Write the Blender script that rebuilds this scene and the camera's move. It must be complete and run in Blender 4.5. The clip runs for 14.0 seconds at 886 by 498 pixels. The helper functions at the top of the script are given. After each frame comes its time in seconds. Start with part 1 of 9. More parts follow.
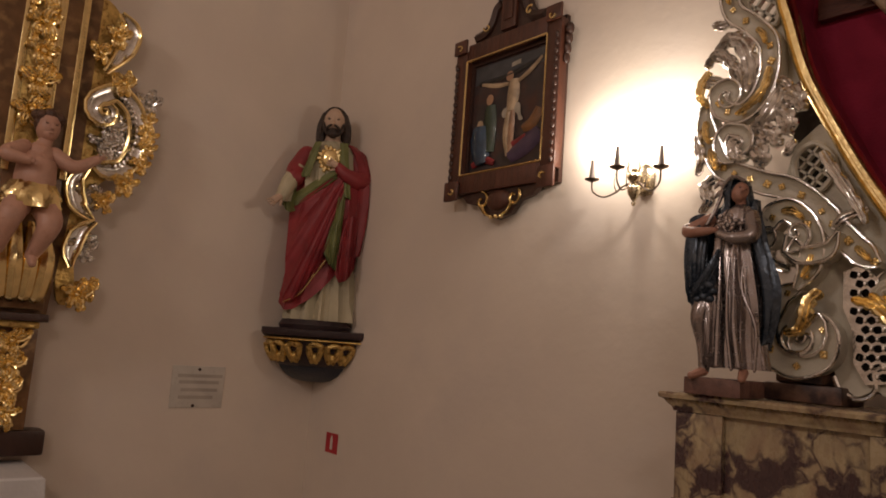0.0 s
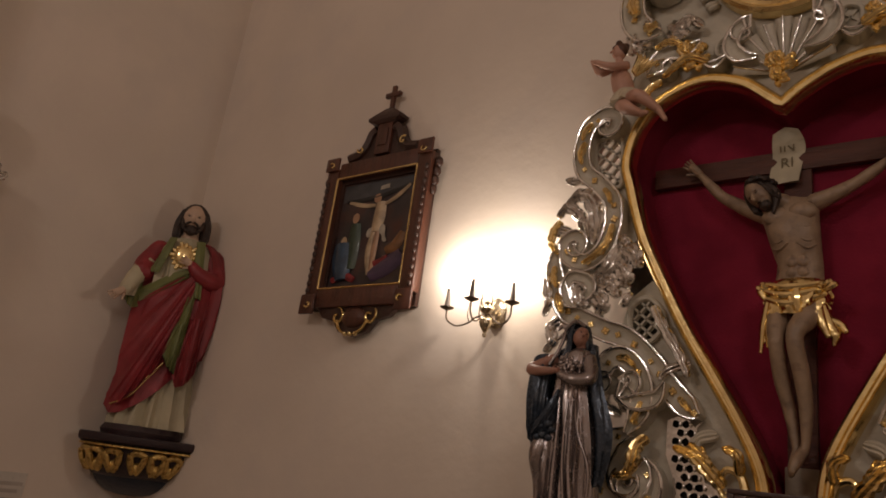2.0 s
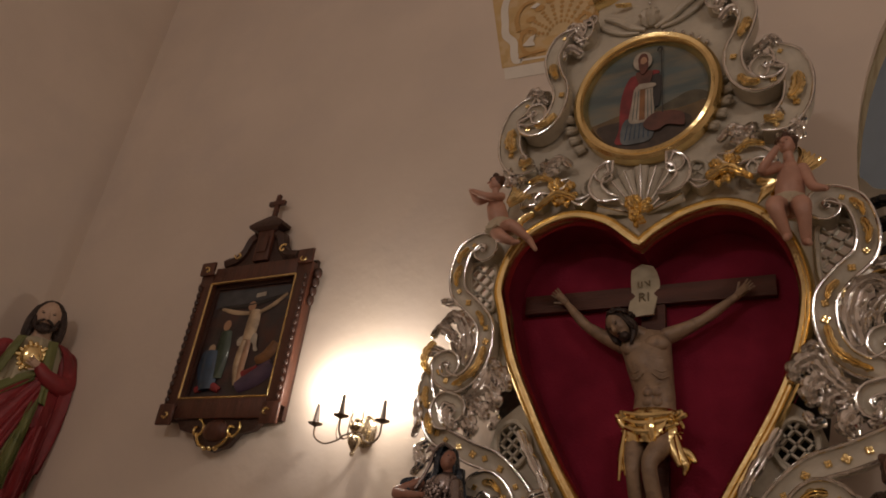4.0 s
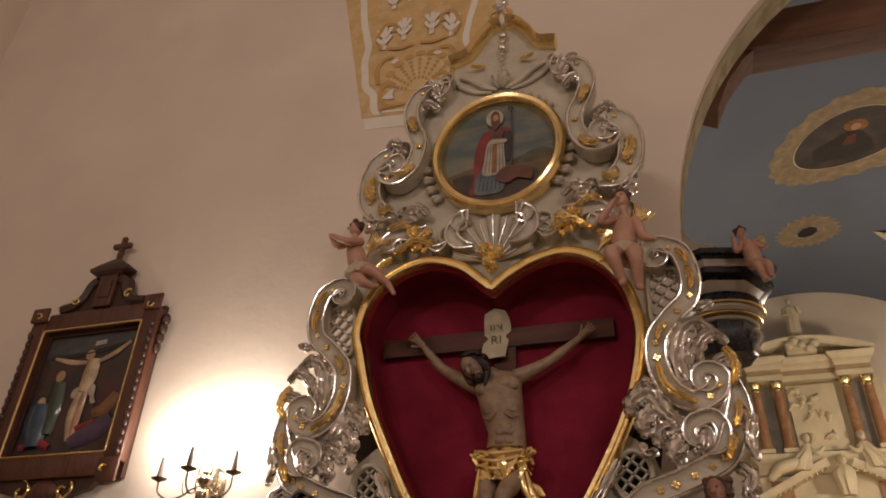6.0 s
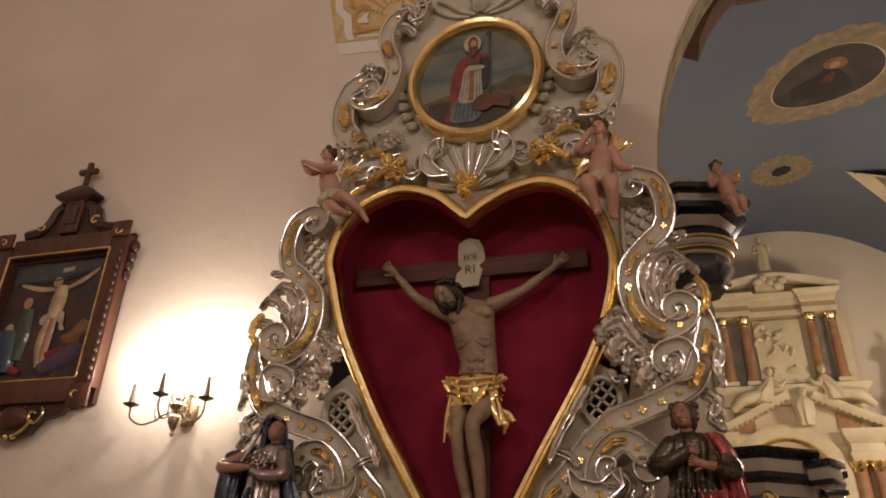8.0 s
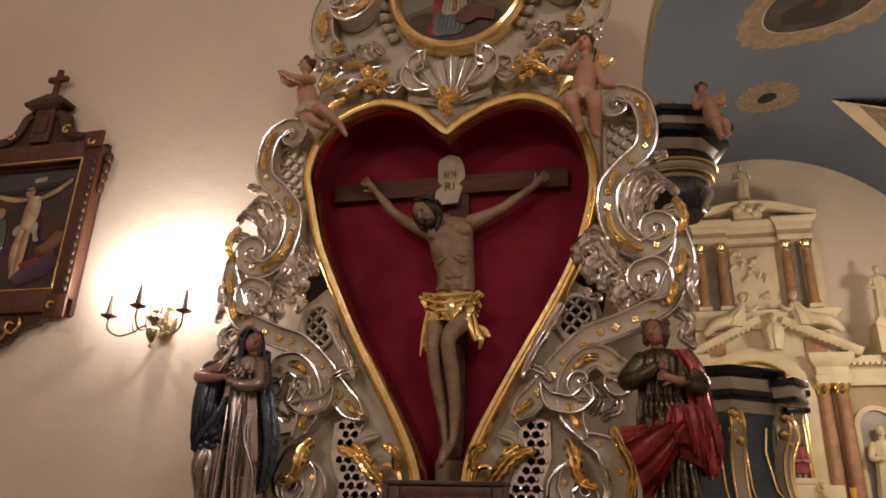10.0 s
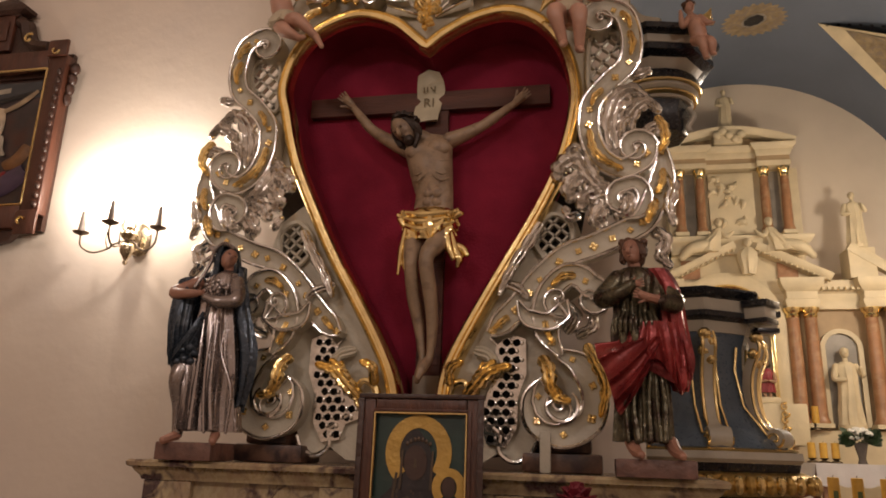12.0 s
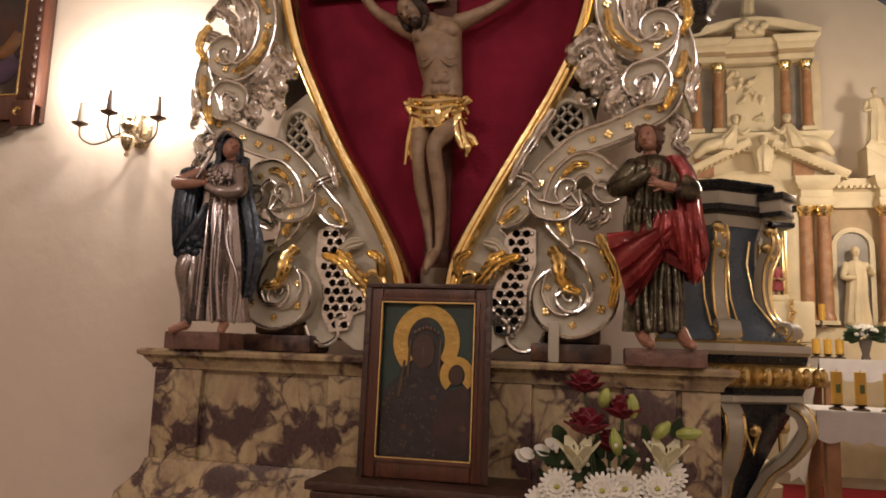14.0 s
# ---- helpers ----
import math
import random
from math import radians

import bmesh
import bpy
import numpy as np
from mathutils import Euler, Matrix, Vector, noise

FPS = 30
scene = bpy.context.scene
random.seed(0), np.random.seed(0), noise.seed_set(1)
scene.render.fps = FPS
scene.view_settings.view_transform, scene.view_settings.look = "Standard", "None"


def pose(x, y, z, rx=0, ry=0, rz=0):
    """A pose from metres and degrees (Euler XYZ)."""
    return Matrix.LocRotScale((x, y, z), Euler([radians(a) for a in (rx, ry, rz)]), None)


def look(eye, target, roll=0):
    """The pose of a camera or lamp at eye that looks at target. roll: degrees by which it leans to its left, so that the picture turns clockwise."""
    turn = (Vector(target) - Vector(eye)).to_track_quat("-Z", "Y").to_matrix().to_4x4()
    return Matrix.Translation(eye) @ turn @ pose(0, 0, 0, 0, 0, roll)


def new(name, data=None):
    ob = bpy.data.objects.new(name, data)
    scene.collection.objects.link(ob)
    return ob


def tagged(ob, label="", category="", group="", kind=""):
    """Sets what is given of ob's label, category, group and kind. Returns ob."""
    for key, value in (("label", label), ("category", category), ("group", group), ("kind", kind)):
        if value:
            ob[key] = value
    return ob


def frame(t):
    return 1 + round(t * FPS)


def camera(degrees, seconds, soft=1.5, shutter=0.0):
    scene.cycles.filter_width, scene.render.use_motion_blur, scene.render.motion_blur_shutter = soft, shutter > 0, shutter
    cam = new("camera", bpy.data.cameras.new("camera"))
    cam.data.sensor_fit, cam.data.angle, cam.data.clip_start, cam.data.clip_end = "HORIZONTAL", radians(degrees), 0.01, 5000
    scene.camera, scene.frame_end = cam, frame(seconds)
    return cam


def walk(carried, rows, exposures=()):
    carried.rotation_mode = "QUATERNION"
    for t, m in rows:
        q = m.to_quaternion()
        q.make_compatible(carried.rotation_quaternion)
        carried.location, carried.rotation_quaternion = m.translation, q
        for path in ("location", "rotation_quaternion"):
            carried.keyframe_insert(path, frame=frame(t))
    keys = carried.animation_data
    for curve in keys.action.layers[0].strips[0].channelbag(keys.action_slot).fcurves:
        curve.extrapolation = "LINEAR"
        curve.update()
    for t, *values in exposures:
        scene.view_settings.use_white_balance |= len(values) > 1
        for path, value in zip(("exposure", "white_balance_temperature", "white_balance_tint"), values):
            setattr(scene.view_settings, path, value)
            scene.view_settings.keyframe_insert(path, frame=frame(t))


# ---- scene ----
cam = camera(62.8, 14.0, 1.75)
PATH = [
    (0, (0.504, 2.003, 1.833), (-1.013, 3.279, 2.097), 4.3),
    (0.5, (0.496, 2.013, 1.84), (-0.97, 3.337, 2.158), 4.8),
    (1, (0.504, 2.005, 1.848), (-0.882, 3.39, 2.25), 6.3),
    (1.5, (0.515, 1.991, 1.854), (-0.775, 3.431, 2.368), 7.3),
    (2, (0.52, 1.983, 1.859), (-0.692, 3.455, 2.465), 7.9),
    (2.5, (0.528, 1.98, 1.865), (-0.627, 3.462, 2.549), 8.0),
    (3, (0.537, 1.977, 1.874), (-0.545, 3.475, 2.638), 8.4),
    (3.5, (0.542, 1.971, 1.877), (-0.458, 3.487, 2.714), 8.1),
    (4, (0.551, 1.966, 1.879), (-0.356, 3.491, 2.801), 7.8),
    (4.2, (0.556, 1.962, 1.876), (-0.314, 3.489, 2.832), 7.3),
    (6.3, (0.549, 1.932, 1.828), (0.048, 3.542, 2.904), 2.1),
    (6.5, (0.551, 1.932, 1.828), (0.052, 3.553, 2.888), 2.2),
    (7, (0.551, 1.946, 1.823), (0.061, 3.586, 2.858), 1.9),
    (7.5, (0.549, 1.963, 1.821), (0.062, 3.64, 2.797), 1.6),
    (8, (0.546, 1.973, 1.819), (0.069, 3.68, 2.744), 1.6),
    (8.2, (0.551, 1.98, 1.818), (0.071, 3.697, 2.726), 1.6),
    (10.3, (0.552, 2.001, 1.804), (0.113, 3.822, 2.505), 2.0),
    (10.5, (0.553, 2.003, 1.806), (0.118, 3.834, 2.484), 2.0),
    (11, (0.55, 2.011, 1.803), (0.129, 3.862, 2.433), 2.0),
    (11.5, (0.554, 2.018, 1.796), (0.143, 3.885, 2.385), 1.9),
    (12, (0.551, 2.029, 1.792), (0.151, 3.913, 2.332), 1.9),
    (12.5, (0.548, 2.036, 1.789), (0.154, 3.933, 2.286), 1.8),
    (13, (0.545, 2.057, 1.784), (0.151, 3.966, 2.233), 1.8),
    (13.5, (0.544, 2.089, 1.772), (0.116, 4.012, 2.12), 1.7),
    (14, (0.543, 2.092, 1.772), (0.114, 4.027, 2.045), 2.0),
]
walk(cam, [(t, look(eye, target, roll)) for t, eye, target, roll in PATH], [(0, -0.08), (0.8, -0.22), (1.5, -0.36), (2.5, -0.47), (4.0, -0.5), (5.2, -0.15), (6.5, 0.08), (8.0, 0.10), (10.5, 0.16), (12.0, 0.27), (13.0, 0.41), (14.0, 0.53)])

# ---- light ----
world = bpy.data.worlds.new("world")
scene.world = world
world.use_nodes = True
world.node_tree.nodes["Background"].inputs[0].default_value = (1.0, 0.85, 0.7, 1)
world.node_tree.nodes["Background"].inputs[1].default_value = 0.02


def lamp(name, place, power, colour, radius=0.1, kind="POINT"):
    d = bpy.data.lights.new(name, kind)
    d.energy, d.color, d.shadow_soft_size = power, colour, radius
    ob = new(name, d)
    ob.location = place
    return ob


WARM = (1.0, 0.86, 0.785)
# added lamps without fixtures: two unseen clusters, behind and above the viewer
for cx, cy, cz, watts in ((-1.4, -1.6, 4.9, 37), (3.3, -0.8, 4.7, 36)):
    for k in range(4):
        lamp("unseen_nave_lamp", (cx + 0.45 * math.cos(k * 1.571 + 0.4), cy + 0.45 * math.sin(k * 1.571 + 0.4), cz), watts, WARM, 0.09)
# two more lamps added to light the chancel, their source unseen
lamp("unseen_chancel_lamp", (2.0, 8.6, 3.7), 70, (1.0, 0.84, 0.68), 0.25)
lamp("unseen_chancel_lamp", (4.4, 9.6, 4.1), 118, (1.0, 0.84, 0.67), 0.2)

# ---- materials ----


def material(name, colour, rough=0.6, metal=0.0, vary=0.12, scale=6.0, bump=0.15, fine=60.0, second=None, mix=None, stretch=(1, 1, 1), spec=0.5, coat=0.0):
    """Noise at two scales in colour and relief. second, mix: another colour that shows in patches (mix: low, high edge of the patch noise)."""
    m = bpy.data.materials.new(name)
    m.use_nodes = True
    n, l = m.node_tree.nodes, m.node_tree.links
    b = n["Principled BSDF"]
    co, mp = n.new("ShaderNodeTexCoord"), n.new("ShaderNodeMapping")
    mp.inputs["Scale"].default_value = stretch
    l.new(co.outputs["Object"], mp.inputs["Vector"])
    big, small = n.new("ShaderNodeTexNoise"), n.new("ShaderNodeTexNoise")
    for t, s, d in ((big, scale, 4), (small, fine, 3)):
        t.inputs["Scale"].default_value, t.inputs["Detail"].default_value = s, d
        l.new(mp.outputs[0], t.inputs["Vector"])
    r = n.new("ShaderNodeValToRGB")
    r.color_ramp.elements[0].position, r.color_ramp.elements[1].position = 0.3, 0.7
    r.color_ramp.elements[0].color = (*[c * (1 - vary) for c in colour], 1)
    r.color_ramp.elements[1].color = (*[min(1, c * (1 + vary)) for c in colour], 1)
    l.new(big.outputs["Fac"], r.inputs[0])
    out = r.outputs[0]
    if second:
        patch, edge, mx = n.new("ShaderNodeTexNoise"), n.new("ShaderNodeMapRange"), n.new("ShaderNodeMix")
        patch.inputs["Scale"].default_value, patch.inputs["Detail"].default_value = scale * 1.7, 6
        l.new(mp.outputs[0], patch.inputs["Vector"])
        edge.inputs[1].default_value, edge.inputs[2].default_value = mix
        l.new(patch.outputs["Fac"], edge.inputs[0])
        mx.data_type = "RGBA"
        l.new(edge.outputs[0], mx.inputs[0])
        l.new(out, mx.inputs[6])
        mx.inputs[7].default_value = (*second, 1)
        out = mx.outputs[2]
    l.new(out, b.inputs["Base Color"])
    rr = n.new("ShaderNodeMapRange")
    rr.inputs[3].default_value, rr.inputs[4].default_value = max(0.02, rough - 0.12), min(1, rough + 0.12)
    l.new(small.outputs["Fac"], rr.inputs[0])
    l.new(rr.outputs[0], b.inputs["Roughness"])
    b.inputs["Metallic"].default_value = metal
    b.inputs["Specular IOR Level"].default_value = spec
    b.inputs["Coat Weight"].default_value = coat
    if bump:
        mixer, bp = n.new("ShaderNodeMath"), n.new("ShaderNodeBump")
        mixer.operation = "ADD"
        l.new(big.outputs["Fac"], mixer.inputs[0])
        l.new(small.outputs["Fac"], mixer.inputs[1])
        l.new(mixer.outputs[0], bp.inputs["Height"])
        bp.inputs["Strength"].default_value, bp.inputs["Distance"].default_value = bump, 0.02
        l.new(bp.outputs[0], b.inputs["Normal"])
    return m


def glow(name, colour, strength):
    m = bpy.data.materials.new(name)
    m.use_nodes = True
    b = m.node_tree.nodes["Principled BSDF"]
    b.inputs["Base Color"].default_value = (*colour, 1)
    b.inputs["Emission Color"].default_value = (*colour, 1)
    b.inputs["Emission Strength"].default_value = strength
    return m


PLASTER = material("plaster", (0.70, 0.60, 0.51), 0.85, vary=0.05, scale=1.3, bump=0.10, fine=14, second=(0.66, 0.57, 0.50), mix=(0.5, 0.75), spec=0.2)
PLASTER_CHANCEL = material("plaster_chancel", (0.72, 0.62, 0.50), 0.85, vary=0.06, scale=1.5, bump=0.08, fine=14, spec=0.2)
VAULT_BLUE = material("vault_blue", (0.145, 0.168, 0.210), 0.9, vary=0.07, scale=1.2, bump=0.05, fine=10, spec=0.2)
INTRADOS = material("intrados_paint", (0.42, 0.37, 0.25), 0.85, vary=0.2, scale=5, bump=0.1, second=(0.33, 0.27, 0.17), mix=(0.5, 0.6), spec=0.2)
STONE_FLOOR = material("stone_floor", (0.30, 0.25, 0.20), 0.5, vary=0.2, scale=3)
BEAM = material("beam_wood", (0.15, 0.066, 0.036), 0.6, vary=0.25, scale=3, stretch=(0.6, 6, 6), fine=30, bump=0.3)
CREAM = material("cream_paint", (0.53, 0.48, 0.385), 0.38, vary=0.12, scale=9, bump=0.12, second=(0.45, 0.40, 0.31), mix=(0.55, 0.75))
SILVER = material("silver_leaf", (0.74, 0.72, 0.69), 0.17, metal=1.0, vary=0.16, scale=22, bump=0.08, fine=80, second=(0.46, 0.43, 0.40), mix=(0.58, 0.80))
GOLD = material("gold_leaf", (0.88, 0.69, 0.34), 0.20, metal=1.0, vary=0.12, scale=20, bump=0.05, fine=80, second=(0.72, 0.50, 0.20), mix=(0.62, 0.85))
GOLD_DULL = material("gold_paint", (0.62, 0.43, 0.15), 0.36, metal=0.9, vary=0.25, scale=25, bump=0.3, second=(0.22, 0.11, 0.03), mix=(0.52, 0.70))
VELVET = material("red_velvet", (0.22, 0.018, 0.040), 0.95, vary=0.25, scale=5, bump=0.2, fine=120, spec=0.1)
# near-black colour that stands for the shade in the retable's openings
SHADE_BACK = material("shade_backing", (0.035, 0.028, 0.022), 0.8, vary=0.2)
WALNUT = material("walnut", (0.080, 0.027, 0.015), 0.38, vary=0.35, scale=5, stretch=(5, 5, 0.8), fine=40, bump=0.2)
WALNUT_DARK = material("dark_wood", (0.045, 0.020, 0.014), 0.4, vary=0.3, scale=8, bump=0.2)
CROSS_WOOD = material("cross_wood", (0.090, 0.030, 0.018), 0.55, vary=0.3, scale=5, stretch=(0.7, 6, 6), fine=30, bump=0.3)
FLESH = material("painted_flesh", (0.48, 0.265, 0.19), 0.45, vary=0.12, scale=14, bump=0.1, second=(0.36, 0.16, 0.10), mix=(0.6, 0.8))
FLESH_GREY = material("weathered_flesh", (0.31, 0.215, 0.14), 0.45, vary=0.2, scale=16, bump=0.15, second=(0.17, 0.11, 0.075), mix=(0.5, 0.75))
# a darker flesh tone for the two statues on the ledge
FLESH_DARK = material("dark_flesh", (0.36, 0.18, 0.125), 0.45, vary=0.15, scale=14, bump=0.1, second=(0.25, 0.11, 0.075), mix=(0.55, 0.75))
BROWN_HAIR = material("brown_hair", (0.085, 0.038, 0.020), 0.5, vary=0.4, scale=40, bump=0.5)
HAIR = material("painted_hair", (0.030, 0.016, 0.011), 0.5, vary=0.4, scale=40, bump=0.5)

# ---- mesh helpers ----
ALL_SMOOTH = 40


def part(name, bm, mats, parent=None, label="", smooth=True):
    me = bpy.data.meshes.new(name)
    bmesh.ops.recalc_face_normals(bm, faces=bm.faces)
    if smooth:
        for f in bm.faces:
            f.smooth = True
        for e in bm.edges:
            if len(e.link_faces) == 2 and e.calc_face_angle(0) > radians(ALL_SMOOTH):
                e.smooth = False
    bm.to_mesh(me)
    bm.free()
    for m in mats if isinstance(mats, (list, tuple)) else [mats]:
        me.materials.append(m)
    ob = new(name, me)
    if parent:
        ob.parent = parent
    if label:
        ob["label"] = label
    return ob


def shared(name, ob, m, parent):
    """Another object on the mesh of ob, at the pose m under parent."""
    o = new(name, ob.data)
    o.parent, o.matrix_basis = parent, m
    return o


def thing(name, label, category, place=(0, 0, 0), group="", kind=""):
    ob = new(name)
    ob.location = place
    ob.empty_display_size = 0.05
    return tagged(ob, label, category, group, kind)


def B():
    return bmesh.new()


def box(bm, x0, x1, y0, y1, z0, z1, bevel=0.0, mat=0):
    v = [bm.verts.new(p) for p in ((x0, y0, z0), (x1, y0, z0), (x1, y1, z0), (x0, y1, z0), (x0, y0, z1), (x1, y0, z1), (x1, y1, z1), (x0, y1, z1))]
    fs = [bm.faces.new([v[i] for i in q]) for q in ((3, 2, 1, 0), (4, 5, 6, 7), (0, 1, 5, 4), (1, 2, 6, 5), (2, 3, 7, 6), (3, 0, 4, 7))]
    for f in fs:
        f.material_index = mat
    if bevel:
        es = list({e for f in fs for e in f.edges})
        bmesh.ops.bevel(bm, geom=es, offset=bevel, segments=2, profile=0.6, affect="EDGES", material=mat)
    return bm


def loft(bm, rings, closed=True, cap=True, mat=0):
    """Rings of as many points each, joined by quads; closed: each ring is a loop."""
    vs = [[bm.verts.new(p) for p in r] for r in rings]
    n = len(vs[0])
    for a, b in zip(vs, vs[1:]):
        for i in range(n if closed else n - 1):
            j = (i + 1) % n
            bm.faces.new((a[i], a[j], b[j], b[i])).material_index = mat
    if cap and closed:
        bm.faces.new(vs[0][::-1]).material_index = mat
        bm.faces.new(vs[-1]).material_index = mat
    return bm


def spline(pts, n=8, closed=False):
    """Points on a Catmull-Rom curve through pts, n to a span."""
    p = [Vector(q) for q in pts]
    ext = [p[-1], *p, p[0], p[1]] if closed else [2 * p[0] - p[1], *p, 2 * p[-1] - p[-2]]
    out = []
    for i in range(1, len(ext) - 2):
        a, b, c, d = ext[i - 1:i + 3]
        for k in range(n):
            t = k / n
            out.append(0.5 * (2 * b + (c - a) * t + (2 * a - 5 * b + 4 * c - d) * t * t + (3 * b - a - 3 * c + d) * t ** 3))
    if not closed:
        out.append(p[-1])
    return out


def tube(bm, pts, r, seg=8, closed=False, mat=0, flat=1.0):
    """A round bar along pts; r: a radius, or a function of 0..1."""
    pts = [Vector(p) for p in pts]
    n, rings, up = len(pts), [], None
    for i, p in enumerate(pts):
        a, b = (pts[i - 1], pts[(i + 1) % n]) if closed else (pts[max(0, i - 1)], pts[min(n - 1, i + 1)])
        t = (b - a).normalized()
        if up is None:
            up = Vector((0, 1, 0)) if abs(t.y) < 0.9 else Vector((1, 0, 0))
        up = (up - t * up.dot(t)).normalized()
        side = t.cross(up)
        rad = r(i / (n - 1)) if callable(r) else r
        rings.append([p + rad * (math.cos(k * math.tau / seg) * side + flat * math.sin(k * math.tau / seg) * up) for k in range(seg)])
    if closed:
        rings.append(rings[0])
    return loft(bm, rings, cap=not closed, mat=mat)


def sweep(bm, pts, profile, closed=False, scale=None, mat=0):
    """A profile [(in-plane offset, depth towards -y)] swept along pts that lie in a plane of constant y."""
    pts = [Vector(p) for p in pts]
    n, rings = len(pts), []
    for i, p in enumerate(pts):
        a, b = (pts[i - 1], pts[(i + 1) % n]) if closed else (pts[max(0, i - 1)], pts[min(n - 1, i + 1)])
        t = (b - a).normalized()
        side = Vector((t.z, 0, -t.x))
        s = scale(i / (n - 1)) if scale else 1.0
        rings.append([p + side * u * s + Vector((0, -d, 0)) for u, d in profile])
    if closed:
        rings.append(rings[0])
    return loft(bm, rings, cap=not closed, mat=mat)


def plate(bm, outline, y0, y1, holes=(), mat=0):
    """A flat board between y0 and y1 with an outline [(x, z)] and holes."""
    edges, loops = [], [outline, *holes]
    for lp in loops:
        v = [bm.verts.new((x, y0, z)) for x, z in lp]
        edges += [bm.edges.new((v[i - 1], v[i])) for i in range(len(v))]
    r = bmesh.ops.triangle_fill(bm, edges=edges, use_beauty=True)
    fs = [g for g in r["geom"] if isinstance(g, bmesh.types.BMFace)]
    for f in fs:
        f.material_index = mat
    ex = bmesh.ops.extrude_face_region(bm, geom=fs)
    bmesh.ops.translate(bm, verts=[g for g in ex["geom"] if isinstance(g, bmesh.types.BMVert)], vec=(0, y1 - y0, 0))
    for g in ex["geom"]:
        if isinstance(g, bmesh.types.BMFace):
            g.material_index = mat
    return bm


def lathe(bm, profile, seg=16, centre=(0, 0, 0), mat=0, squash=1.0):
    """profile [(radius, z)] turned round the z axis at centre."""
    c = Vector(centre)
    return loft(bm, [[c + Vector((max(r, 0.0004) * math.cos(k * math.tau / seg), squash * max(r, 0.0004) * math.sin(k * math.tau / seg), z)) for k in range(seg)] for r, z in profile], mat=mat)


def ball(bm, c, rx, ry=None, rz=None, seg=12, rings=8, mat=0, turn=None):
    ry, rz = ry or rx, rz or rx
    c, prof = Vector(c), []
    for i in range(rings + 1):
        a = -math.pi / 2 + math.pi * i / rings
        ring = []
        for k in range(seg):
            q = Vector((rx * max(math.cos(a), 0.02) * math.cos(k * math.tau / seg), ry * max(math.cos(a), 0.02) * math.sin(k * math.tau / seg), rz * math.sin(a)))
            ring.append(c + (turn @ q if turn else q))
        prof.append(ring)
    return loft(bm, prof, mat=mat)


def disc_pts(cx, cz, rx, rz, n=40):
    return [(cx + rx * math.cos(k * math.tau / n), cz + rz * math.sin(k * math.tau / n)) for k in range(n)]


# ---- the large structure ----
WX, WY = -3.875, 4.62          # the corner of the left wall and the altar wall
AC, AR, AZ = 2.865, 2.15, 3.40  # the chancel arch: middle, radius, springing

floor = part("floor", box(B(), -4.3, 7.2, -6.2, 13.0, -0.2, 0.0), STONE_FLOOR)
tagged(floor, "worn stone church floor", "floor", kind="structure")
wl = part("wall_west", box(B(), WX - 0.4, WX, -6.2, WY + 0.5, 0.0, 8.2), PLASTER)
tagged(wl, "plain warm beige plastered church wall", "wall", kind="structure")
wr = part("wall_east", box(B(), 6.6, 7.0, -6.2, WY + 0.5, 0.0, 8.2), PLASTER)
tagged(wr, "plain warm beige plastered church wall", "wall", kind="structure")
wb = part("wall_south", box(B(), WX, 6.6, -6.2, -5.8, 0.0, 8.2), PLASTER)
tagged(wb, "plain warm beige plastered church wall", "wall", kind="structure")
ceil = part("ceiling", box(B(), WX, 6.6, -5.8, WY + 0.5, 8.2, 8.4), PLASTER)
tagged(ceil, "plain plastered nave ceiling", "ceiling", kind="structure")

arch = [(AC + AR, 0.0)] + [(AC + AR * math.cos(math.pi * k / 40), AZ + AR * math.sin(math.pi * k / 40)) for k in range(41)] + [(AC - AR, 0.0)]
wn = part("wall_north", plate(B(), [(WX, 0), *[(x, z) for x, z in reversed(arch)], (6.6, 0), (6.6, 8.2), (WX, 8.2)], WY, WY + 0.22), PLASTER)
tagged(wn, "beige plastered wall with a round chancel arch", "wall", kind="structure")
bm = B()
loft(bm, [[(AC + r * math.cos(math.pi * k / 40), y, AZ + r * math.sin(math.pi * k / 40)) for r, y in ((AR + 0.002, WY + 0.06), (AR - 0.006, WY + 0.06), (AR - 0.006, WY + 0.223), (AR + 0.03, WY + 0.223))] for k in range(41)])
ti = part("trim_arch", bm, INTRADOS)
tagged(ti, "ochre-green painted underside of the chancel arch", "arch trim", kind="structure")

# the chancel: side walls, end wall and a blue barrel vault
CX, CR, CZ, CY = 2.70, 2.40, 4.85, 12.5
bm = box(B(), CX - CR - 0.3, CX - CR, WY + 0.22, CY, 0, CZ)
cw = part("wall_chancel_west", bm, PLASTER_CHANCEL)
tagged(cw, "beige plastered chancel side wall", "wall", kind="structure")
cw = part("wall_chancel_east", box(B(), CX + CR, CX + CR + 0.3, WY + 0.22, CY, 0, CZ), PLASTER_CHANCEL)
tagged(cw, "beige plastered chancel side wall", "wall", kind="structure")
cw = part("wall_chancel_end", box(B(), CX - CR - 0.3, CX + CR + 0.3, CY, CY + 0.3, 0, 7.6), PLASTER_CHANCEL)
tagged(cw, "beige plastered chancel end wall behind the high altar", "wall", kind="structure")
bm = B()
loft(bm, [[(CX + r * math.cos(math.pi * k / 48), y, CZ + r * math.sin(math.pi * k / 48)) for r, y in ((CR, WY + 0.224), (CR, CY), (CR + 0.2, CY), (CR + 0.2, WY + 0.224))] for k in range(49)])
cv = part("ceiling_vault", bm, VAULT_BLUE)
tagged(cv, "grey-blue painted barrel vault over the chancel", "vault", kind="structure")

# the rood beam in the arch
bm = box(B(), 1.10, 4.75, 5.14, 5.36, 5.05, 5.32, 0.012)
beam = part("rood_beam", bm, BEAM)
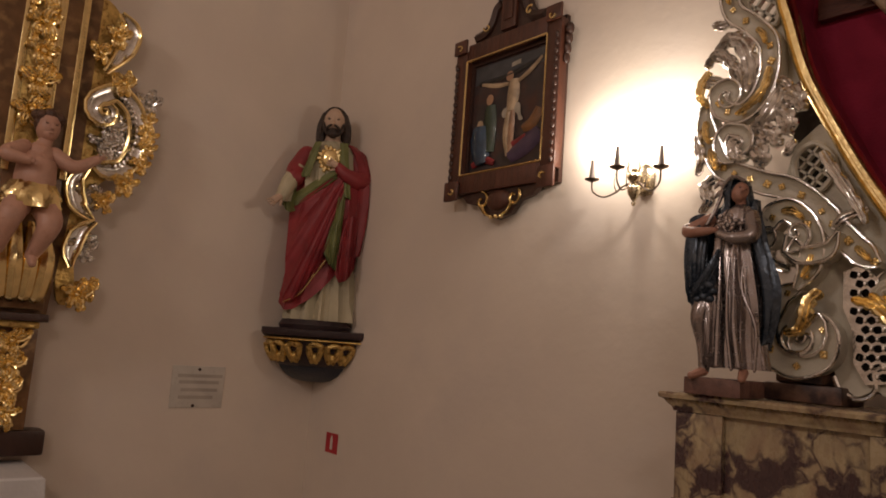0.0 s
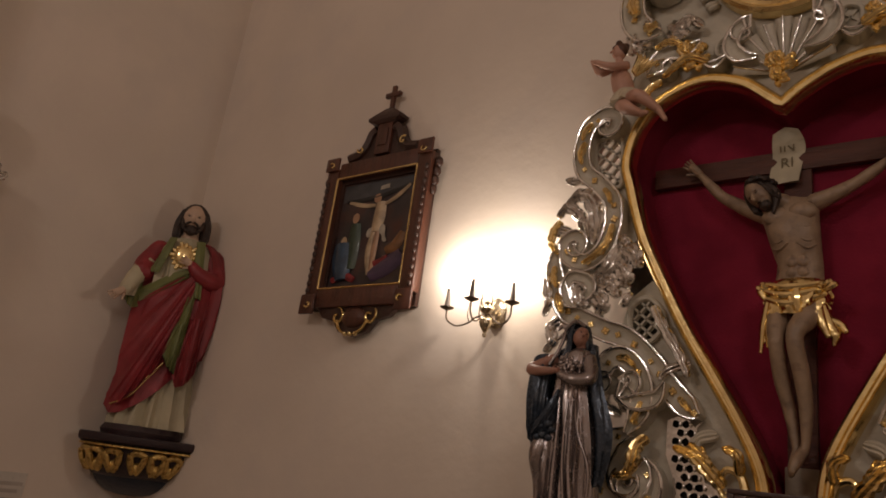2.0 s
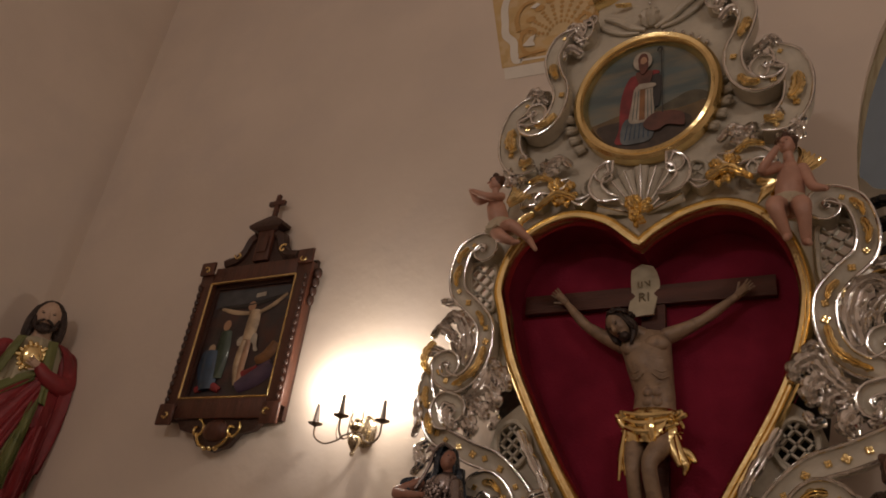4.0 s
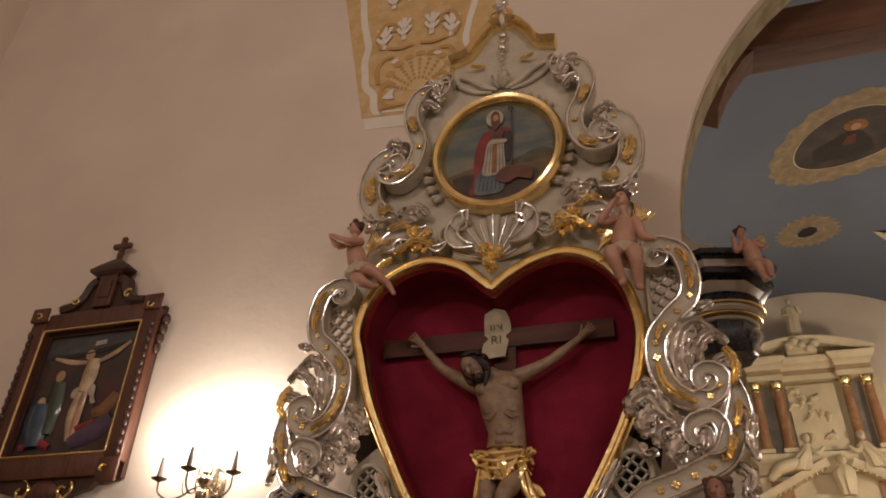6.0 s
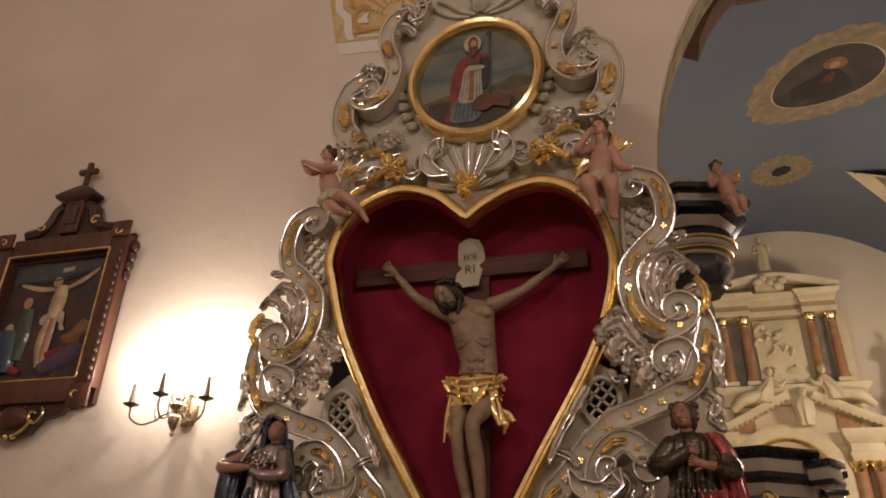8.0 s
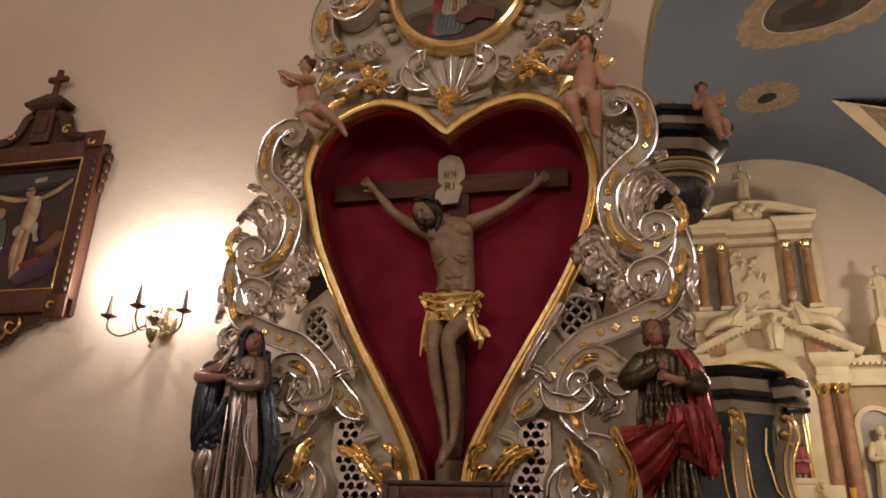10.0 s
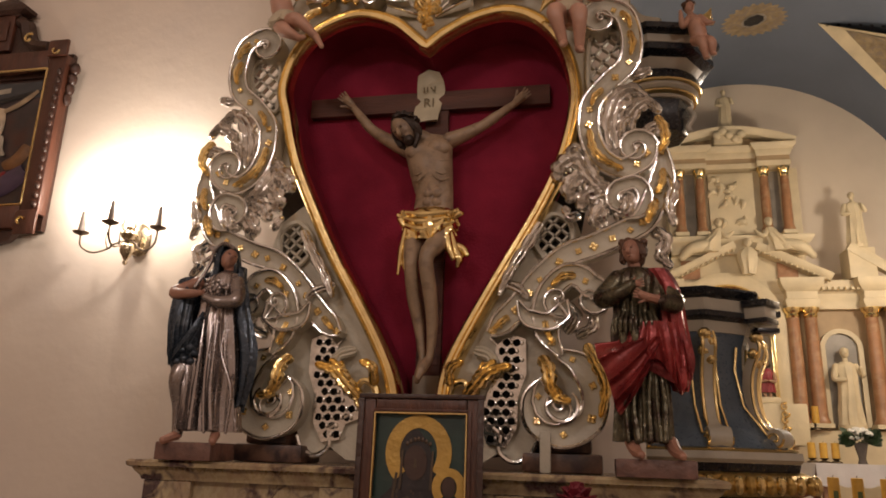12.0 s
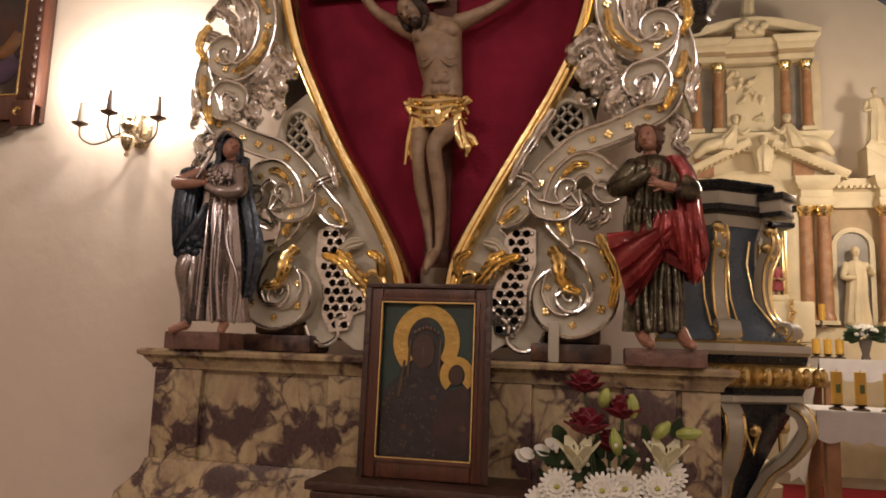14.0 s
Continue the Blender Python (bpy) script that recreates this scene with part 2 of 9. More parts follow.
tagged(beam, "red-brown timber beam across the chancel arch", "beam")

# ---- the side altar ----
Y0 = 4.25   # front plane of the carved retable


def half(pts, s):
    return [(s * x, z) for x, z in pts]


def flat3(pts, y):
    return [(x, y, z) for x, z in pts]


# the heart's outline from the cleft to the foot; the two sides differ, and the left one is drawn mirrored
HEART = {1: [(0.0, 3.168), (0.060, 3.216), (0.166, 3.270), (0.284, 3.287), (0.395, 3.238), (0.475, 3.132), (0.512, 2.993), (0.510, 2.870), (0.464, 2.695), (0.406, 2.565), (0.345, 2.455), (0.252, 2.297), (0.164, 2.138), (0.118, 2.036), (0.101, 1.957), (0.096, 1.86)],
         -1: [(0.0, 3.168), (0.032, 3.200), (0.125, 3.281), (0.261, 3.324), (0.400, 3.281), (0.488, 3.190), (0.528, 3.050), (0.506, 2.940), (0.451, 2.745), (0.362, 2.550), (0.288, 2.405), (0.199, 2.254), (0.133, 2.138), (0.083, 2.036), (0.061, 1.957), (0.056, 1.86)]}
HALF = {s: [(p.x, p.z) for p in spline(flat3(HEART[s], 0), 6)] for s in (1, -1)}
heart = HALF[1] + [(-x, z) for x, z in HALF[-1][-1:0:-1]]

retable = thing("altar_retable", "carved cream, silver and gilt rococo retable on a marble base", "altar retable", (0, Y0, 1.745))


CARVED = [retable]
CROWN_LEAN = 0.047   # the crown of the retable stands a little askew


def rp(name, bm, mats, parent=None, label="", smooth=True):
    """A part of the carved work in hand, drawn as it stands in the retable's plane."""
    if CARVED[-1] is retable:
        for v in bm.verts:
            v.co.x += CROWN_LEAN * max(0.0, v.co.z - 3.25)
    bmesh.ops.translate(bm, verts=bm.verts, vec=(0, -Y0, -1.745))
    return part(name, bm, mats, parent or CARVED[-1], label, smooth)


UP = [(0.0, 4.66), (0.06, 4.64), (0.12, 4.54), (0.165, 4.44), (0.235, 4.40), (0.235, 4.30), (0.305, 4.235), (0.365, 4.195), (0.405, 4.09), (0.385, 3.98), (0.44, 3.935), (0.50, 3.885), (0.555, 3.745), (0.545, 3.63), (0.51, 3.53), (0.545, 3.42), (0.57, 3.30), (0.66, 3.235), (0.69, 3.11), (0.67, 3.03), (0.615, 2.965), (0.565, 2.90), (0.55, 2.84), (0.555, 2.77), (0.50, 2.745)]
LOW = [(0.425, 2.60), (0.50, 2.54), (0.53, 2.44), (0.50, 2.36), (0.52, 2.28), (0.43, 2.22), (0.43, 2.13), (0.50, 2.05), (0.545, 1.965), (0.53, 1.89), (0.46, 1.855), (0.39, 1.885), (0.37, 1.81), (0.32, 1.775), (0.27, 1.80), (0.21, 1.76), (0.075, 1.76), (0.068, 1.945)]
LATTICE_1 = [(0.655, 3.17), (0.57, 3.165), (0.555, 3.05), (0.562, 2.965), (0.635, 3.01), (0.668, 3.10)]
LATTICE_2 = [(0.372, 2.469), (0.430, 2.537), (0.487, 2.507), (0.487, 2.430), (0.416, 2.387)]
PIERCED = [(0.295, 2.155), (0.348, 2.135), (0.350, 2.03), (0.325, 1.96), (0.322, 1.87), (0.290, 1.812), (0.232, 1.82), (0.215, 1.868), (0.165, 1.888), (0.165, 1.940), (0.228, 1.958), (0.250, 2.03), (0.255, 2.11)]
for s in (1, -1):
    hin = [p for p in HALF[s] if p[1] > 2.745 or p[0] < 0.2 and p[1] > 3]
    bm = plate(B(), half(UP + hin[::-1], s), Y0 + 0.02, Y0 + 0.05, [half(LATTICE_1, s)])
    rp("back_panel", bm, CREAM)
    hlo = [p for p in HALF[s] if 1.945 <= p[1] < 2.60 and p[0] < 0.42]
    bm = plate(B(), half(LOW[:-1] + hlo[::-1], s), Y0 + 0.02, Y0 + 0.05, [half(LATTICE_2, s), half(PIERCED, s)])
    rp("back_panel", bm, CREAM)

# the heart: gilt frame, lining and velvet back
bm = sweep(B(), flat3(heart, Y0), [(0.026, -0.02), (0.026, 0.022), (0.017, 0.036), (0.006, 0.036), (0.002, 0.026), (-0.004, 0.026), (-0.010, 0.034), (-0.018, 0.026), (-0.022, 0.008), (-0.022, -0.02)], closed=True)
rp("heart_frame", bm, GOLD, label="gilded heart-shaped moulding")
bm = sweep(B(), flat3(heart, Y0 + 0.02), [(0.0, 0), (0.012, 0), (0.012, -0.17), (0.0, -0.17)], closed=True)
rp("velvet_lining", bm, VELVET)
bm = plate(B(), heart, Y0 + 0.185, Y0 + 0.20)
rp("velvet_back", bm, VELVET, label="deep red velvet")
# dark boards added behind the pierced ornament, shade given as colour
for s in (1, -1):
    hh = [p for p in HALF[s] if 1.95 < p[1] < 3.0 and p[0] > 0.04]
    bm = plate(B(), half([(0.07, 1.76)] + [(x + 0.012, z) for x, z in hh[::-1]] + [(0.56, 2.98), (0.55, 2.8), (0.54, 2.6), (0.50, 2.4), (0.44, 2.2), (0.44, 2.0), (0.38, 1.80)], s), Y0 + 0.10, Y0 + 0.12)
    rp("shade_board", bm, SHADE_BACK)



def coil(c, p, turns, way, inner=0.14, n=14):
    """Points of a spiral that ends at p, wound round c (x, z); way: 1 anticlockwise outwards, -1 clockwise."""
    r, a = math.hypot(p[0] - c[0], p[1] - c[1]), math.atan2(p[1] - c[1], p[0] - c[0])
    m = max(6, int(n * turns))
    return [(c[0] + r * (inner + (1 - inner) * k / m) * math.cos(a - way * math.tau * turns * (1 - k / m)), c[1] + r * (inner + (1 - inner) * k / m) * math.sin(a - way * math.tau * turns * (1 - k / m))) for k in range(m)]


bm = B()
for k in range(4):
    a = k * math.tau / 4 + 0.4
    ball(bm, (0.0055 * math.cos(a), -0.002, 0.0055 * math.sin(a)), 0.0052, 0.004, 0.0052, 6, 4)
ball(bm, (0, -0.004, 0), 0.0035, 0.004, 0.0035, 6, 4)
for v in bm.verts:
    v.co *= 1.25
FLORET = bpy.data.meshes.new("gilt_floret")
bm.to_mesh(FLORET)
bm.free()
FLORET.materials.append(GOLD)


def band(s, pts, w, start=None, end=None, florets=0, depth=0.045, y=Y0, face=CREAM, edge=SILVER, taper=(0.45, 0.45), edge_r=0.0062):
    """A carved scroll band with silver edges and gilt florets; start, end: (centre, turns, way) of the volutes."""
    path, n0, n1 = [(p.x, p.z) for p in spline(flat3(pts, 0), 7)], 0, 0
    if start:
        c = coil(start[0], path[0], start[1], start[2])
        path, n0 = c + path, len(c)
    if end:
        c = coil(end[0], path[-1], end[1], end[2])[::-1]
        path, n1 = path + c, len(c)
    n = len(path)

    def width(t):
        i = t * (n - 1)
        a = min(1, taper[0] * 0.5 + (1 - taper[0] * 0.5) * (i / max(n0, 8))) if (n0 or taper[0] < 1) else 1
        b = min(1, taper[1] * 0.5 + (1 - taper[1] * 0.5) * ((n - 1 - i) / max(n1, 8))) if (n1 or taper[1] < 1) else 1
        return min(a, b)
    p3 = flat3(half(path, s), y)
    ob = rp("scroll_band", sweep(B(), p3, [(-w, -0.02), (-w, depth), (-w * 0.5, depth * 0.80), (0, depth * 0.72), (w * 0.5, depth * 0.80), (w, depth), (w, -0.02)], scale=width), face)
    for sg in (-1, 1):
        q = []
        for i in range(n):
            a, b = Vector(p3[max(0, i - 1)]), Vector(p3[min(n - 1, i + 1)])
            t = (b - a).normalized()
            q.append(Vector(p3[i]) + Vector((t.z, 0, -t.x)) * sg * w * width(i / (n - 1)) + Vector((0, -depth, 0)))
        e = rp("edging", tube(B(), q, lambda t: edge_r * (0.55 + 0.45 * width(t)), 7), edge, ob)
    for k in range(florets):
        i = int(n0 + (n - 1 - n0 - n1) * (k + 0.5) / florets)
        o = new("gilt_floret", FLORET)
        o.parent = ob
        o.location = Vector(p3[i]) - Vector((0, Y0, 1.745)) + Vector((0, -depth * 0.80, 0))
        if CARVED[-1] is retable:
            o.location.x += CROWN_LEAN * max(0.0, p3[i][2] - 3.25)
        o.rotation_euler = (0, 0.7 * k, 0)
        sc = 0.85 + 0.3 * ((k * 7) % 5) / 4
        o.scale = (sc, sc, sc)
    return ob


def leaf_mesh(bm, pts, w, lobes=5, lift=0.03, y=Y0 - 0.03, tip=0.02, mat=0):
    """An acanthus leaf along pts (x, z): lobes that point forwards, a raised rib, fluted cheeks and a tip that curls forwards."""
    sp = spline(flat3(pts, y), 10)
    n, rows, deep = len(sp), [], min(lift, 0.55 * w)
    for i, p in enumerate(sp):
        t = i / (n - 1)
        d = (sp[min(n - 1, i + 1)] - sp[max(0, i - 1)]).normalized()
        side = Vector((d.z, 0, -d.x))
        lobe = (lobes * t * 1.0) % 1.0
        saw = 0.74 + 0.26 * math.sin(math.pi * lobe ** 0.6)
        ww = w * (0.30 + 0.70 * math.sin(math.pi * min(1, 0.22 + 0.76 * t)) ** 0.8) * saw * (1 if t < 0.98 else 0.15)
        f = -lift * math.sin(math.pi * t) - tip * t ** 3
        rows.append([p + side * u * ww + d * abs(u) ** 2 * 0.35 * ww + Vector((0, f + h * deep, 0)) for u, h in ((-1, 0.30), (-0.68, -0.20), (-0.34, 0.10), (0, -0.45), (0.34, 0.10), (0.68, -0.20), (1, 0.30))])
    back = [[q + Vector((0, 0.010, 0)) for q in r[::-1]] for r in rows]
    return loft(bm, [a + b for a, b in zip(rows, back)], mat=mat)


def leaf(s, pts, w, mat, lobes=5, lift=0.03, y=Y0 - 0.03, tip=0.02, name="acanthus_leaf"):
    return rp(name, leaf_mesh(B(), half(pts, s), w, lobes, lift, y, tip), mat)


def rocaille(s, c, size, mat, count=6, seed=1, y=Y0 - 0.02, spread=math.tau, aim=0.0):
    """A burst of curling leaves round c."""
    rnd = random.Random(seed)
    ob = rp("rocaille", ball(B(), (s * c[0], y - size * 0.25, c[1]), size * 0.2, size * 0.2, size * 0.2, 8, 6), mat)
    for k in range(count):
        a = aim + spread * (k / count - 0.5) + rnd.uniform(-0.2, 0.2)
        L, bend = size * rnd.uniform(0.85, 1.3), (1 if k % 3 else -1) * rnd.uniform(0.7, 1.7)
        p = [(c[0] + 0.1 * size * math.cos(a), c[1] + 0.1 * size * math.sin(a))]
        for j in (1, 2, 3, 4):
            aa = a + bend * (j / 4) ** 1.4
            p.append((p[-1][0] + L / 4 * math.cos(aa), p[-1][1] + L / 4 * math.sin(aa)))
        rp("leaf", leaf_mesh(B(), half(p, s), size * 0.34, rnd.choice((3, 4)), size * 0.35, y - rnd.uniform(0, 0.02), size * 0.3), mat, ob)
    return ob


def inside(poly, x, z):
    """Whether a point lies in an outline."""
    odd = False
    for (x0, z0), (x1, z1) in zip(poly, poly[1:] + poly[:1]):
        if (z0 > z) != (z1 > z) and x < (x1 - x0) * (z - z0) / (z1 - z0) + x0:
            odd = not odd
    return odd


def clip_line(poly, p, d):
    """The stretch of the line p + t d inside the convex outline."""
    ts = []
    for i in range(len(poly)):
        a, b = Vector(poly[i - 1]), Vector(poly[i])
        e = b - a
        den = d.x * e.y - d.y * e.x
        if abs(den) > 1e-9:
            t = ((a.x - p.x) * e.y - (a.y - p.y) * e.x) / den
            u = ((a.x - p.x) * d.y - (a.y - p.y) * d.x) / den
            if 0 <= u <= 1:
                ts.append(t)
    return (min(ts), max(ts)) if len(ts) >= 2 else None


def lattice(s, poly, step, w, mat):
    """Crossed bars inside an outline, with a moulded border."""
    poly = half(poly, s)
    c = sum((Vector(p) for p in poly), Vector((0, 0))) / len(poly)
    holder = rp("lattice_panel", tube(B(), flat3([(p.x, p.z) for p in spline(flat3(poly, 0), 5, closed=True)], Y0 + 0.008), 0.009, 6, closed=True), CREAM)
    for ang in (0.87, -0.70):
        d = Vector((math.cos(ang), math.sin(ang)))
        nrm = Vector((-d.y, d.x))
        for k in range(-6, 7):
            p = c + nrm * k * step
            t = clip_line(poly, p, d)
            if t and t[1] - t[0] > 0.012:
                a, b = p + d * t[0], p + d * t[1]
                rp("lattice_bar", sweep(B(), [(a.x, Y0 + 0.03, a.y), (b.x, Y0 + 0.03, b.y)], [(-w, 0), (-w * 0.7, 0.018), (w * 0.7, 0.018), (w, 0)]), mat, holder)


for s in (1, -1):
    # upper S-scroll beside the heart, and the long band that falls from it to the heart's foot
    band(s, [(0.628, 3.243), (0.677, 3.207), (0.698, 3.112), (0.681, 3.026), (0.623, 2.968), (0.567, 2.901), (0.553, 2.841), (0.558, 2.771), (0.590, 2.701), (0.650, 2.664), (0.713, 2.690), (0.735, 2.737)], 0.0307, ((0.600, 3.206), 1.3, -1), ((0.697, 2.732), 1.35, -1), 13)
    band(s, [(0.772, 2.745), (0.774, 2.642), (0.743, 2.555), (0.707, 2.488), (0.637, 2.449), (0.559, 2.415), (0.478, 2.385), (0.395, 2.312), (0.340, 2.240), (0.272, 2.170), (0.238, 2.145)], 0.0346, None, None, 15, taper=(0.6, 0.5))
    band(s, [(0.640, 2.600), (0.690, 2.610), (0.715, 2.570), (0.700, 2.520), (0.66, 2.50)], 0.0205, ((0.655, 2.560), 1.1, -1), None, 0, y=Y0 - 0.01)
    band(s, [(0.545, 2.285), (0.520, 2.312), (0.477, 2.318), (0.428, 2.272), (0.408, 2.204), (0.422, 2.135), (0.455, 2.078)], 0.0333, ((0.550, 2.248), 1.2, 1), None, 5, y=Y0 - 0.02)
    band(s, [(0.331, 2.240), (0.360, 2.189), (0.427, 2.176), (0.478, 2.215)], 0.0243, None, ((0.452, 2.243), 0.9, 1), 0, y=Y0 - 0.035, taper=(0.2, 0.4))
    band(s, [(0.450, 2.085), (0.515, 2.050), (0.552, 1.968), (0.535, 1.890), (0.461, 1.852), (0.390, 1.882), (0.380, 1.946), (0.424, 1.988)], 0.0358, None, ((0.452, 1.935), 0.8, -1), 6, y=Y0 - 0.005, taper=(0.8, 0.3))
    rp("volute_ring", tube(B(), [(s * (0.458 + 0.046 * math.cos(a)), Y0 - 0.05, 1.934 + 0.046 * math.sin(a)) for a in np.linspace(2.6, 7.2, 26)], lambda t: 0.004 + 0.005 * math.sin(math.pi * t), 7), SILVER)
    # silver acanthus in the open loops
    leaf(s, [(0.628, 2.735), (0.618, 2.824), (0.645, 2.900), (0.695, 2.925), (0.752, 2.872)], 0.034, SILVER, 6, 0.03)
    leaf(s, [(0.672, 2.790), (0.690, 2.850), (0.735, 2.880), (0.778, 2.850)], 0.026, SILVER, 5, 0.03)
    leaf(s, [(0.650, 2.760), (0.656, 2.815), (0.690, 2.840)], 0.018, SILVER, 4, 0.025)
    leaf(s, [(0.720, 2.790), (0.760, 2.800), (0.772, 2.770)], 0.020, SILVER, 3, 0.02)
    for p, w, n in (([(0.560, 2.700), (0.505, 2.700), (0.462, 2.672), (0.450, 2.630)], 0.034, 5), ([(0.570, 2.660), (0.520, 2.640), (0.490, 2.600), (0.500, 2.560)], 0.036, 5), ([(0.600, 2.640), (0.580, 2.590), (0.540, 2.570), (0.520, 2.530)], 0.034, 5), ([(0.545, 2.720), (0.510, 2.735), (0.480, 2.715)], 0.020, 3), ([(0.640, 2.560), (0.600, 2.540), (0.570, 2.500), (0.590, 2.470)], 0.034, 5), ([(0.630, 2.600), (0.665, 2.570), (0.655, 2.520), (0.620, 2.505)], 0.026, 4), ([(0.540, 2.600), (0.505, 2.620), (0.470, 2.600)], 0.020, 3), ([(0.520, 2.530), (0.490, 2.510), (0.470, 2.545)], 0.020, 3)):
        leaf(s, p, w, SILVER, n, 0.045, Y0 - 0.015, 0.035)
    leaf(s, [(0.52, 2.75), (0.535, 2.68), (0.57, 2.62), (0.62, 2.60)], 0.030, SILVER, 5, 0.03)
    leaf(s, [(0.78, 2.66), (0.80, 2.60), (0.785, 2.53), (0.80, 2.47)], 0.022, SILVER, 5, 0.02)
    leaf(s, [(0.735, 2.47), (0.77, 2.43), (0.755, 2.38), (0.785, 2.34)], 0.024, SILVER, 5, 0.02)
    leaf(s, [(0.685, 3.00), (0.72, 2.99), (0.755, 3.00)], 0.020, SILVER, 3, 0.02)
    leaf(s, [(0.40, 2.50), (0.36, 2.43), (0.30, 2.33), (0.27, 2.26)], 0.020, SILVER, 5, 0.02)
    leaf(s, [(0.27, 2.31), (0.33, 2.285), (0.36, 2.25)], 0.018, SILVER, 3, 0.02)
    leaf(s, [(0.47, 2.15), (0.50, 2.20), (0.47, 2.245)], 0.022, SILVER, 3, 0.02, Y0 - 0.01)
    leaf(s, [(0.50, 2.14), (0.55, 2.17), (0.545, 2.215)], 0.020, SILVER, 3, 0.02, Y0 - 0.01)
    # gilded leaves
    leaf(s, [(0.553, 2.80), (0.566, 2.725), (0.602, 2.682), (0.655, 2.652)], 0.015, GOLD, 6, 0.02, Y0 - 0.052)
    leaf(s, [(0.762, 2.835), (0.782, 2.79), (0.782, 2.74), (0.764, 2.705)], 0.017, GOLD, 5, 0.02, Y0 - 0.05)
    leaf(s, [(0.748, 2.56), (0.735, 2.52), (0.716, 2.475)], 0.017, GOLD, 4, 0.02, Y0 - 0.05)
    leaf(s, [(0.165, 1.945), (0.200, 1.985), (0.245, 2.030), (0.310, 2.050)], 0.026, GOLD, 6, 0.025)
    leaf(s, [(0.185, 1.975), (0.225, 2.030), (0.262, 2.065)], 0.018, GOLD, 4, 0.025)
    leaf(s, [(0.190, 1.972), (0.215, 2.015), (0.225, 2.06)], 0.014, GOLD, 3, 0.02)
    leaf(s, [(0.395, 2.078), (0.418, 2.040), (0.428, 1.985), (0.452, 1.940)], 0.024, GOLD, 5, 0.03, Y0 - 0.05)
    leaf(s, [(0.440, 1.985), (0.452, 1.955), (0.485, 1.945)], 0.018, GOLD, 3, 0.02, Y0 - 0.055)
    leaf(s, [(0.530, 2.115), (0.556, 2.060), (0.582, 1.990), (0.566, 1.900)], 0.022, GOLD, 6, 0.03, Y0 - 0.05)
    rp("gilt_scroll", tube(B(), flat3(half([(p.x, p.z) for p in spline(flat3([(0.105, 1.93), (0.122, 1.985), (0.160, 2.000), (0.180, 1.965), (0.172, 1.925), (0.145, 1.918)], 0), 6)], s), Y0 - 0.015), lambda t: 0.013 * (1.1 - 0.6 * t), 8), GOLD)
    leaf(s, [(0.120, 1.985), (0.125, 2.04), (0.165, 2.06)], 0.018, GOLD, 3, 0.02)
    leaf(s, [(0.690, 3.15), (0.700, 3.10), (0.690, 3.05)], 0.013, GOLD, 3, 0.012, Y0 - 0.045)
    leaf(s, [(0.665, 3.225), (0.688, 3.19), (0.694, 3.15)], 0.012, GOLD, 3, 0.012, Y0 - 0.045)
    leaf(s, [(0.60, 2.945), (0.575, 2.915), (0.562, 2.875)], 0.012, GOLD, 3, 0.012, Y0 - 0.045)
    leaf(s, [(0.775, 2.66), (0.768, 2.61), (0.748, 2.57)], 0.013, GOLD, 3, 0.012, Y0 - 0.045)
    leaf(s, [(0.41, 2.20), (0.415, 2.155), (0.435, 2.11)], 0.013, GOLD, 3, 0.012, Y0 - 0.06)
    leaf(s, [(0.505, 2.32), (0.465, 2.315), (0.43, 2.285)], 0.013, GOLD, 3, 0.012, Y0 - 0.06)
    leaf(s, [(0.30, 2.20), (0.28, 2.18), (0.255, 2.155)], 0.012, GOLD, 3, 0.012, Y0 - 0.045)
    leaf(s, [(0.19, 2.10), (0.24, 2.08), (0.262, 2.03)], 0.020, CREAM, 2, 0.02, Y0 - 0.01)
    # lattices and the strip of pierced rosettes
    lattice(s, LATTICE_1, 0.038, 0.0058, CREAM)
    lattice(s, LATTICE_2, 0.031, 0.0050, CREAM)
    holes = []
    for i in range(8):
        for j in range(13):
            hx, hz = 0.150 + 0.031 * i + (0.0155 if j % 2 else 0), 1.836 + 0.0262 * j
            if all(inside(PIERCED, hx + 0.0145 * math.cos(a), hz + 0.0145 * math.sin(a)) for a in np.linspace(0, math.tau, 9)):
                holes.append([(s * (hx + 0.0112 * (1 + 0.15 * (q % 2)) * math.cos(q * math.tau / 8 + i)), hz + 0.0112 * (1 + 0.15 * (q % 2)) * math.sin(q * math.tau / 8 + i)) for q in range(8)])
    holder = rp("pierced_plate", plate(B(), half(PIERCED, s), Y0 + 0.002, Y0 + 0.028, holes), SILVER, label="silvered plate with star-shaped openings")
    for hole in holes:
        hx, hz = sum(p[0] for p in hole) / 8, sum(p[1] for p in hole) / 8
        rp("silver_stud", ball(B(), (hx + 0.0155, Y0 + 0.001, hz), 0.0072, 0.008, 0.0085, 6, 4), SILVER, holder)
    rp("edging", tube(B(), flat3(half([(p.x, p.z) for p in spline(flat3([(0.205, 1.90), (0.25, 1.868), (0.272, 1.845), (0.266, 1.805), (0.29, 1.778), (0.325, 1.772), (0.36, 1.792), (0.378, 1.83)], 0), 6)], s), Y0 + 0.012), 0.008, 7), SILVER)
    rp("edging", tube(B(), flat3(half([(p.x, p.z) for p in spline(flat3([(0.236, 2.140), (0.262, 2.11), (0.255, 2.05), (0.235, 2.02)], 0), 6)], s), Y0 + 0.012), 0.005, 6), SILVER)
    # the cartouche round the oval painting: a long S-scroll that ends in a volute, and an outer C-scroll
    band(s, [(0.302, 4.222), (0.355, 4.190), (0.390, 4.095), (0.368, 3.990), (0.338, 3.918), (0.336, 3.842), (0.362, 3.768), (0.413, 3.726), (0.466, 3.742), (0.488, 3.800)], 0.030, None, ((0.444, 3.812), 1.3, 1), 5, depth=0.062, y=Y0 - 0.012, taper=(0.4, 0.35))
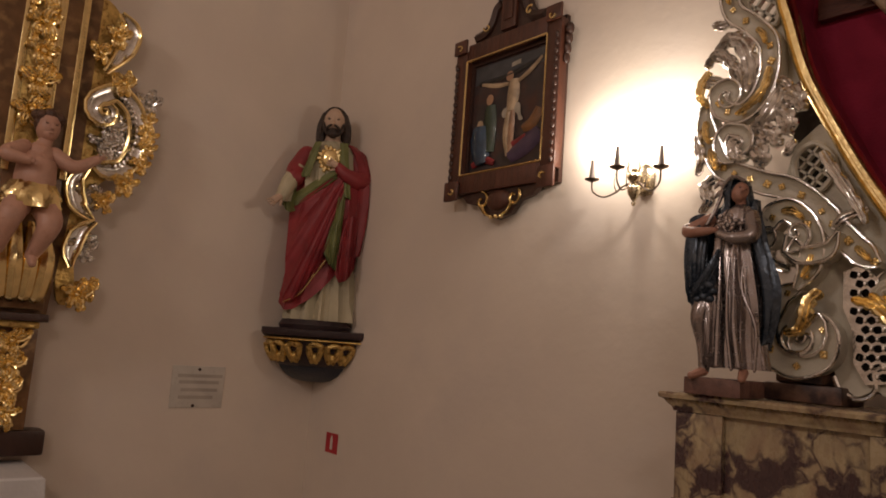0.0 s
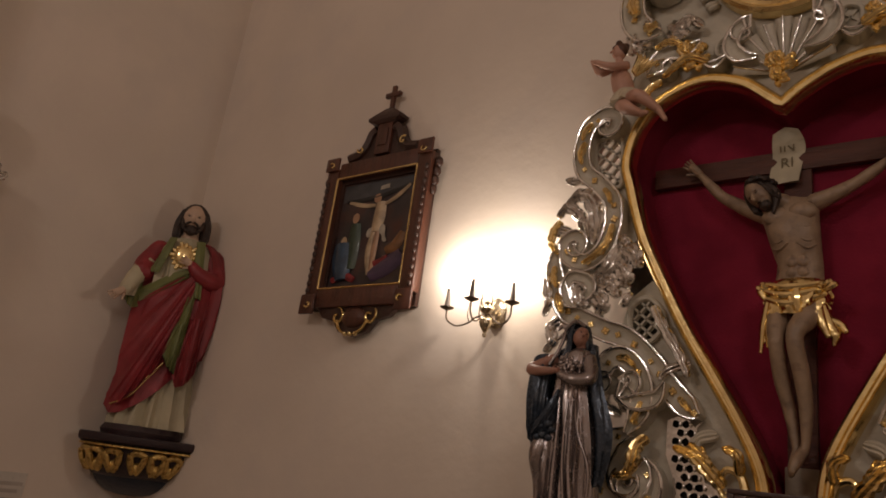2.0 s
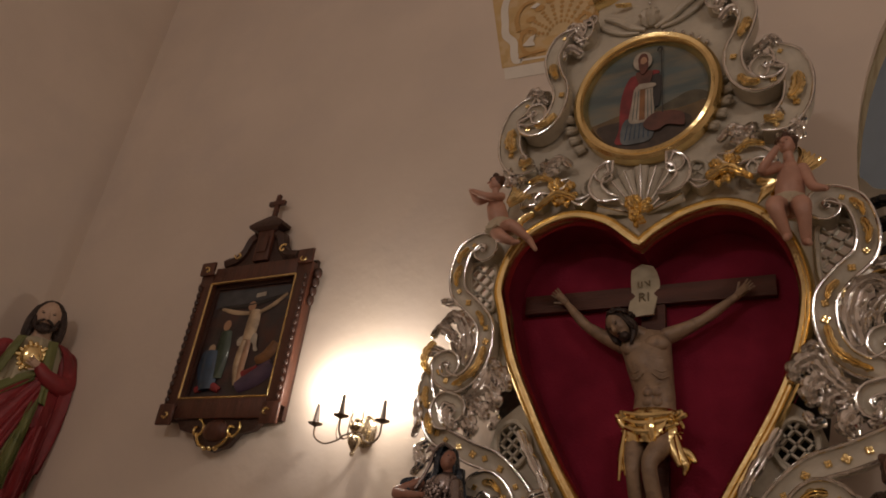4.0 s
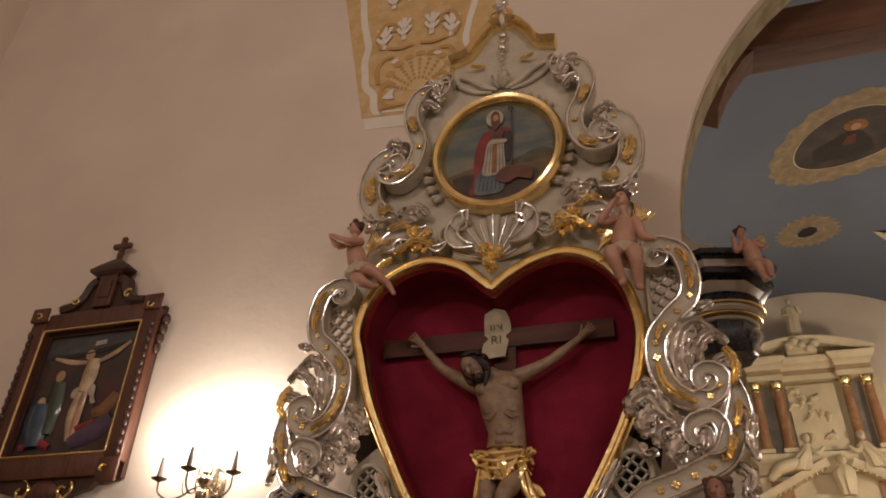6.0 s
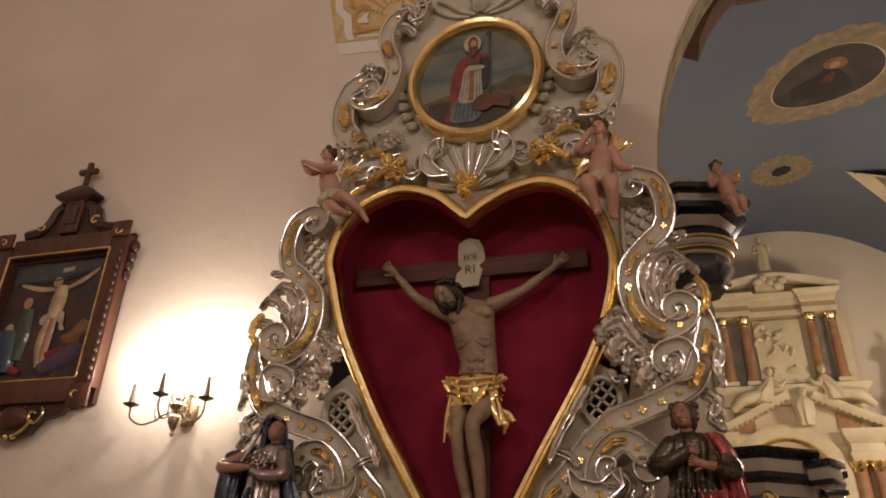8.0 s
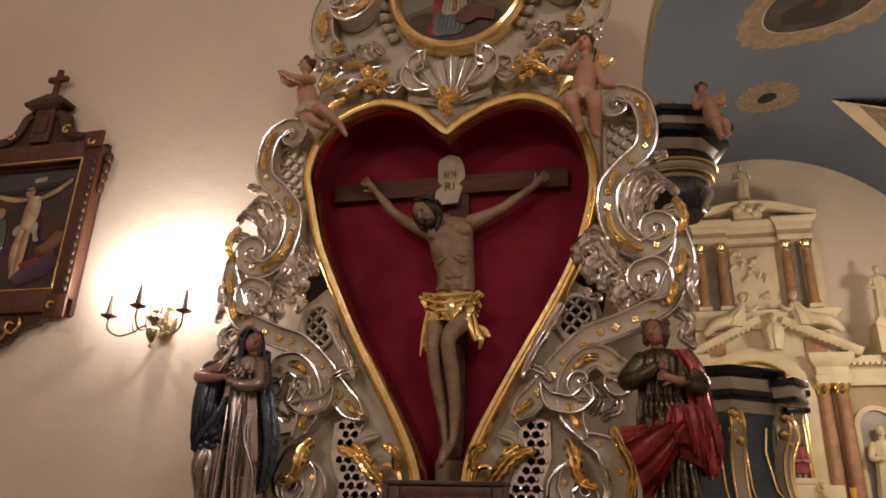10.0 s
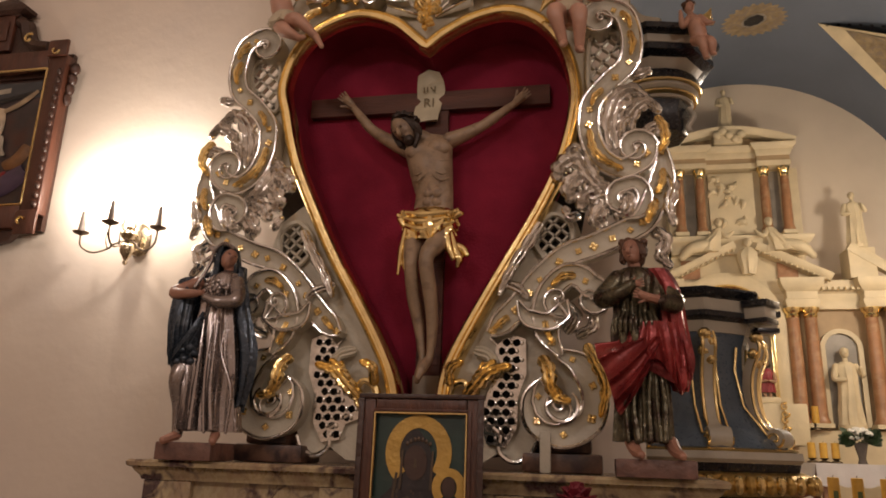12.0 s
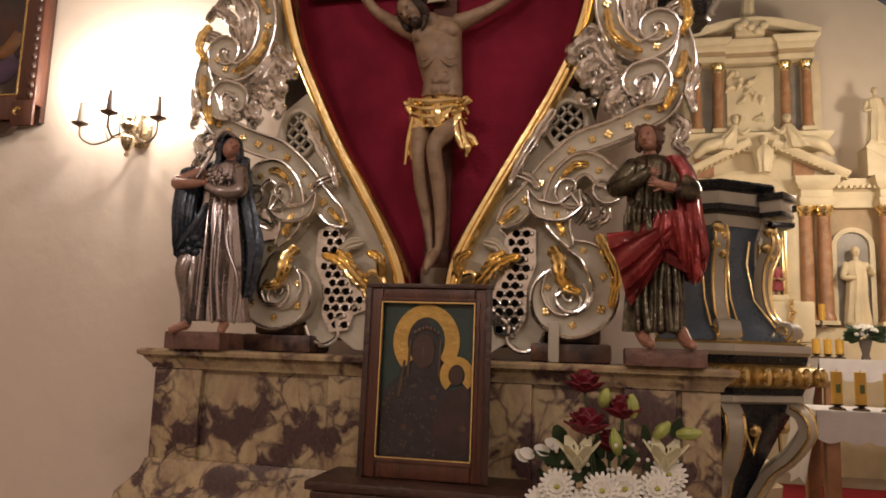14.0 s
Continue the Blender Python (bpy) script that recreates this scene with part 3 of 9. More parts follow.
    band(s, [(0.460, 3.915), (0.512, 3.850), (0.545, 3.745), (0.534, 3.636), (0.485, 3.566), (0.420, 3.545)], 0.046, None, None, 4, depth=0.055, taper=(0.35, 0.5))
    band(s, [(0.262, 4.290), (0.246, 4.250), (0.258, 4.200), (0.300, 4.175)], 0.016, ((0.240, 4.288), 1.2, 1), None, 0, taper=(0.4, 0.4))
    # dark silver foliage in the hollows
    leaf(s, [(0.262, 4.170), (0.292, 4.205), (0.335, 4.225), (0.372, 4.205)], 0.030, SILVER, 5, 0.035, Y0 - 0.03)
    leaf(s, [(0.278, 4.130), (0.315, 4.150), (0.348, 4.140), (0.362, 4.100)], 0.026, SILVER, 4, 0.03, Y0 - 0.02)
    leaf(s, [(0.270, 4.225), (0.310, 4.262), (0.350, 4.262)], 0.022, SILVER, 4, 0.03, Y0 - 0.03)
    leaf(s, [(0.395, 3.935), (0.430, 3.925), (0.465, 3.935), (0.495, 3.910)], 0.026, SILVER, 5, 0.035, Y0 - 0.03)
    leaf(s, [(0.385, 3.900), (0.395, 3.855), (0.385, 3.810), (0.400, 3.775)], 0.026, SILVER, 4, 0.03, Y0 - 0.01)
    leaf(s, [(0.400, 3.930), (0.412, 3.890), (0.440, 3.875)], 0.020, SILVER, 3, 0.03, Y0 - 0.02)
    for p, w in (([(0.400, 3.600), (0.370, 3.560), (0.330, 3.560), (0.305, 3.585)], 0.030), ([(0.410, 3.560), (0.390, 3.520), (0.350, 3.510), (0.318, 3.535)], 0.026), ([(0.460, 3.555), (0.500, 3.525), (0.535, 3.545), (0.545, 3.590)], 0.030), ([(0.470, 3.525), (0.515, 3.495), (0.555, 3.510)], 0.024), ([(0.440, 3.590), (0.470, 3.605), (0.495, 3.590)], 0.020)):
        leaf(s, p, w, SILVER, 4, 0.035, Y0 - 0.02)
    # gilding on the scrolls
    leaf(s, [(0.388, 4.060), (0.378, 4.015), (0.356, 3.965)], 0.020, GOLD, 3, 0.012, Y0 - 0.072)
    leaf(s, [(0.352, 3.790), (0.380, 3.745), (0.425, 3.728)], 0.018, GOLD, 3, 0.012, Y0 - 0.072)
    leaf(s, [(0.545, 3.760), (0.540, 3.690), (0.515, 3.640)], 0.026, GOLD, 4, 0.012, Y0 - 0.056)
    leaf(s, [(0.490, 3.590), (0.460, 3.572), (0.430, 3.580)], 0.018, GOLD, 3, 0.012, Y0 - 0.056)
    # shell flutes under the oval frame
    for k in range(5):
        a = -0.62 + 0.17 * k
        leaf(s, [(0.285 * math.cos(a), 3.832 + 0.312 * math.sin(a)), (0.318 * math.cos(a), 3.832 + 0.345 * math.sin(a)), (0.335 * math.cos(a), 3.832 + 0.362 * math.sin(a))], 0.020, CREAM, 1, 0.020, Y0 + 0.005, 0.01, "fluted_leaf")
    for k in range(6):
        a = 0.72 + 0.13 * k
        rp("silver_stud", ball(B(), (s * 0.305 * math.cos(a), Y0 + 0.006, 3.832 + 0.338 * math.sin(a)), 0.010, 0.010, 0.012, 7, 5), SILVER)
    rp("garland", tube(B(), flat3(half([(p.x, p.z) for p in spline(flat3([(0.02, 4.205), (0.08, 4.235), (0.14, 4.290), (0.20, 4.325)], 0), 6)], s), Y0 + 0.008), lambda t: 0.008 + 0.008 * math.sin(math.pi * t), 8), CREAM)
    rp("garland", tube(B(), flat3(half([(p.x, p.z) for p in spline(flat3([(0.045, 4.195), (0.12, 4.215), (0.185, 4.255), (0.225, 4.30)], 0), 6)], s), Y0 + 0.010), lambda t: 0.006 + 0.006 * math.sin(math.pi * t), 8), CREAM)
    leaf(s, [(0.085, 4.372), (0.115, 4.360), (0.150, 4.368)], 0.011, GOLD, 3, 0.015, Y0)
    # shell and C-scrolls between the painting and the heart
    band(s, [(0.070, 3.345), (0.125, 3.362), (0.158, 3.405), (0.148, 3.462), (0.105, 3.490)], 0.024, None, ((0.118, 3.455), 0.9, 1), 0, y=Y0 - 0.01, taper=(0.5, 0.4))
    band(s, [(0.175, 3.385), (0.215, 3.360), (0.255, 3.375)], 0.0154, None, None, 0, taper=(0.4, 0.4))
    lattice(s, [(0.180, 3.50), (0.155, 3.46), (0.185, 3.41), (0.225, 3.43), (0.225, 3.48)], 0.032, 0.0045, CREAM)
    rocaille(s, (0.300, 3.425), 0.052, GOLD, 8, 51 + s)
    rocaille(s, (0.275, 3.385), 0.038, GOLD, 6, 55 + s)
    leaf(s, [(0.235, 3.375), (0.300, 3.40), (0.345, 3.375), (0.39, 3.34)], 0.018, GOLD, 5, 0.02, Y0 - 0.05)
    leaf(s, [(0.33, 3.47), (0.38, 3.485), (0.43, 3.47)], 0.014, GOLD, 4, 0.02, Y0 - 0.05)
    band(s, [(0.27, 3.47), (0.32, 3.445), (0.385, 3.455), (0.43, 3.42), (0.43, 3.37)], 0.030, None, ((0.40, 3.385), 0.9, -1), 2, taper=(0.3, 0.4))
    leaf(s, [(0.40, 3.34), (0.44, 3.30), (0.455, 3.25)], 0.016, GOLD, 4, 0.02, Y0 - 0.05)
    leaf(s, [(0.27, 3.54), (0.32, 3.575), (0.36, 3.55), (0.40, 3.565)], 0.020, SILVER, 4, 0.025)
    # silver edge along the outline, and the gilt cornice
    rp("edging", tube(B(), flat3(half([(p.x, p.z) for p in spline(flat3(UP[9:19], 0), 5)], s), Y0 + 0.02), 0.007, 6), SILVER)
    rp("cornice", sweep(B(), flat3(half([(p.x, p.z) for p in spline(flat3([(0.012, 4.610), (0.06, 4.600), (0.11, 4.535), (0.165, 4.445), (0.250, 4.418)], 0), 8)], s), Y0 + 0.03), [(-0.016, 0), (-0.018, 0.075), (-0.006, 0.085), (0.004, 0.070), (0.014, 0.055), (0.018, 0.03), (0.018, 0)] if s > 0 else [(0.016, 0), (0.018, 0.075), (0.006, 0.085), (-0.004, 0.070), (-0.014, 0.055), (-0.018, 0.03), (-0.018, 0)]), GOLD)

# the shell
for k in range(9):
    a = math.radians(90 + (k - 4) * 19)
    L = 0.190 - 0.008 * abs(k - 4)
    line = [(r * L * math.cos(a), Y0 + 0.025 - 0.030 * math.sin(math.pi * r * 0.62) - 0.02 * r ** 4, 3.300 + r * L * math.sin(a)) for r in np.linspace(0.12, 1, 9)]
    rib = rp("shell_rib", tube(B(), line, lambda t: 0.005 + 0.023 * t, 10, flat=0.45), CREAM)
    rp("silver_rim", tube(B(), [(x, y0 - 0.012 * q, z) for q, (x, y0, z) in zip(np.linspace(0.6, 1.2, 9), line)], 0.004, 6), SILVER, rib)
rocaille(1, (0.0, 3.295), 0.046, GOLD, 10, 61, Y0 - 0.04)
rocaille(1, (0.0, 3.245), 0.030, GOLD, 6, 63, Y0 - 0.04)
# finial and bead drop
rocaille(1, (0.0, 4.665), 0.040, SILVER, 8, 65, Y0 - 0.05)
for s in (1, -1):
    rp("gilt_scroll", tube(B(), flat3(half(coil((0.026, 4.625), (0.040, 4.600), 1.2, -1), s), Y0 - 0.06), 0.008, 7), GOLD)
for k, (z, r) in enumerate(((4.535, 0.020), (4.49, 0.014), (4.455, 0.018), (4.41, 0.012), (4.375, 0.010), (4.335, 0.008))):
    rp("bead_drop", ball(B(), (0, Y0 - 0.005, z), r * 1.1, r, r * 1.2, 8, 6), SILVER)
leaf(1, [(0.0, 4.21), (0.0, 4.255), (0.0, 4.29)], 0.045, CREAM, 3, 0.03, Y0, 0.02, "fluted_leaf")
FOOT = material("foot_paint", (0.15, 0.080, 0.052), 0.45, vary=0.5, scale=10, bump=0.1, second=(0.035, 0.016, 0.015), mix=(0.42, 0.6))
for s in (1, -1):
    rp("retable_foot", box(B(), s * 0.455 - 0.115, s * 0.455 + 0.115, Y0 - 0.03, Y0 + 0.14, 1.746, 1.80, 0.010), FOOT)
    rp("retable_foot", box(B(), s * 0.47 - 0.07, s * 0.47 + 0.07, Y0 - 0.01, Y0 + 0.12, 1.8005, 1.85, 0.012), FOOT)
rp("mullion", box(B(), 0.395, 0.425, Y0 - 0.08, Y0 - 0.06, 1.746, 1.86, 0.003), CREAM, label="small cream upright strip")

# oval painting of a standing saint in a gilt ring
paint = thing("oval_painting", "oval oil painting of a red-cloaked bishop in gilt frame", "painting", (0.029, Y0, 3.832))


def flat_part(parent, name, outline, y, mat, thick=0.0012):
    """A thin painted shape of a picture, in the thing's own places; few-cornered outlines are softened."""
    if 4 < len(outline) < 15:
        outline = [(p.x, p.z) for p in spline(flat3(outline, 0), 4, closed=True)]
    return part(name, plate(B(), outline, y, y - thick), mat, parent, smooth=False)


def paint_mat(name, colour, rough=0.45, vary=0.25, scale=18):
    return material(name, colour, rough, vary=vary, scale=scale, bump=0.05, coat=0.2)


def arc_band_outline(cx, cz, r0, r1):
    """The open crook of a staff as an outline."""
    A = np.linspace(-0.6, 3.6, 16)
    return [(cx + r1 * math.cos(a), cz + r1 * 1.3 * math.sin(a)) for a in A] + [(cx + r0 * math.cos(a), cz + r0 * 1.3 * math.sin(a)) for a in A[::-1]]


P_SKY = material("painted_sky", (0.10, 0.135, 0.135), 0.4, vary=0.35, scale=3.5, stretch=(0.6, 1, 2.5), bump=0.05, second=(0.22, 0.19, 0.13), mix=(0.45, 0.7))
P_EARTH = paint_mat("painted_earth", (0.13, 0.085, 0.035), vary=0.45, scale=9)
P_RED = paint_mat("painted_red", (0.20, 0.016, 0.02), vary=0.4)
P_WHITE = paint_mat("painted_white", (0.40, 0.35, 0.28), vary=0.3)
P_BLUE = paint_mat("painted_blue", (0.018, 0.045, 0.085), vary=0.4)
P_DARK = paint_mat("painted_dark", (0.022, 0.020, 0.020))
P_BROWN = paint_mat("painted_brown", (0.11, 0.035, 0.022), vary=0.4)
P_FLESH = paint_mat("painted_skin", (0.38, 0.22, 0.13))
P_PALE = paint_mat("painted_pale", (0.44, 0.32, 0.20), vary=0.35)
P_GREEN = paint_mat("painted_green", (0.030, 0.050, 0.028))
P_OCHRE = paint_mat("painted_ochre", (0.22, 0.10, 0.035), vary=0.4)
P_VIOLET = paint_mat("painted_violet", (0.075, 0.045, 0.085))
ring = [(0.262 * math.cos(a), -0.0, 0.288 * math.sin(a)) for a in np.linspace(0, math.tau, 65)[:-1]]
part("frame", sweep(B(), ring, [(0.026, -0.015), (0.026, 0.028), (0.014, 0.040), (0.0, 0.034), (-0.012, 0.040), (-0.024, 0.022), (-0.026, -0.015)], closed=True), GOLD, paint, "gilt oval moulding")
flat_part(paint, "canvas", disc_pts(0, 0, 0.25, 0.276), 0.0, P_SKY)
flat_part(paint, "painted_ground", [(0.25 * math.cos(a), 0.276 * math.sin(a)) for a in np.linspace(math.pi * 1.12, math.pi * 1.91, 24)] + [(0.14, -0.045), (0.02, -0.075), (-0.10, -0.065)], -0.003, P_EARTH)
flat_part(paint, "painted_hill", [(0.03, -0.075), (0.10, -0.040), (0.17, -0.012), (0.225, -0.03), (0.225, -0.06), (0.12, -0.085)], -0.0036, paint_mat("painted_hill", (0.085, 0.075, 0.045), vary=0.4))
flat_part(paint, "painted_shade", [(-0.20, -0.12), (-0.10, -0.10), (0.10, -0.10), (0.17, -0.15), (0.10, -0.235), (0.0, -0.255), (-0.12, -0.22)], -0.0042, paint_mat("painted_shade", (0.045, 0.028, 0.018), vary=0.4))
flat_part(paint, "painted_cloak", [(-0.02, 0.118), (-0.062, 0.112), (-0.090, 0.05), (-0.104, -0.03), (-0.108, -0.14), (-0.125, -0.200), (-0.088, -0.205), (-0.066, -0.10), (-0.045, 0.02), (0.02, 0.085), (0.055, 0.112), (0.03, 0.128)], -0.0065, P_RED)
flat_part(paint, "painted_sleeve", [(0.010, 0.075), (0.040, 0.105), (0.062, 0.085), (0.058, 0.02), (0.050, -0.05), (0.028, -0.05)], -0.0078, P_DARK)
flat_part(paint, "painted_tunic", [(-0.082, -0.10), (-0.10, -0.205), (-0.045, -0.222), (0.020, -0.205), (0.022, -0.10)], -0.0082, paint_mat("painted_blue_grey", (0.10, 0.12, 0.13), vary=0.4))
flat_part(paint, "painted_robe", [(-0.040, 0.055), (-0.058, -0.04), (-0.066, -0.118), (0.0, -0.125), (0.030, -0.112), (0.026, 0.0), (0.022, 0.055)], -0.0095, P_WHITE)
flat_part(paint, "painted_stole", [(-0.022, 0.05), (-0.028, -0.115), (-0.006, -0.115), (-0.002, 0.05)], -0.0112, P_OCHRE)
for k in range(6):
    flat_part(paint, "painted_fold", [(-0.042 + 0.012 * k, 0.03), (-0.039 + 0.012 * k, 0.03), (-0.052 + 0.015 * k, -0.108), (-0.056 + 0.015 * k, -0.108)], -0.0108, P_SKY)
    flat_part(paint, "painted_fold", [(-0.074 + 0.016 * k, -0.125), (-0.071 + 0.016 * k, -0.125), (-0.082 + 0.018 * k, -0.200), (-0.087 + 0.018 * k, -0.200)], -0.0092, P_BLUE)
flat_part(paint, "painted_collar", [(-0.04, 0.118), (-0.012, 0.128), (0.028, 0.118), (0.012, 0.055), (-0.016, 0.045)], -0.0122, P_BROWN)
flat_part(paint, "painted_arm", [(-0.032, 0.055), (-0.020, 0.064), (0.034, 0.056), (0.034, 0.038), (-0.026, 0.036)], -0.0128, P_WHITE)
flat_part(paint, "painted_halo", disc_pts(-0.011, 0.182, 0.038, 0.048, 28), -0.0125, P_WHITE)
flat_part(paint, "painted_head", disc_pts(-0.008, 0.184, 0.021, 0.037, 20), -0.0142, P_BROWN)
flat_part(paint, "painted_face", disc_pts(-0.006, 0.178, 0.013, 0.022, 20), -0.0156, P_FLESH)
flat_part(paint, "painted_beard", [(-0.026, 0.170), (-0.008, 0.160), (0.012, 0.168), (0.008, 0.130), (-0.010, 0.108), (-0.022, 0.130)], -0.0170, P_BROWN)
flat_part(paint, "painted_staff", [(0.0625, 0.225), (0.0665, 0.225), (0.0655, -0.10), (0.0615, -0.10)], -0.0142, P_DARK)
flat_part(paint, "painted_staff_head", arc_band_outline(0.060, 0.222, 0.006, 0.012), -0.0142, P_DARK)
flat_part(paint, "painted_ox", [(0.020, -0.100), (0.060, -0.095), (0.110, -0.102), (0.142, -0.125), (0.140, -0.175), (0.110, -0.168), (0.075, -0.160), (0.045, -0.178), (0.010, -0.172), (-0.012, -0.140)], -0.0136, P_BROWN)


# ---- marble base ----
def marble(name, scale=13.0):
    m = material(name, (0.43, 0.335, 0.200), 0.28, vary=0.22, scale=7, bump=0.02, second=(0.31, 0.215, 0.135), mix=(0.45, 0.65), stretch=(1.3, 1.3, 0.7))
    n, l = m.node_tree.nodes, m.node_tree.links
    b = n["Principled BSDF"]
    pale = b.inputs["Base Color"].links[0].from_socket
    co, warp, add = n.new("ShaderNodeTexCoord"), n.new("ShaderNodeTexNoise"), n.new("ShaderNodeVectorMath")
    warp.inputs["Scale"].default_value, warp.inputs["Detail"].default_value = 7, 4
    l.new(co.outputs["Object"], warp.inputs["Vector"])
    sc = n.new("ShaderNodeVectorMath")
    sc.operation = "SCALE"
    sc.inputs["Scale"].default_value = 0.14
    l.new(warp.outputs["Color"], sc.inputs[0])
    l.new(co.outputs["Object"], add.inputs[0])
    l.new(sc.outputs[0], add.inputs[1])
    vo = n.new("ShaderNodeTexVoronoi")
    vo.feature = "DISTANCE_TO_EDGE"
    vo.inputs["Scale"].default_value = scale
    l.new(add.outputs[0], vo.inputs["Vector"])
    veins = n.new("ShaderNodeMapRange")
    veins.inputs[1].default_value, veins.inputs[2].default_value, veins.inputs[3].default_value, veins.inputs[4].default_value = 0.02, 0.10, 1, 0
    l.new(vo.outputs["Distance"], veins.inputs[0])
    big = n.new("ShaderNodeTexNoise")
    big.inputs["Scale"].default_value, big.inputs["Detail"].default_value = 8.5, 4
    l.new(add.outputs[0], big.inputs["Vector"])
    mask = n.new("ShaderNodeMapRange")
    mask.inputs[1].default_value, mask.inputs[2].default_value = 0.36, 0.54
    l.new(big.outputs["Fac"], mask.inputs[0])
    mul = n.new("ShaderNodeMath")
    mul.operation = "MULTIPLY"
    l.new(veins.outputs[0], mul.inputs[0])
    l.new(mask.outputs[0], mul.inputs[1])
    blot = n.new("ShaderNodeMapRange")
    blot.inputs[1].default_value, blot.inputs[2].default_value = 0.505, 0.565
    l.new(big.outputs["Fac"], blot.inputs[0])
    mx = n.new("ShaderNodeMath")
    mx.operation = "MAXIMUM"
    l.new(mul.outputs[0], mx.inputs[0])
    l.new(blot.outputs[0], mx.inputs[1])
    mixc = n.new("ShaderNodeMix")
    mixc.data_type = "RGBA"
    l.new(mx.outputs[0], mixc.inputs[0])
    l.new(pale, mixc.inputs[6])
    mixc.inputs[7].default_value = (0.072, 0.040, 0.039, 1)
    l.new(mixc.outputs[2], b.inputs["Base Color"])
    return m


MARBLE = marble("brown_marble")
LEDGE_MARBLE = marble("ledge_marble", 7.0)
base = thing("altar", "yellow and purple-brown veined marble altar base", "altar", (0, 4.3, 0))


def bp(name, bm, mats, label="", smooth=True):
    bmesh.ops.translate(bm, verts=bm.verts, vec=(0, -4.3, 0))
    return part(name, bm, mats, base, label, smooth)


bm = B()
prof = [(0.0, 1.745), (-0.03, 1.745), (-0.036, 1.738), (-0.034, 1.727), (-0.022, 1.722), (-0.016, 1.712), (-0.004, 1.700), (0.0, 1.688)]
for x0, x1, yf in ((-0.78, 0.845, 4.075),):
    loft(bm, [[(x0 + d, yf + d, z), (x1 - d, yf + d, z), (x1 - d, 4.60, z), (x0 + d, 4.60, z)] for d, z in [(0.05, 1.745), *prof[1:], (0.05, 1.688)]])
bp("ledge", bm, LEDGE_MARBLE)
bp("body", box(B(), -0.75, 0.82, 4.10, 4.60, 1.40, 1.687), MARBLE)
for x0, x1 in ((-0.775, -0.62), (-0.22, -0.06), (0.22, 0.36), (0.60, 0.73)):
    bp("pilaster", box(B(), x0, x1, 4.080, 4.099, 1.40, 1.687, 0.004), MARBLE)
bp("pilaster", box(B(), 0.745, 0.84, 4.085, 4.099, 1.40, 1.687, 0.004), MARBLE)
bm = B()
loft(bm, [[(-0.775 - d, 4.07 - d, z), (0.84 + d, 4.07 - d, z), (0.84 + d, 4.60, z), (-0.775 - d, 4.60, z)] for d, z in ((0.06, 1.0), (0.06, 1.31), (0.055, 1.335), (0.035, 1.36), (0.012, 1.39), (0.0, 1.425), (-0.02, 1.426))])
bp("plinth", bm, MARBLE)
bp("mensa", box(B(), -0.95, 1.0, 3.55, 4.0, 0.95, 1.02, 0.01), LEDGE_MARBLE)
bp("block", box(B(), -0.88, 0.93, 3.62, 4.60, 0.0, 0.949, 0.01), MARBLE)

# ---- carved figures ----


def robe(bm, levels, folds=9, amp=0.12, seed=0, mat=0, n=72, a0=0.0, a1=math.tau, thick=0.006, power=0.7, swirl=0.0, rows=26):
    """A draped cloth: levels (z, x, y, rx, ry) from top to bottom, folds deepening downwards; a0..a1: the part of the round that it covers (0: +x, -90 degrees: front)."""
    rnd = random.Random(seed)
    ph = [rnd.uniform(0, math.tau) for _ in range(4)]
    sp = spline([(l[1], l[2], l[0]) for l in levels], rows)
    sr = spline([(l[3], l[4], 0) for l in levels], rows)
    step = max(1, len(sp) // rows)
    rings, full = [], abs(a1 - a0 - math.tau) < 1e-6
    for i in list(range(0, len(sp) - 1, step)) + [len(sp) - 1]:
        t, c, r = i / (len(sp) - 1), sp[i], sr[i]
        outer, inner = [], []
        for k in range(n if full else n + 1):
            a = a0 + (a1 - a0) * k / n
            f = abs(math.sin(folds * a / 2 + ph[0] + swirl * t + 0.5 * math.sin(2 * a + 3 * t + ph[1]))) ** power
            f = 1.25 - 1.25 * f
            g = math.sin(folds * 1.7 * a + ph[2] + 2 * t) * 0.25
            m = 1 + amp * (0.15 + 0.85 * t) * (f - 0.35 + g * 0.7)
            q = Vector((c.x + r.x * m * math.cos(a), c.y + r.y * m * math.sin(a), c.z + 0.012 * t * math.sin(3 * a + ph[3]) * (0 if full else 1)))
            outer.append(q)
            if not full:
                inner.append(Vector((c.x + (r.x * m - thick) * math.cos(a), c.y + (r.y * m - thick) * math.sin(a), q.z)))
        rings.append(outer if full else outer + inner[::-1])
    return loft(bm, rings, mat=mat)


def limb(bm, pts, radii, mat=0, seg=10):
    """An arm, leg or neck: pts with a radius each, smoothly joined."""
    sp = spline(pts, 6)
    n = len(radii) - 1

    def r(t):
        i = min(int(t * n), n - 1)
        f = t * n - i
        return radii[i] * (1 - f) + radii[i + 1] * f
    tube(bm, sp, r, seg, mat=mat)
    ball(bm, sp[0], radii[0], seg=8, rings=6, mat=mat)
    return ball(bm, sp[-1], radii[-1], seg=8, rings=6, mat=mat)


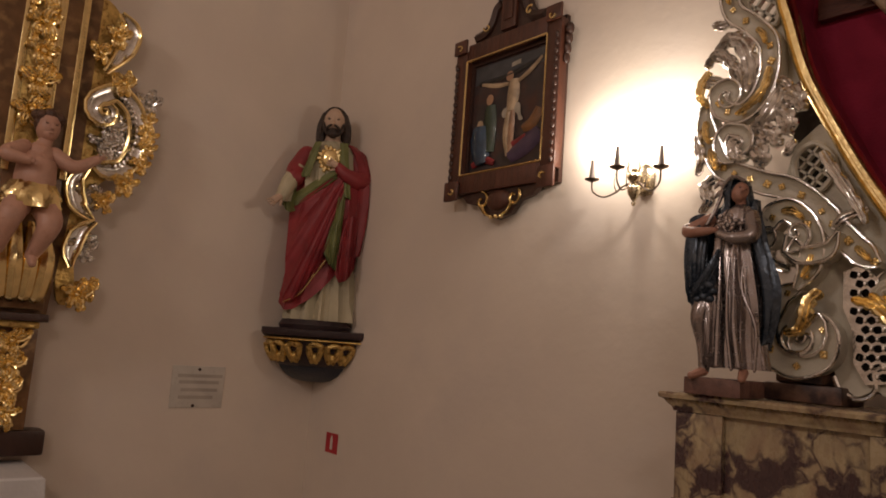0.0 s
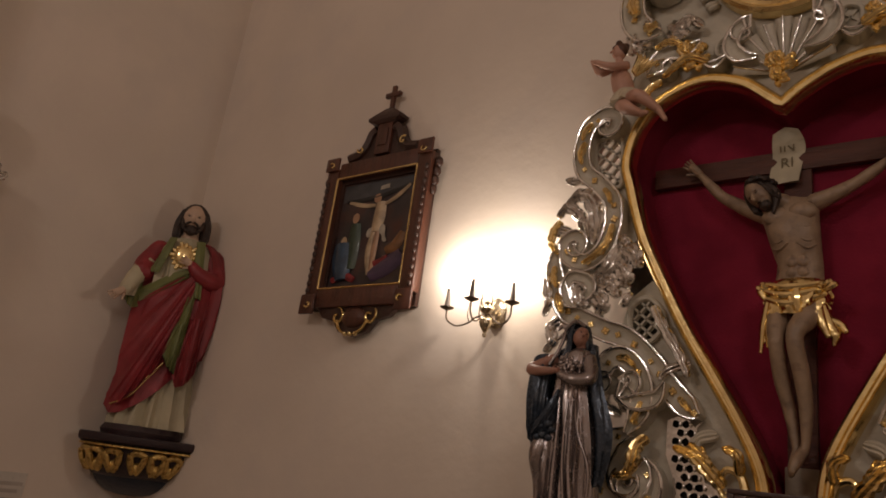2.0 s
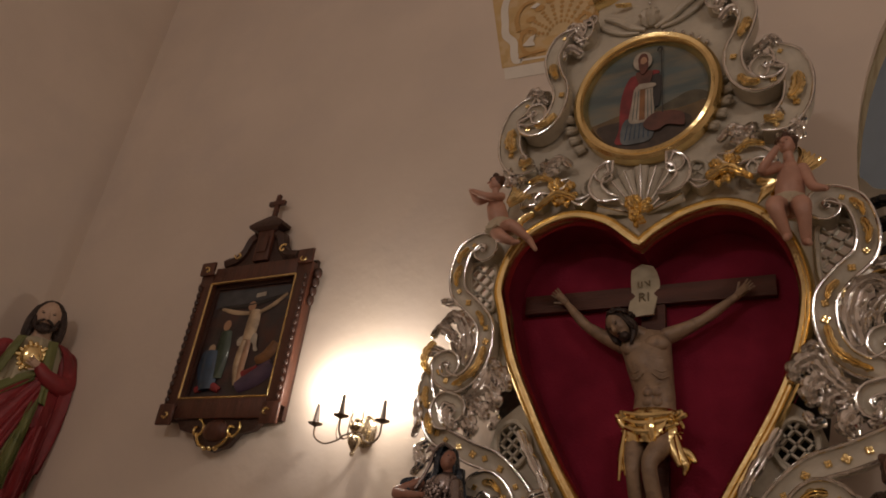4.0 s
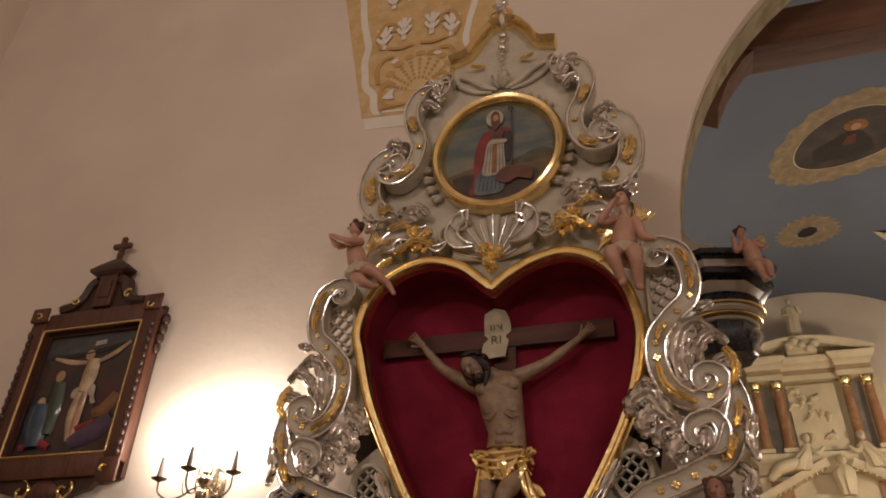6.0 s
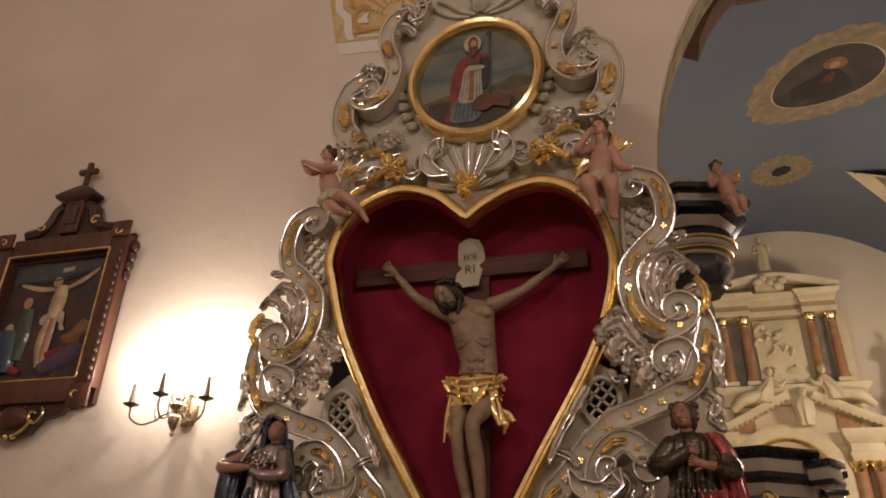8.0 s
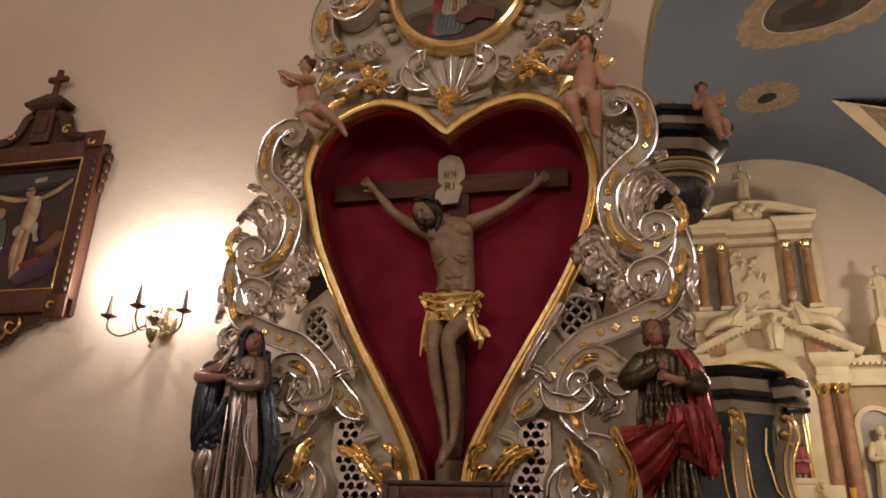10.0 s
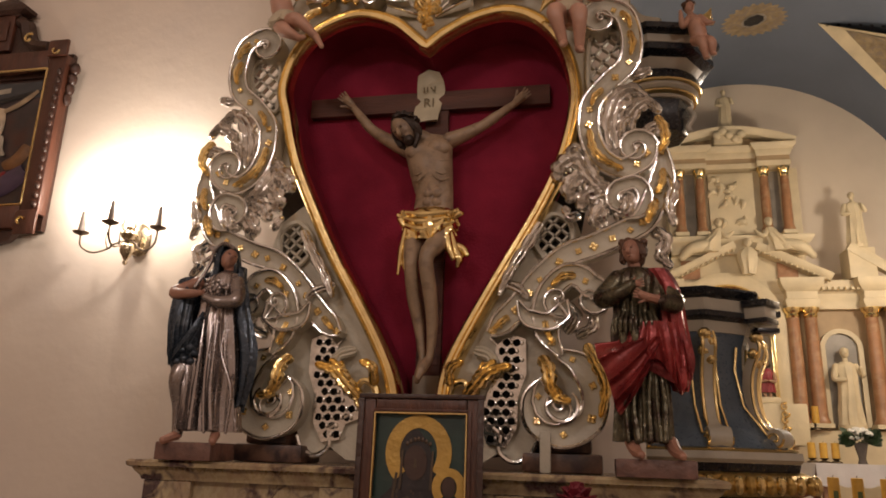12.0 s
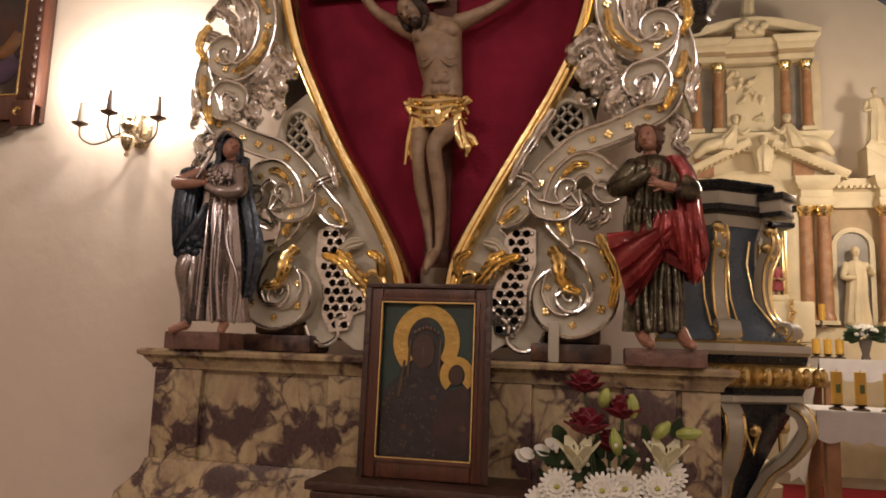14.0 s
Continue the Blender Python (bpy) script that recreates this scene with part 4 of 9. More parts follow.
def fan(bm, start, end, belly, folds, depth, mat=0, n=60, rows=16, thick=0.010, sag=0.0):
    """Cloth drawn from one line of points to another, with folds that run between them and deepen on the way."""
    def even(pts):
        sp = spline(pts, 10)
        return [sp[min(len(sp) - 1, round(i * (len(sp) - 1) / n))].lerp(sp[min(len(sp) - 1, int(i * (len(sp) - 1) / n) + 1)], 0.5) for i in range(n + 1)]
    a, b, rings = even(start), even(end), []
    for j in range(rows + 1):
        v = j / rows
        front, back = [], []
        for i in range(n + 1):
            u = i / n
            p = a[i].lerp(b[i], v)
            ridge = (1 - abs(math.sin(math.pi * folds * u + 0.8 * math.sin(2.3 * v + 5 * u)))) ** 1.2 - 0.3
            p.y -= belly * math.sin(math.pi * (0.1 + 0.8 * v)) * (0.35 + 0.65 * math.sin(math.pi * u)) + depth * ridge * (0.35 + 0.65 * v)
            p.z -= sag * math.sin(math.pi * v) + 0.3 * depth * ridge * v
            front.append(p)
            back.append(p + Vector((0, thick, 0)))
        rings.append(front + back[::-1])
    return loft(bm, rings, mat=mat)


def head(bm, c, r, face=0, hair=1, yaw=0.0, nod=0.0, tilt=0.0, long=0.0, beard=False, cap=1.0):
    """A head with brow, nose, cheeks and hair, looking to -y before the turn; r: half its height."""
    T = Euler((nod, tilt, yaw)).to_matrix()
    c = Vector(c)

    def at(x, y, z):
        return c + T @ Vector((x * r, y * r, z * r))
    ball(bm, at(0, 0, 0), 0.72 * r, 0.80 * r, 1.0 * r, 14, 10, face, T)
    ball(bm, at(0, -0.22, -0.45), 0.50 * r, 0.55 * r, 0.50 * r, 10, 8, face, T)
    limb(bm, [at(0, -0.74, 0.18), at(0, -0.98, -0.16)], [0.08 * r, 0.15 * r], face, 6)
    for x in (-0.27, 0.27):
        ball(bm, at(x, -0.70, 0.13), 0.12 * r, 0.06 * r, 0.045 * r, 8, 5, hair, T)
        ball(bm, at(x, -0.66, 0.26), 0.19 * r, 0.08 * r, 0.06 * r, 8, 5, face, T)
    ball(bm, at(0, -0.76, -0.47), 0.20 * r, 0.10 * r, 0.06 * r, 8, 5, hair if beard else face, T)
    ball(bm, at(0, 0.27 * cap, 0.24), 0.83 * r, 0.80 * r, 0.88 * r, 14, 10, hair, T)
    if long:
        for x in (-0.72, 0.72):
            limb(bm, [at(x * 0.8, 0.0, 0.4), at(x * 1.08, 0.02, -0.3), at(x * 1.15, -0.05, -0.3 - long * 0.6), at(x * 1.1, -0.1, -0.3 - long)], [0.30 * r, 0.33 * r, 0.30 * r, 0.16 * r], hair, 8)
        ball(bm, at(0, 0.45, -0.4), 0.80 * r, 0.45 * r, 0.9 * r, 10, 8, hair, T)
    if beard:
        ball(bm, at(0, -0.48, -0.82), 0.42 * r, 0.36 * r, 0.42 * r, 10, 8, hair, T)
    return bm


def hand(bm, c, d, size, mat=0):
    """A flat hand at c that points along d."""
    c, d = Vector(c), Vector(d).normalized()
    s = d.cross(Vector((0, 1, 0)))
    s = (s if s.length > 0.1 else Vector((1, 0, 0))).normalized()
    limb(bm, [c, c + d * size * 0.5], [size * 0.26, size * 0.30], mat, 8)
    for k in (-1.5, -0.5, 0.5, 1.5):
        limb(bm, [c + d * size * 0.5 + s * k * size * 0.13, c + d * size * (1.05 - 0.06 * abs(k)) + s * k * size * 0.20 + Vector((0, -0.1 * size, 0))], [size * 0.085, size * 0.06], mat, 6)
    return limb(bm, [c + d * size * 0.1 + s * size * 0.2, c + d * size * 0.5 + s * size * 0.55], [size * 0.10, size * 0.07], mat, 6)


def statue(name, bm, mats, label, m=None, category="statue"):
    ob = part(name, bm, mats)
    if m:
        ob.matrix_basis = m
    return tagged(ob, label, category)


SILVER_CLOTH = material("silvered_cloth", (0.35, 0.305, 0.295), 0.24, metal=0.85, vary=0.15, scale=8, bump=0.02, second=(0.34, 0.26, 0.23), mix=(0.58, 0.8))
BLUE_CLOTH = material("dark_blue_lacquer", (0.045, 0.058, 0.078), 0.26, metal=0.45, vary=0.35, scale=14, bump=0.12, second=(0.17, 0.19, 0.215), mix=(0.6, 0.8))
GREEN_CLOTH = material("green_lacquer", (0.105, 0.092, 0.058), 0.28, metal=0.6, vary=0.35, scale=14, bump=0.15, second=(0.045, 0.026, 0.018), mix=(0.45, 0.65))
RED_CLOTH = material("red_lacquer", (0.26, 0.034, 0.034), 0.30, metal=0.35, vary=0.3, scale=10, bump=0.12, second=(0.13, 0.012, 0.014), mix=(0.5, 0.75))
PLINTH = material("plinth_paint", (0.17, 0.085, 0.065), 0.5, vary=0.35, scale=12, bump=0.2, second=(0.07, 0.035, 0.03), mix=(0.5, 0.7))

# mourning woman in silver and dark blue, on the marble ledge
bm = B()
X, Y = -0.600, 4.09
box(bm, -0.716, -0.536, 4.02, 4.17, 1.746, 1.798, 0.006, 4)
robe(bm, [(2.325, X + 0.022, Y, 0.020, 0.020), (2.305, X + 0.012, Y, 0.050, 0.036), (2.26, X + 0.006, Y, 0.064, 0.046), (2.195, X + 0.002, Y, 0.058, 0.046), (2.15, X + 0.004, Y, 0.062, 0.050), (2.02, X + 0.020, Y, 0.066, 0.054), (1.92, X + 0.022, Y, 0.066, 0.056), (1.83, X + 0.030, Y, 0.070, 0.058)], 9, 0.30, 4, 0, n=160, power=1.1, rows=36)
# narrow folds swept from the hip, and the slit skirt over the bare knee
for k in (1, 3, 4, 6):
    x0, x1 = X - 0.030 + 0.015 * k, X - 0.044 + 0.023 * k
    limb(bm, [(x0, Y - 0.054, 2.16), (x0 + 0.006 * math.sin(k * 2.1), Y - 0.062, 2.06), (x1 + 0.010 * math.sin(k * 1.3), Y - 0.064, 1.95), (x1 + 0.010, Y - 0.068, 1.828 + 0.008 * (k % 3))], [0.002, 0.0035 + 0.002 * (k % 2), 0.004 + 0.002 * ((k + 1) % 3), 0.005 + 0.003 * (k % 3)], 0, 7)
fan(bm, [(X - 0.075, Y - 0.04, 2.03), (X - 0.05, Y - 0.05, 2.05), (X - 0.02, Y - 0.055, 2.08)], [(X - 0.085, Y - 0.02, 1.84), (X - 0.055, Y - 0.06, 1.835), (X - 0.02, Y - 0.06, 1.83)], 0.012, 4, 0.016, 0)
limb(bm, [(X - 0.058, Y - 0.02, 2.06), (X - 0.078, Y - 0.055, 1.985), (X - 0.072, Y - 0.035, 1.90), (X - 0.066, Y - 0.04, 1.82)], [0.032, 0.026, 0.022, 0.016], 0, 10)
# mantle behind, down both sides, over the bent arm
robe(bm, [(2.34, X + 0.020, Y + 0.015, 0.048, 0.040), (2.29, X - 0.010, Y + 0.012, 0.082, 0.052), (2.20, X - 0.018, Y + 0.012, 0.106, 0.058), (2.08, X + 0.006, Y + 0.012, 0.112, 0.060), (1.99, X + 0.032, Y + 0.014, 0.086, 0.056), (1.90, X + 0.055, Y + 0.016, 0.045, 0.045)], 11, 0.24, 6, 1, a0=math.radians(-30), a1=math.radians(205), thick=0.010)
fan(bm, [(X - 0.065, Y - 0.01, 2.305), (X - 0.115, Y - 0.02, 2.300), (X - 0.145, Y - 0.02, 2.275)], [(X - 0.080, Y - 0.035, 2.035), (X - 0.110, Y - 0.03, 2.010), (X - 0.142, Y - 0.015, 2.060)], 0.045, 3, 0.014, 1, n=40)
fan(bm, [(X - 0.016, Y - 0.058, 2.185), (X - 0.016, Y - 0.060, 2.155), (X - 0.020, Y - 0.058, 2.12)], [(X - 0.122, Y - 0.045, 2.085), (X - 0.100, Y - 0.060, 2.045), (X - 0.035, Y - 0.066, 2.025)], 0.016, 4, 0.018, 1, n=44, sag=0.010)
for k in range(3):
    limb(bm, [(X - 0.135 + 0.010 * k, Y - 0.035, 2.10 - 0.014 * k), (X - 0.090, Y - 0.062, 2.075 - 0.012 * k), (X - 0.040, Y - 0.074, 2.125 - 0.006 * k), (X - 0.018, Y - 0.062, 2.180)], [0.008, 0.010, 0.009, 0.004], 1, 7)
for dx, dz, r in ((0.004, 0.012, 0.017), (-0.020, 0.004, 0.013), (0.020, -0.006, 0.013), (-0.012, -0.022, 0.015), (0.010, -0.030, 0.014), (-0.032, -0.030, 0.012)):
    ball(bm, (X - 0.045 + dx, Y - 0.070, 2.062 + dz), r, r * 0.7, r * 0.8, 8, 6, 1)
# arms, ruffled bodice, neck, head
limb(bm, [(X - 0.070, Y - 0.02, 2.285), (X - 0.135, Y - 0.035, 2.252), (X - 0.085, Y - 0.066, 2.240), (X - 0.040, Y - 0.072, 2.240)], [0.020, 0.022, 0.016, 0.011], 2, 9)
hand(bm, (X - 0.042, Y - 0.073, 2.240), (1, 0, 0.05), 0.030, 2)
limb(bm, [(X + 0.058, Y - 0.01, 2.285), (X + 0.074, Y - 0.04, 2.225), (X + 0.03, Y - 0.066, 2.214), (X - 0.010, Y - 0.070, 2.228)], [0.024, 0.025, 0.020, 0.013], 0, 10)
for k in range(16):
    a = k * 2.4
    r = 0.006 + 0.0026 * k
    ball(bm, (X + 0.010 + r * math.cos(a), Y - 0.060, 2.262 + 0.6 * r * math.sin(a)), 0.010, 0.007, 0.007, 8, 6, 0, Euler((0, a, 0)).to_matrix())
limb(bm, [(X + 0.020, Y, 2.305), (X + 0.026, Y - 0.006, 2.345)], [0.019, 0.017], 2, 8)
head(bm, (X + 0.024, Y - 0.016, 2.362), 0.034, 2, 1, 0.75, -0.15, 0.30)
# hood of the mantle with a silver border and points
robe(bm, [(2.412, X + 0.008, Y + 0.010, 0.010, 0.012), (2.402, X + 0.008, Y + 0.008, 0.030, 0.034), (2.37, X + 0.006, Y + 0.008, 0.040, 0.042), (2.33, X + 0.004, Y + 0.012, 0.046, 0.042), (2.28, X - 0.008, Y + 0.018, 0.070, 0.045)], 7, 0.14, 8, 1, n=44, a0=math.radians(-35), a1=math.radians(262))
tube(bm, spline([(X + 0.040, Y - 0.020, 2.395), (X + 0.010, Y - 0.030, 2.410), (X - 0.022, Y - 0.026, 2.388), (X - 0.034, Y - 0.024, 2.350), (X - 0.050, Y - 0.036, 2.300), (X - 0.066, Y - 0.048, 2.262)], 6), 0.0065, 7, mat=0)
for dz in (2.40, 2.368):
    limb(bm, [(X - 0.022, Y - 0.01, dz - 0.01), (X - 0.046, Y - 0.012, dz), (X - 0.060, Y - 0.015, dz - 0.014)], [0.012, 0.010, 0.004], 0, 6)
limb(bm, [(X - 0.066, Y - 0.045, 1.816), (X - 0.084, Y - 0.080, 1.802)], [0.015, 0.012], 2, 8)
limb(bm, [(X + 0.060, Y - 0.045, 1.82), (X + 0.072, Y - 0.078, 1.803)], [0.015, 0.012], 2, 8)
statue("woman_statue", bm, [SILVER_CLOTH, BLUE_CLOTH, FLESH_DARK, HAIR, PLINTH], "carved mourning woman in silvered dress and dark blue mantle", category="statue")

# young man in green with a red mantle, on the marble ledge
bm = B()
X, Y = 0.678, 4.09
box(bm, 0.600, 0.800, 4.01, 4.18, 1.746, 1.792, 0.006, 4)
robe(bm, [(2.315, X - 0.008, Y, 0.018, 0.018), (2.303, X - 0.004, Y, 0.046, 0.034), (2.27, X, Y, 0.064, 0.046), (2.18, X - 0.010, Y, 0.054, 0.046), (2.12, X - 0.008, Y, 0.062, 0.052), (1.98, X, Y, 0.060, 0.052), (1.835, X - 0.002, Y, 0.064, 0.058)], 12, 0.34, 14, 0, n=160, power=1.8, rows=40)
for k in range(6):
    x = X - 0.045 + 0.019 * k
    limb(bm, [(x * 0.4 + X * 0.6 + 0.02, Y - 0.050, 2.06), (x, Y - 0.056, 1.95), (x + 0.006 * math.sin(2 * k), Y - 0.064, 1.838)], [0.004, 0.006, 0.007 + 0.003 * (k % 2)], 0, 7)
for k in range(9):
    x = X - 0.068 + 0.0135 * k
    limb(bm, [(x * 0.8 + X * 0.2 - 0.002, Y - 0.050, 2.178), (x, Y - 0.060, 2.15), (x, Y - 0.060, 2.118 + 0.008 * (k % 2))], [0.004, 0.006, 0.004], 0, 7)
# red mantle drawn from the hip to a tip, and over the far shoulder
robe(bm, [(2.135, X + 0.012, Y, 0.060, 0.056), (2.09, X + 0.004, Y, 0.070, 0.062), (2.05, X, Y, 0.066, 0.060)], 8, 0.2, 16, 1, n=80)
fan(bm, [(X + 0.052, Y - 0.050, 2.138), (X + 0.055, Y - 0.056, 2.115), (X + 0.046, Y - 0.052, 2.075)], [(X - 0.125, Y - 0.020, 2.098), (X - 0.118, Y - 0.045, 2.055), (X - 0.095, Y - 0.055, 2.005), (X - 0.082, Y - 0.055, 1.955), (X - 0.062, Y - 0.050, 1.905), (X - 0.020, Y - 0.056, 1.985)], 0.030, 5, 0.026, 1, n=90, rows=20, sag=0.012)
fan(bm, [(X + 0.000, Y - 0.060, 2.150), (X + 0.055, Y - 0.058, 2.150), (X + 0.100, Y - 0.030, 2.150)], [(X - 0.030, Y - 0.070, 2.035), (X + 0.040, Y - 0.066, 2.045), (X + 0.085, Y - 0.055, 1.985), (X + 0.122, Y - 0.030, 2.030)], 0.014, 5, 0.022, 1, n=70, rows=18)
# the long fall at the hip, ending in a hooked fold
fan(bm, [(X + 0.062, Y - 0.045, 2.090), (X + 0.095, Y - 0.035, 2.110), (X + 0.118, Y - 0.010, 2.080)], [(X + 0.078, Y - 0.050, 1.985), (X + 0.098, Y - 0.052, 1.958), (X + 0.128, Y - 0.030, 2.005)], 0.016, 3, 0.020, 1, n=50)
limb(bm, [(X + 0.100, Y - 0.045, 2.02), (X + 0.102, Y - 0.052, 1.985), (X + 0.094, Y - 0.050, 1.962)], [0.014, 0.012, 0.005], 1, 8)
robe(bm, [(2.305, X + 0.050, Y + 0.005, 0.034, 0.038), (2.25, X + 0.074, Y + 0.005, 0.036, 0.044), (2.14, X + 0.090, Y + 0.005, 0.034, 0.046), (2.04, X + 0.100, Y + 0.002, 0.032, 0.044), (1.97, X + 0.100, Y + 0.0, 0.016, 0.03)], 9, 0.36, 18, 1, n=60)
limb(bm, [(X - 0.055, Y, 2.280), (X - 0.098, Y - 0.02, 2.222), (X - 0.062, Y - 0.06, 2.222), (X - 0.022, Y - 0.072, 2.248)], [0.028, 0.029, 0.024, 0.016], 0, 10)
hand(bm, (X - 0.024, Y - 0.074, 2.246), (1, 0, 0.25), 0.034, 2)
limb(bm, [(X + 0.056, Y, 2.27), (X + 0.092, Y - 0.03, 2.206), (X + 0.062, Y - 0.066, 2.200)], [0.027, 0.029, 0.022], 0, 10)
limb(bm, [(X + 0.055, Y - 0.066, 2.205), (X + 0.018, Y - 0.078, 2.212)], [0.014, 0.012], 2, 8)
hand(bm, (X + 0.022, Y - 0.078, 2.212), (-1, 0, 0.35), 0.040, 2)
limb(bm, [(X - 0.006, Y, 2.295), (X - 0.010, Y - 0.008, 2.335)], [0.021, 0.018], 2, 8)
head(bm, (X - 0.014, Y - 0.018, 2.356), 0.037, 2, 3, -0.45, 0.05, -0.18, long=0.4)
for k in range(14):
    a = k * 2.4
    ball(bm, (X - 0.010 + 0.030 * math.cos(a), Y + 0.004 + 0.024 * math.sin(a), 2.378 + 0.012 * math.cos(1.7 * k)), 0.013, 0.012, 0.012, 7, 5, 3)
for x in (X - 0.035, X + 0.065):
    limb(bm, [(x, Y - 0.03, 1.835), (x + 0.008, Y - 0.06, 1.812), (x + 0.020, Y - 0.095, 1.802)], [0.018, 0.016, 0.011], 2, 8)
statue("apostle_statue", bm, [GREEN_CLOTH, RED_CLOTH, FLESH_DARK, BROWN_HAIR, PLINTH], "carved young man in green robe and red mantle")

# the crucified figure in the heart
bm = B()
Y = 4.365
limb(bm, [(0.0, Y, 2.82), (-0.018, Y - 0.014, 2.865), (-0.062, Y - 0.034, 2.880)], [0.036, 0.027, 0.024], 0)
loft(bm, [[(cx + rx * math.cos(a), Y + cy + ry * math.sin(a) * (1 - 0.10 * abs(math.cos(a)) ** 3), z + tip * math.cos(a)) for a in np.linspace(0, math.tau, 29)[:-1]] for z, cx, cy, rx, ry, tip in ((2.885, -0.014, 0.0, 0.022, 0.02, 0.004), (2.868, -0.016, 0, 0.070, 0.034, 0.012), (2.835, -0.010, -0.002, 0.088, 0.044, 0.012), (2.795, -0.002, -0.008, 0.082, 0.054, 0.008), (2.74, 0.006, -0.010, 0.077, 0.055, 0.004), (2.69, 0.013, -0.004, 0.071, 0.046, 0.0), (2.655, 0.019, 0.0, 0.067, 0.038, -0.004), (2.615, 0.018, -0.002, 0.069, 0.041, -0.004), (2.56, 0.014, 0, 0.076, 0.046, 0.0), (2.50, 0.012, 0, 0.070, 0.045, 0.0))])
for x, z in ((-0.042, 2.812), (0.034, 2.822)):
    ball(bm, (x, Y - 0.040, z), 0.044, 0.018, 0.032, 10, 8, 0)
# ribs and the hollow belly
for k in range(4):
    for sd in (-1, 1):
        limb(bm, [(0.008 + sd * 0.014, Y - 0.058, 2.772 - 0.020 * k), (0.008 + sd * 0.042, Y - 0.050, 2.766 - 0.024 * k), (0.008 + sd * 0.066, Y - 0.030, 2.774 - 0.022 * k)], [0.002, 0.0036, 0.002], 0, 6)
for z in (2.690, 2.655, 2.620):
    for x in (0.004, 0.034):
        ball(bm, (x, Y - 0.040, z), 0.020, 0.007, 0.018, 8, 6, 0)
# arms: shoulder, elbow, wrist, with the swell of the muscles
for sh, el, wr, tip in (((-0.090, 2.838), (-0.222, 2.921), (-0.312, 3.030), (-0.372, 3.088)), ((0.066, 2.862), (0.180, 2.914), (0.302, 3.002), (0.370, 3.050))):
    S3, E3, W3 = Vector((sh[0], Y, sh[1])), Vector((el[0], Y + 0.005, el[1])), Vector((wr[0], Y + 0.012, wr[1]))
    limb(bm, [S3, S3.lerp(E3, 0.45) + Vector((0, -0.006, -0.006)), E3, E3.lerp(W3, 0.35) + Vector((0, -0.004, -0.004)), W3], [0.031, 0.025, 0.0185, 0.0185, 0.0115], 0, 12)
    d = Vector((tip[0] - wr[0], -0.02, tip[1] - wr[1]))
    hand(bm, W3 + Vector((0, -0.004, 0)), d, 0.056, 0)
# legs with bent knees, one foot over the other
limb(bm, [(-0.030, Y, 2.545), (-0.040, Y - 0.040, 2.46), (-0.038, Y - 0.066, 2.395), (-0.032, Y - 0.036, 2.29), (-0.014, Y - 0.014, 2.19), (0.002, Y - 0.018, 2.09), (0.004, Y - 0.028, 2.06)], [0.040, 0.033, 0.0235, 0.0235, 0.019, 0.0125, 0.013], 0, 12)
limb(bm, [(0.056, Y, 2.545), (0.044, Y - 0.052, 2.47), (0.018, Y - 0.088, 2.405), (0.030, Y - 0.066, 2.30), (0.037, Y - 0.048, 2.20), (0.034, Y - 0.044, 2.10), (0.024, Y - 0.048, 2.07)], [0.042, 0.036, 0.0255, 0.0245, 0.020, 0.013, 0.014], 0, 12)
for x, y, z in ((-0.038, Y - 0.078, 2.392), (0.018, Y - 0.100, 2.402)):
    ball(bm, (x, y, z), 0.018, 0.013, 0.022, 8, 6, 0)
limb(bm, [(0.026, Y - 0.046, 2.075), (0.014, Y - 0.072, 2.045), (0.006, Y - 0.084, 2.018)], [0.016, 0.017, 0.011], 0)
limb(bm, [(0.004, Y - 0.024, 2.07), (0.000, Y - 0.046, 2.035), (-0.004, Y - 0.056, 2.010)], [0.015, 0.015, 0.010], 0)
head(bm, (-0.090, Y - 0.055, 2.890), 0.052, 0, 1, -0.55, 0.62, -0.45, long=0.7, beard=True, cap=0.85)
for k in range(12):
    a = k * math.tau / 12
    limb(bm, [(-0.086 + 0.045 * math.cos(a), Y - 0.050 + 0.046 * math.sin(a), 2.926 + 0.006 * math.sin(3 * a)), (-0.086 + 0.045 * math.cos(a + 0.65), Y - 0.050 + 0.046 * math.sin(a + 0.65), 2.932 + 0.006 * math.sin(2 * a))], [0.008, 0.008], 1, 6)
limb(bm, [(-0.052, Y - 0.048, 2.90), (-0.036, Y - 0.060, 2.86), (-0.044, Y - 0.062, 2.82)], [0.014, 0.013, 0.006], 1, 7)
# gilded loincloth with a knot and two falls
robe(bm, [(2.598, 0.014, Y - 0.004, 0.072, 0.050), (2.575, 0.014, Y - 0.006, 0.086, 0.062), (2.520, 0.014, Y - 0.012, 0.088, 0.072), (2.478, 0.012, Y - 0.012, 0.078, 0.070)], 11, 0.24, 24, 2, swirl=3.0, n=64)
for k in range(3):
    limb(bm, [(-0.080, Y - 0.055, 2.580 - 0.022 * k), (0.0, Y - 0.082, 2.560 - 0.026 * k), (0.098, Y - 0.050, 2.578 - 0.018 * k)], [0.008, 0.012, 0.008], 2, 7)
limb(bm, [(0.018, Y - 0.068, 2.565), (0.022, Y - 0.078, 2.525), (0.030, Y - 0.076, 2.480)], [0.014, 0.018, 0.008], 2, 8)
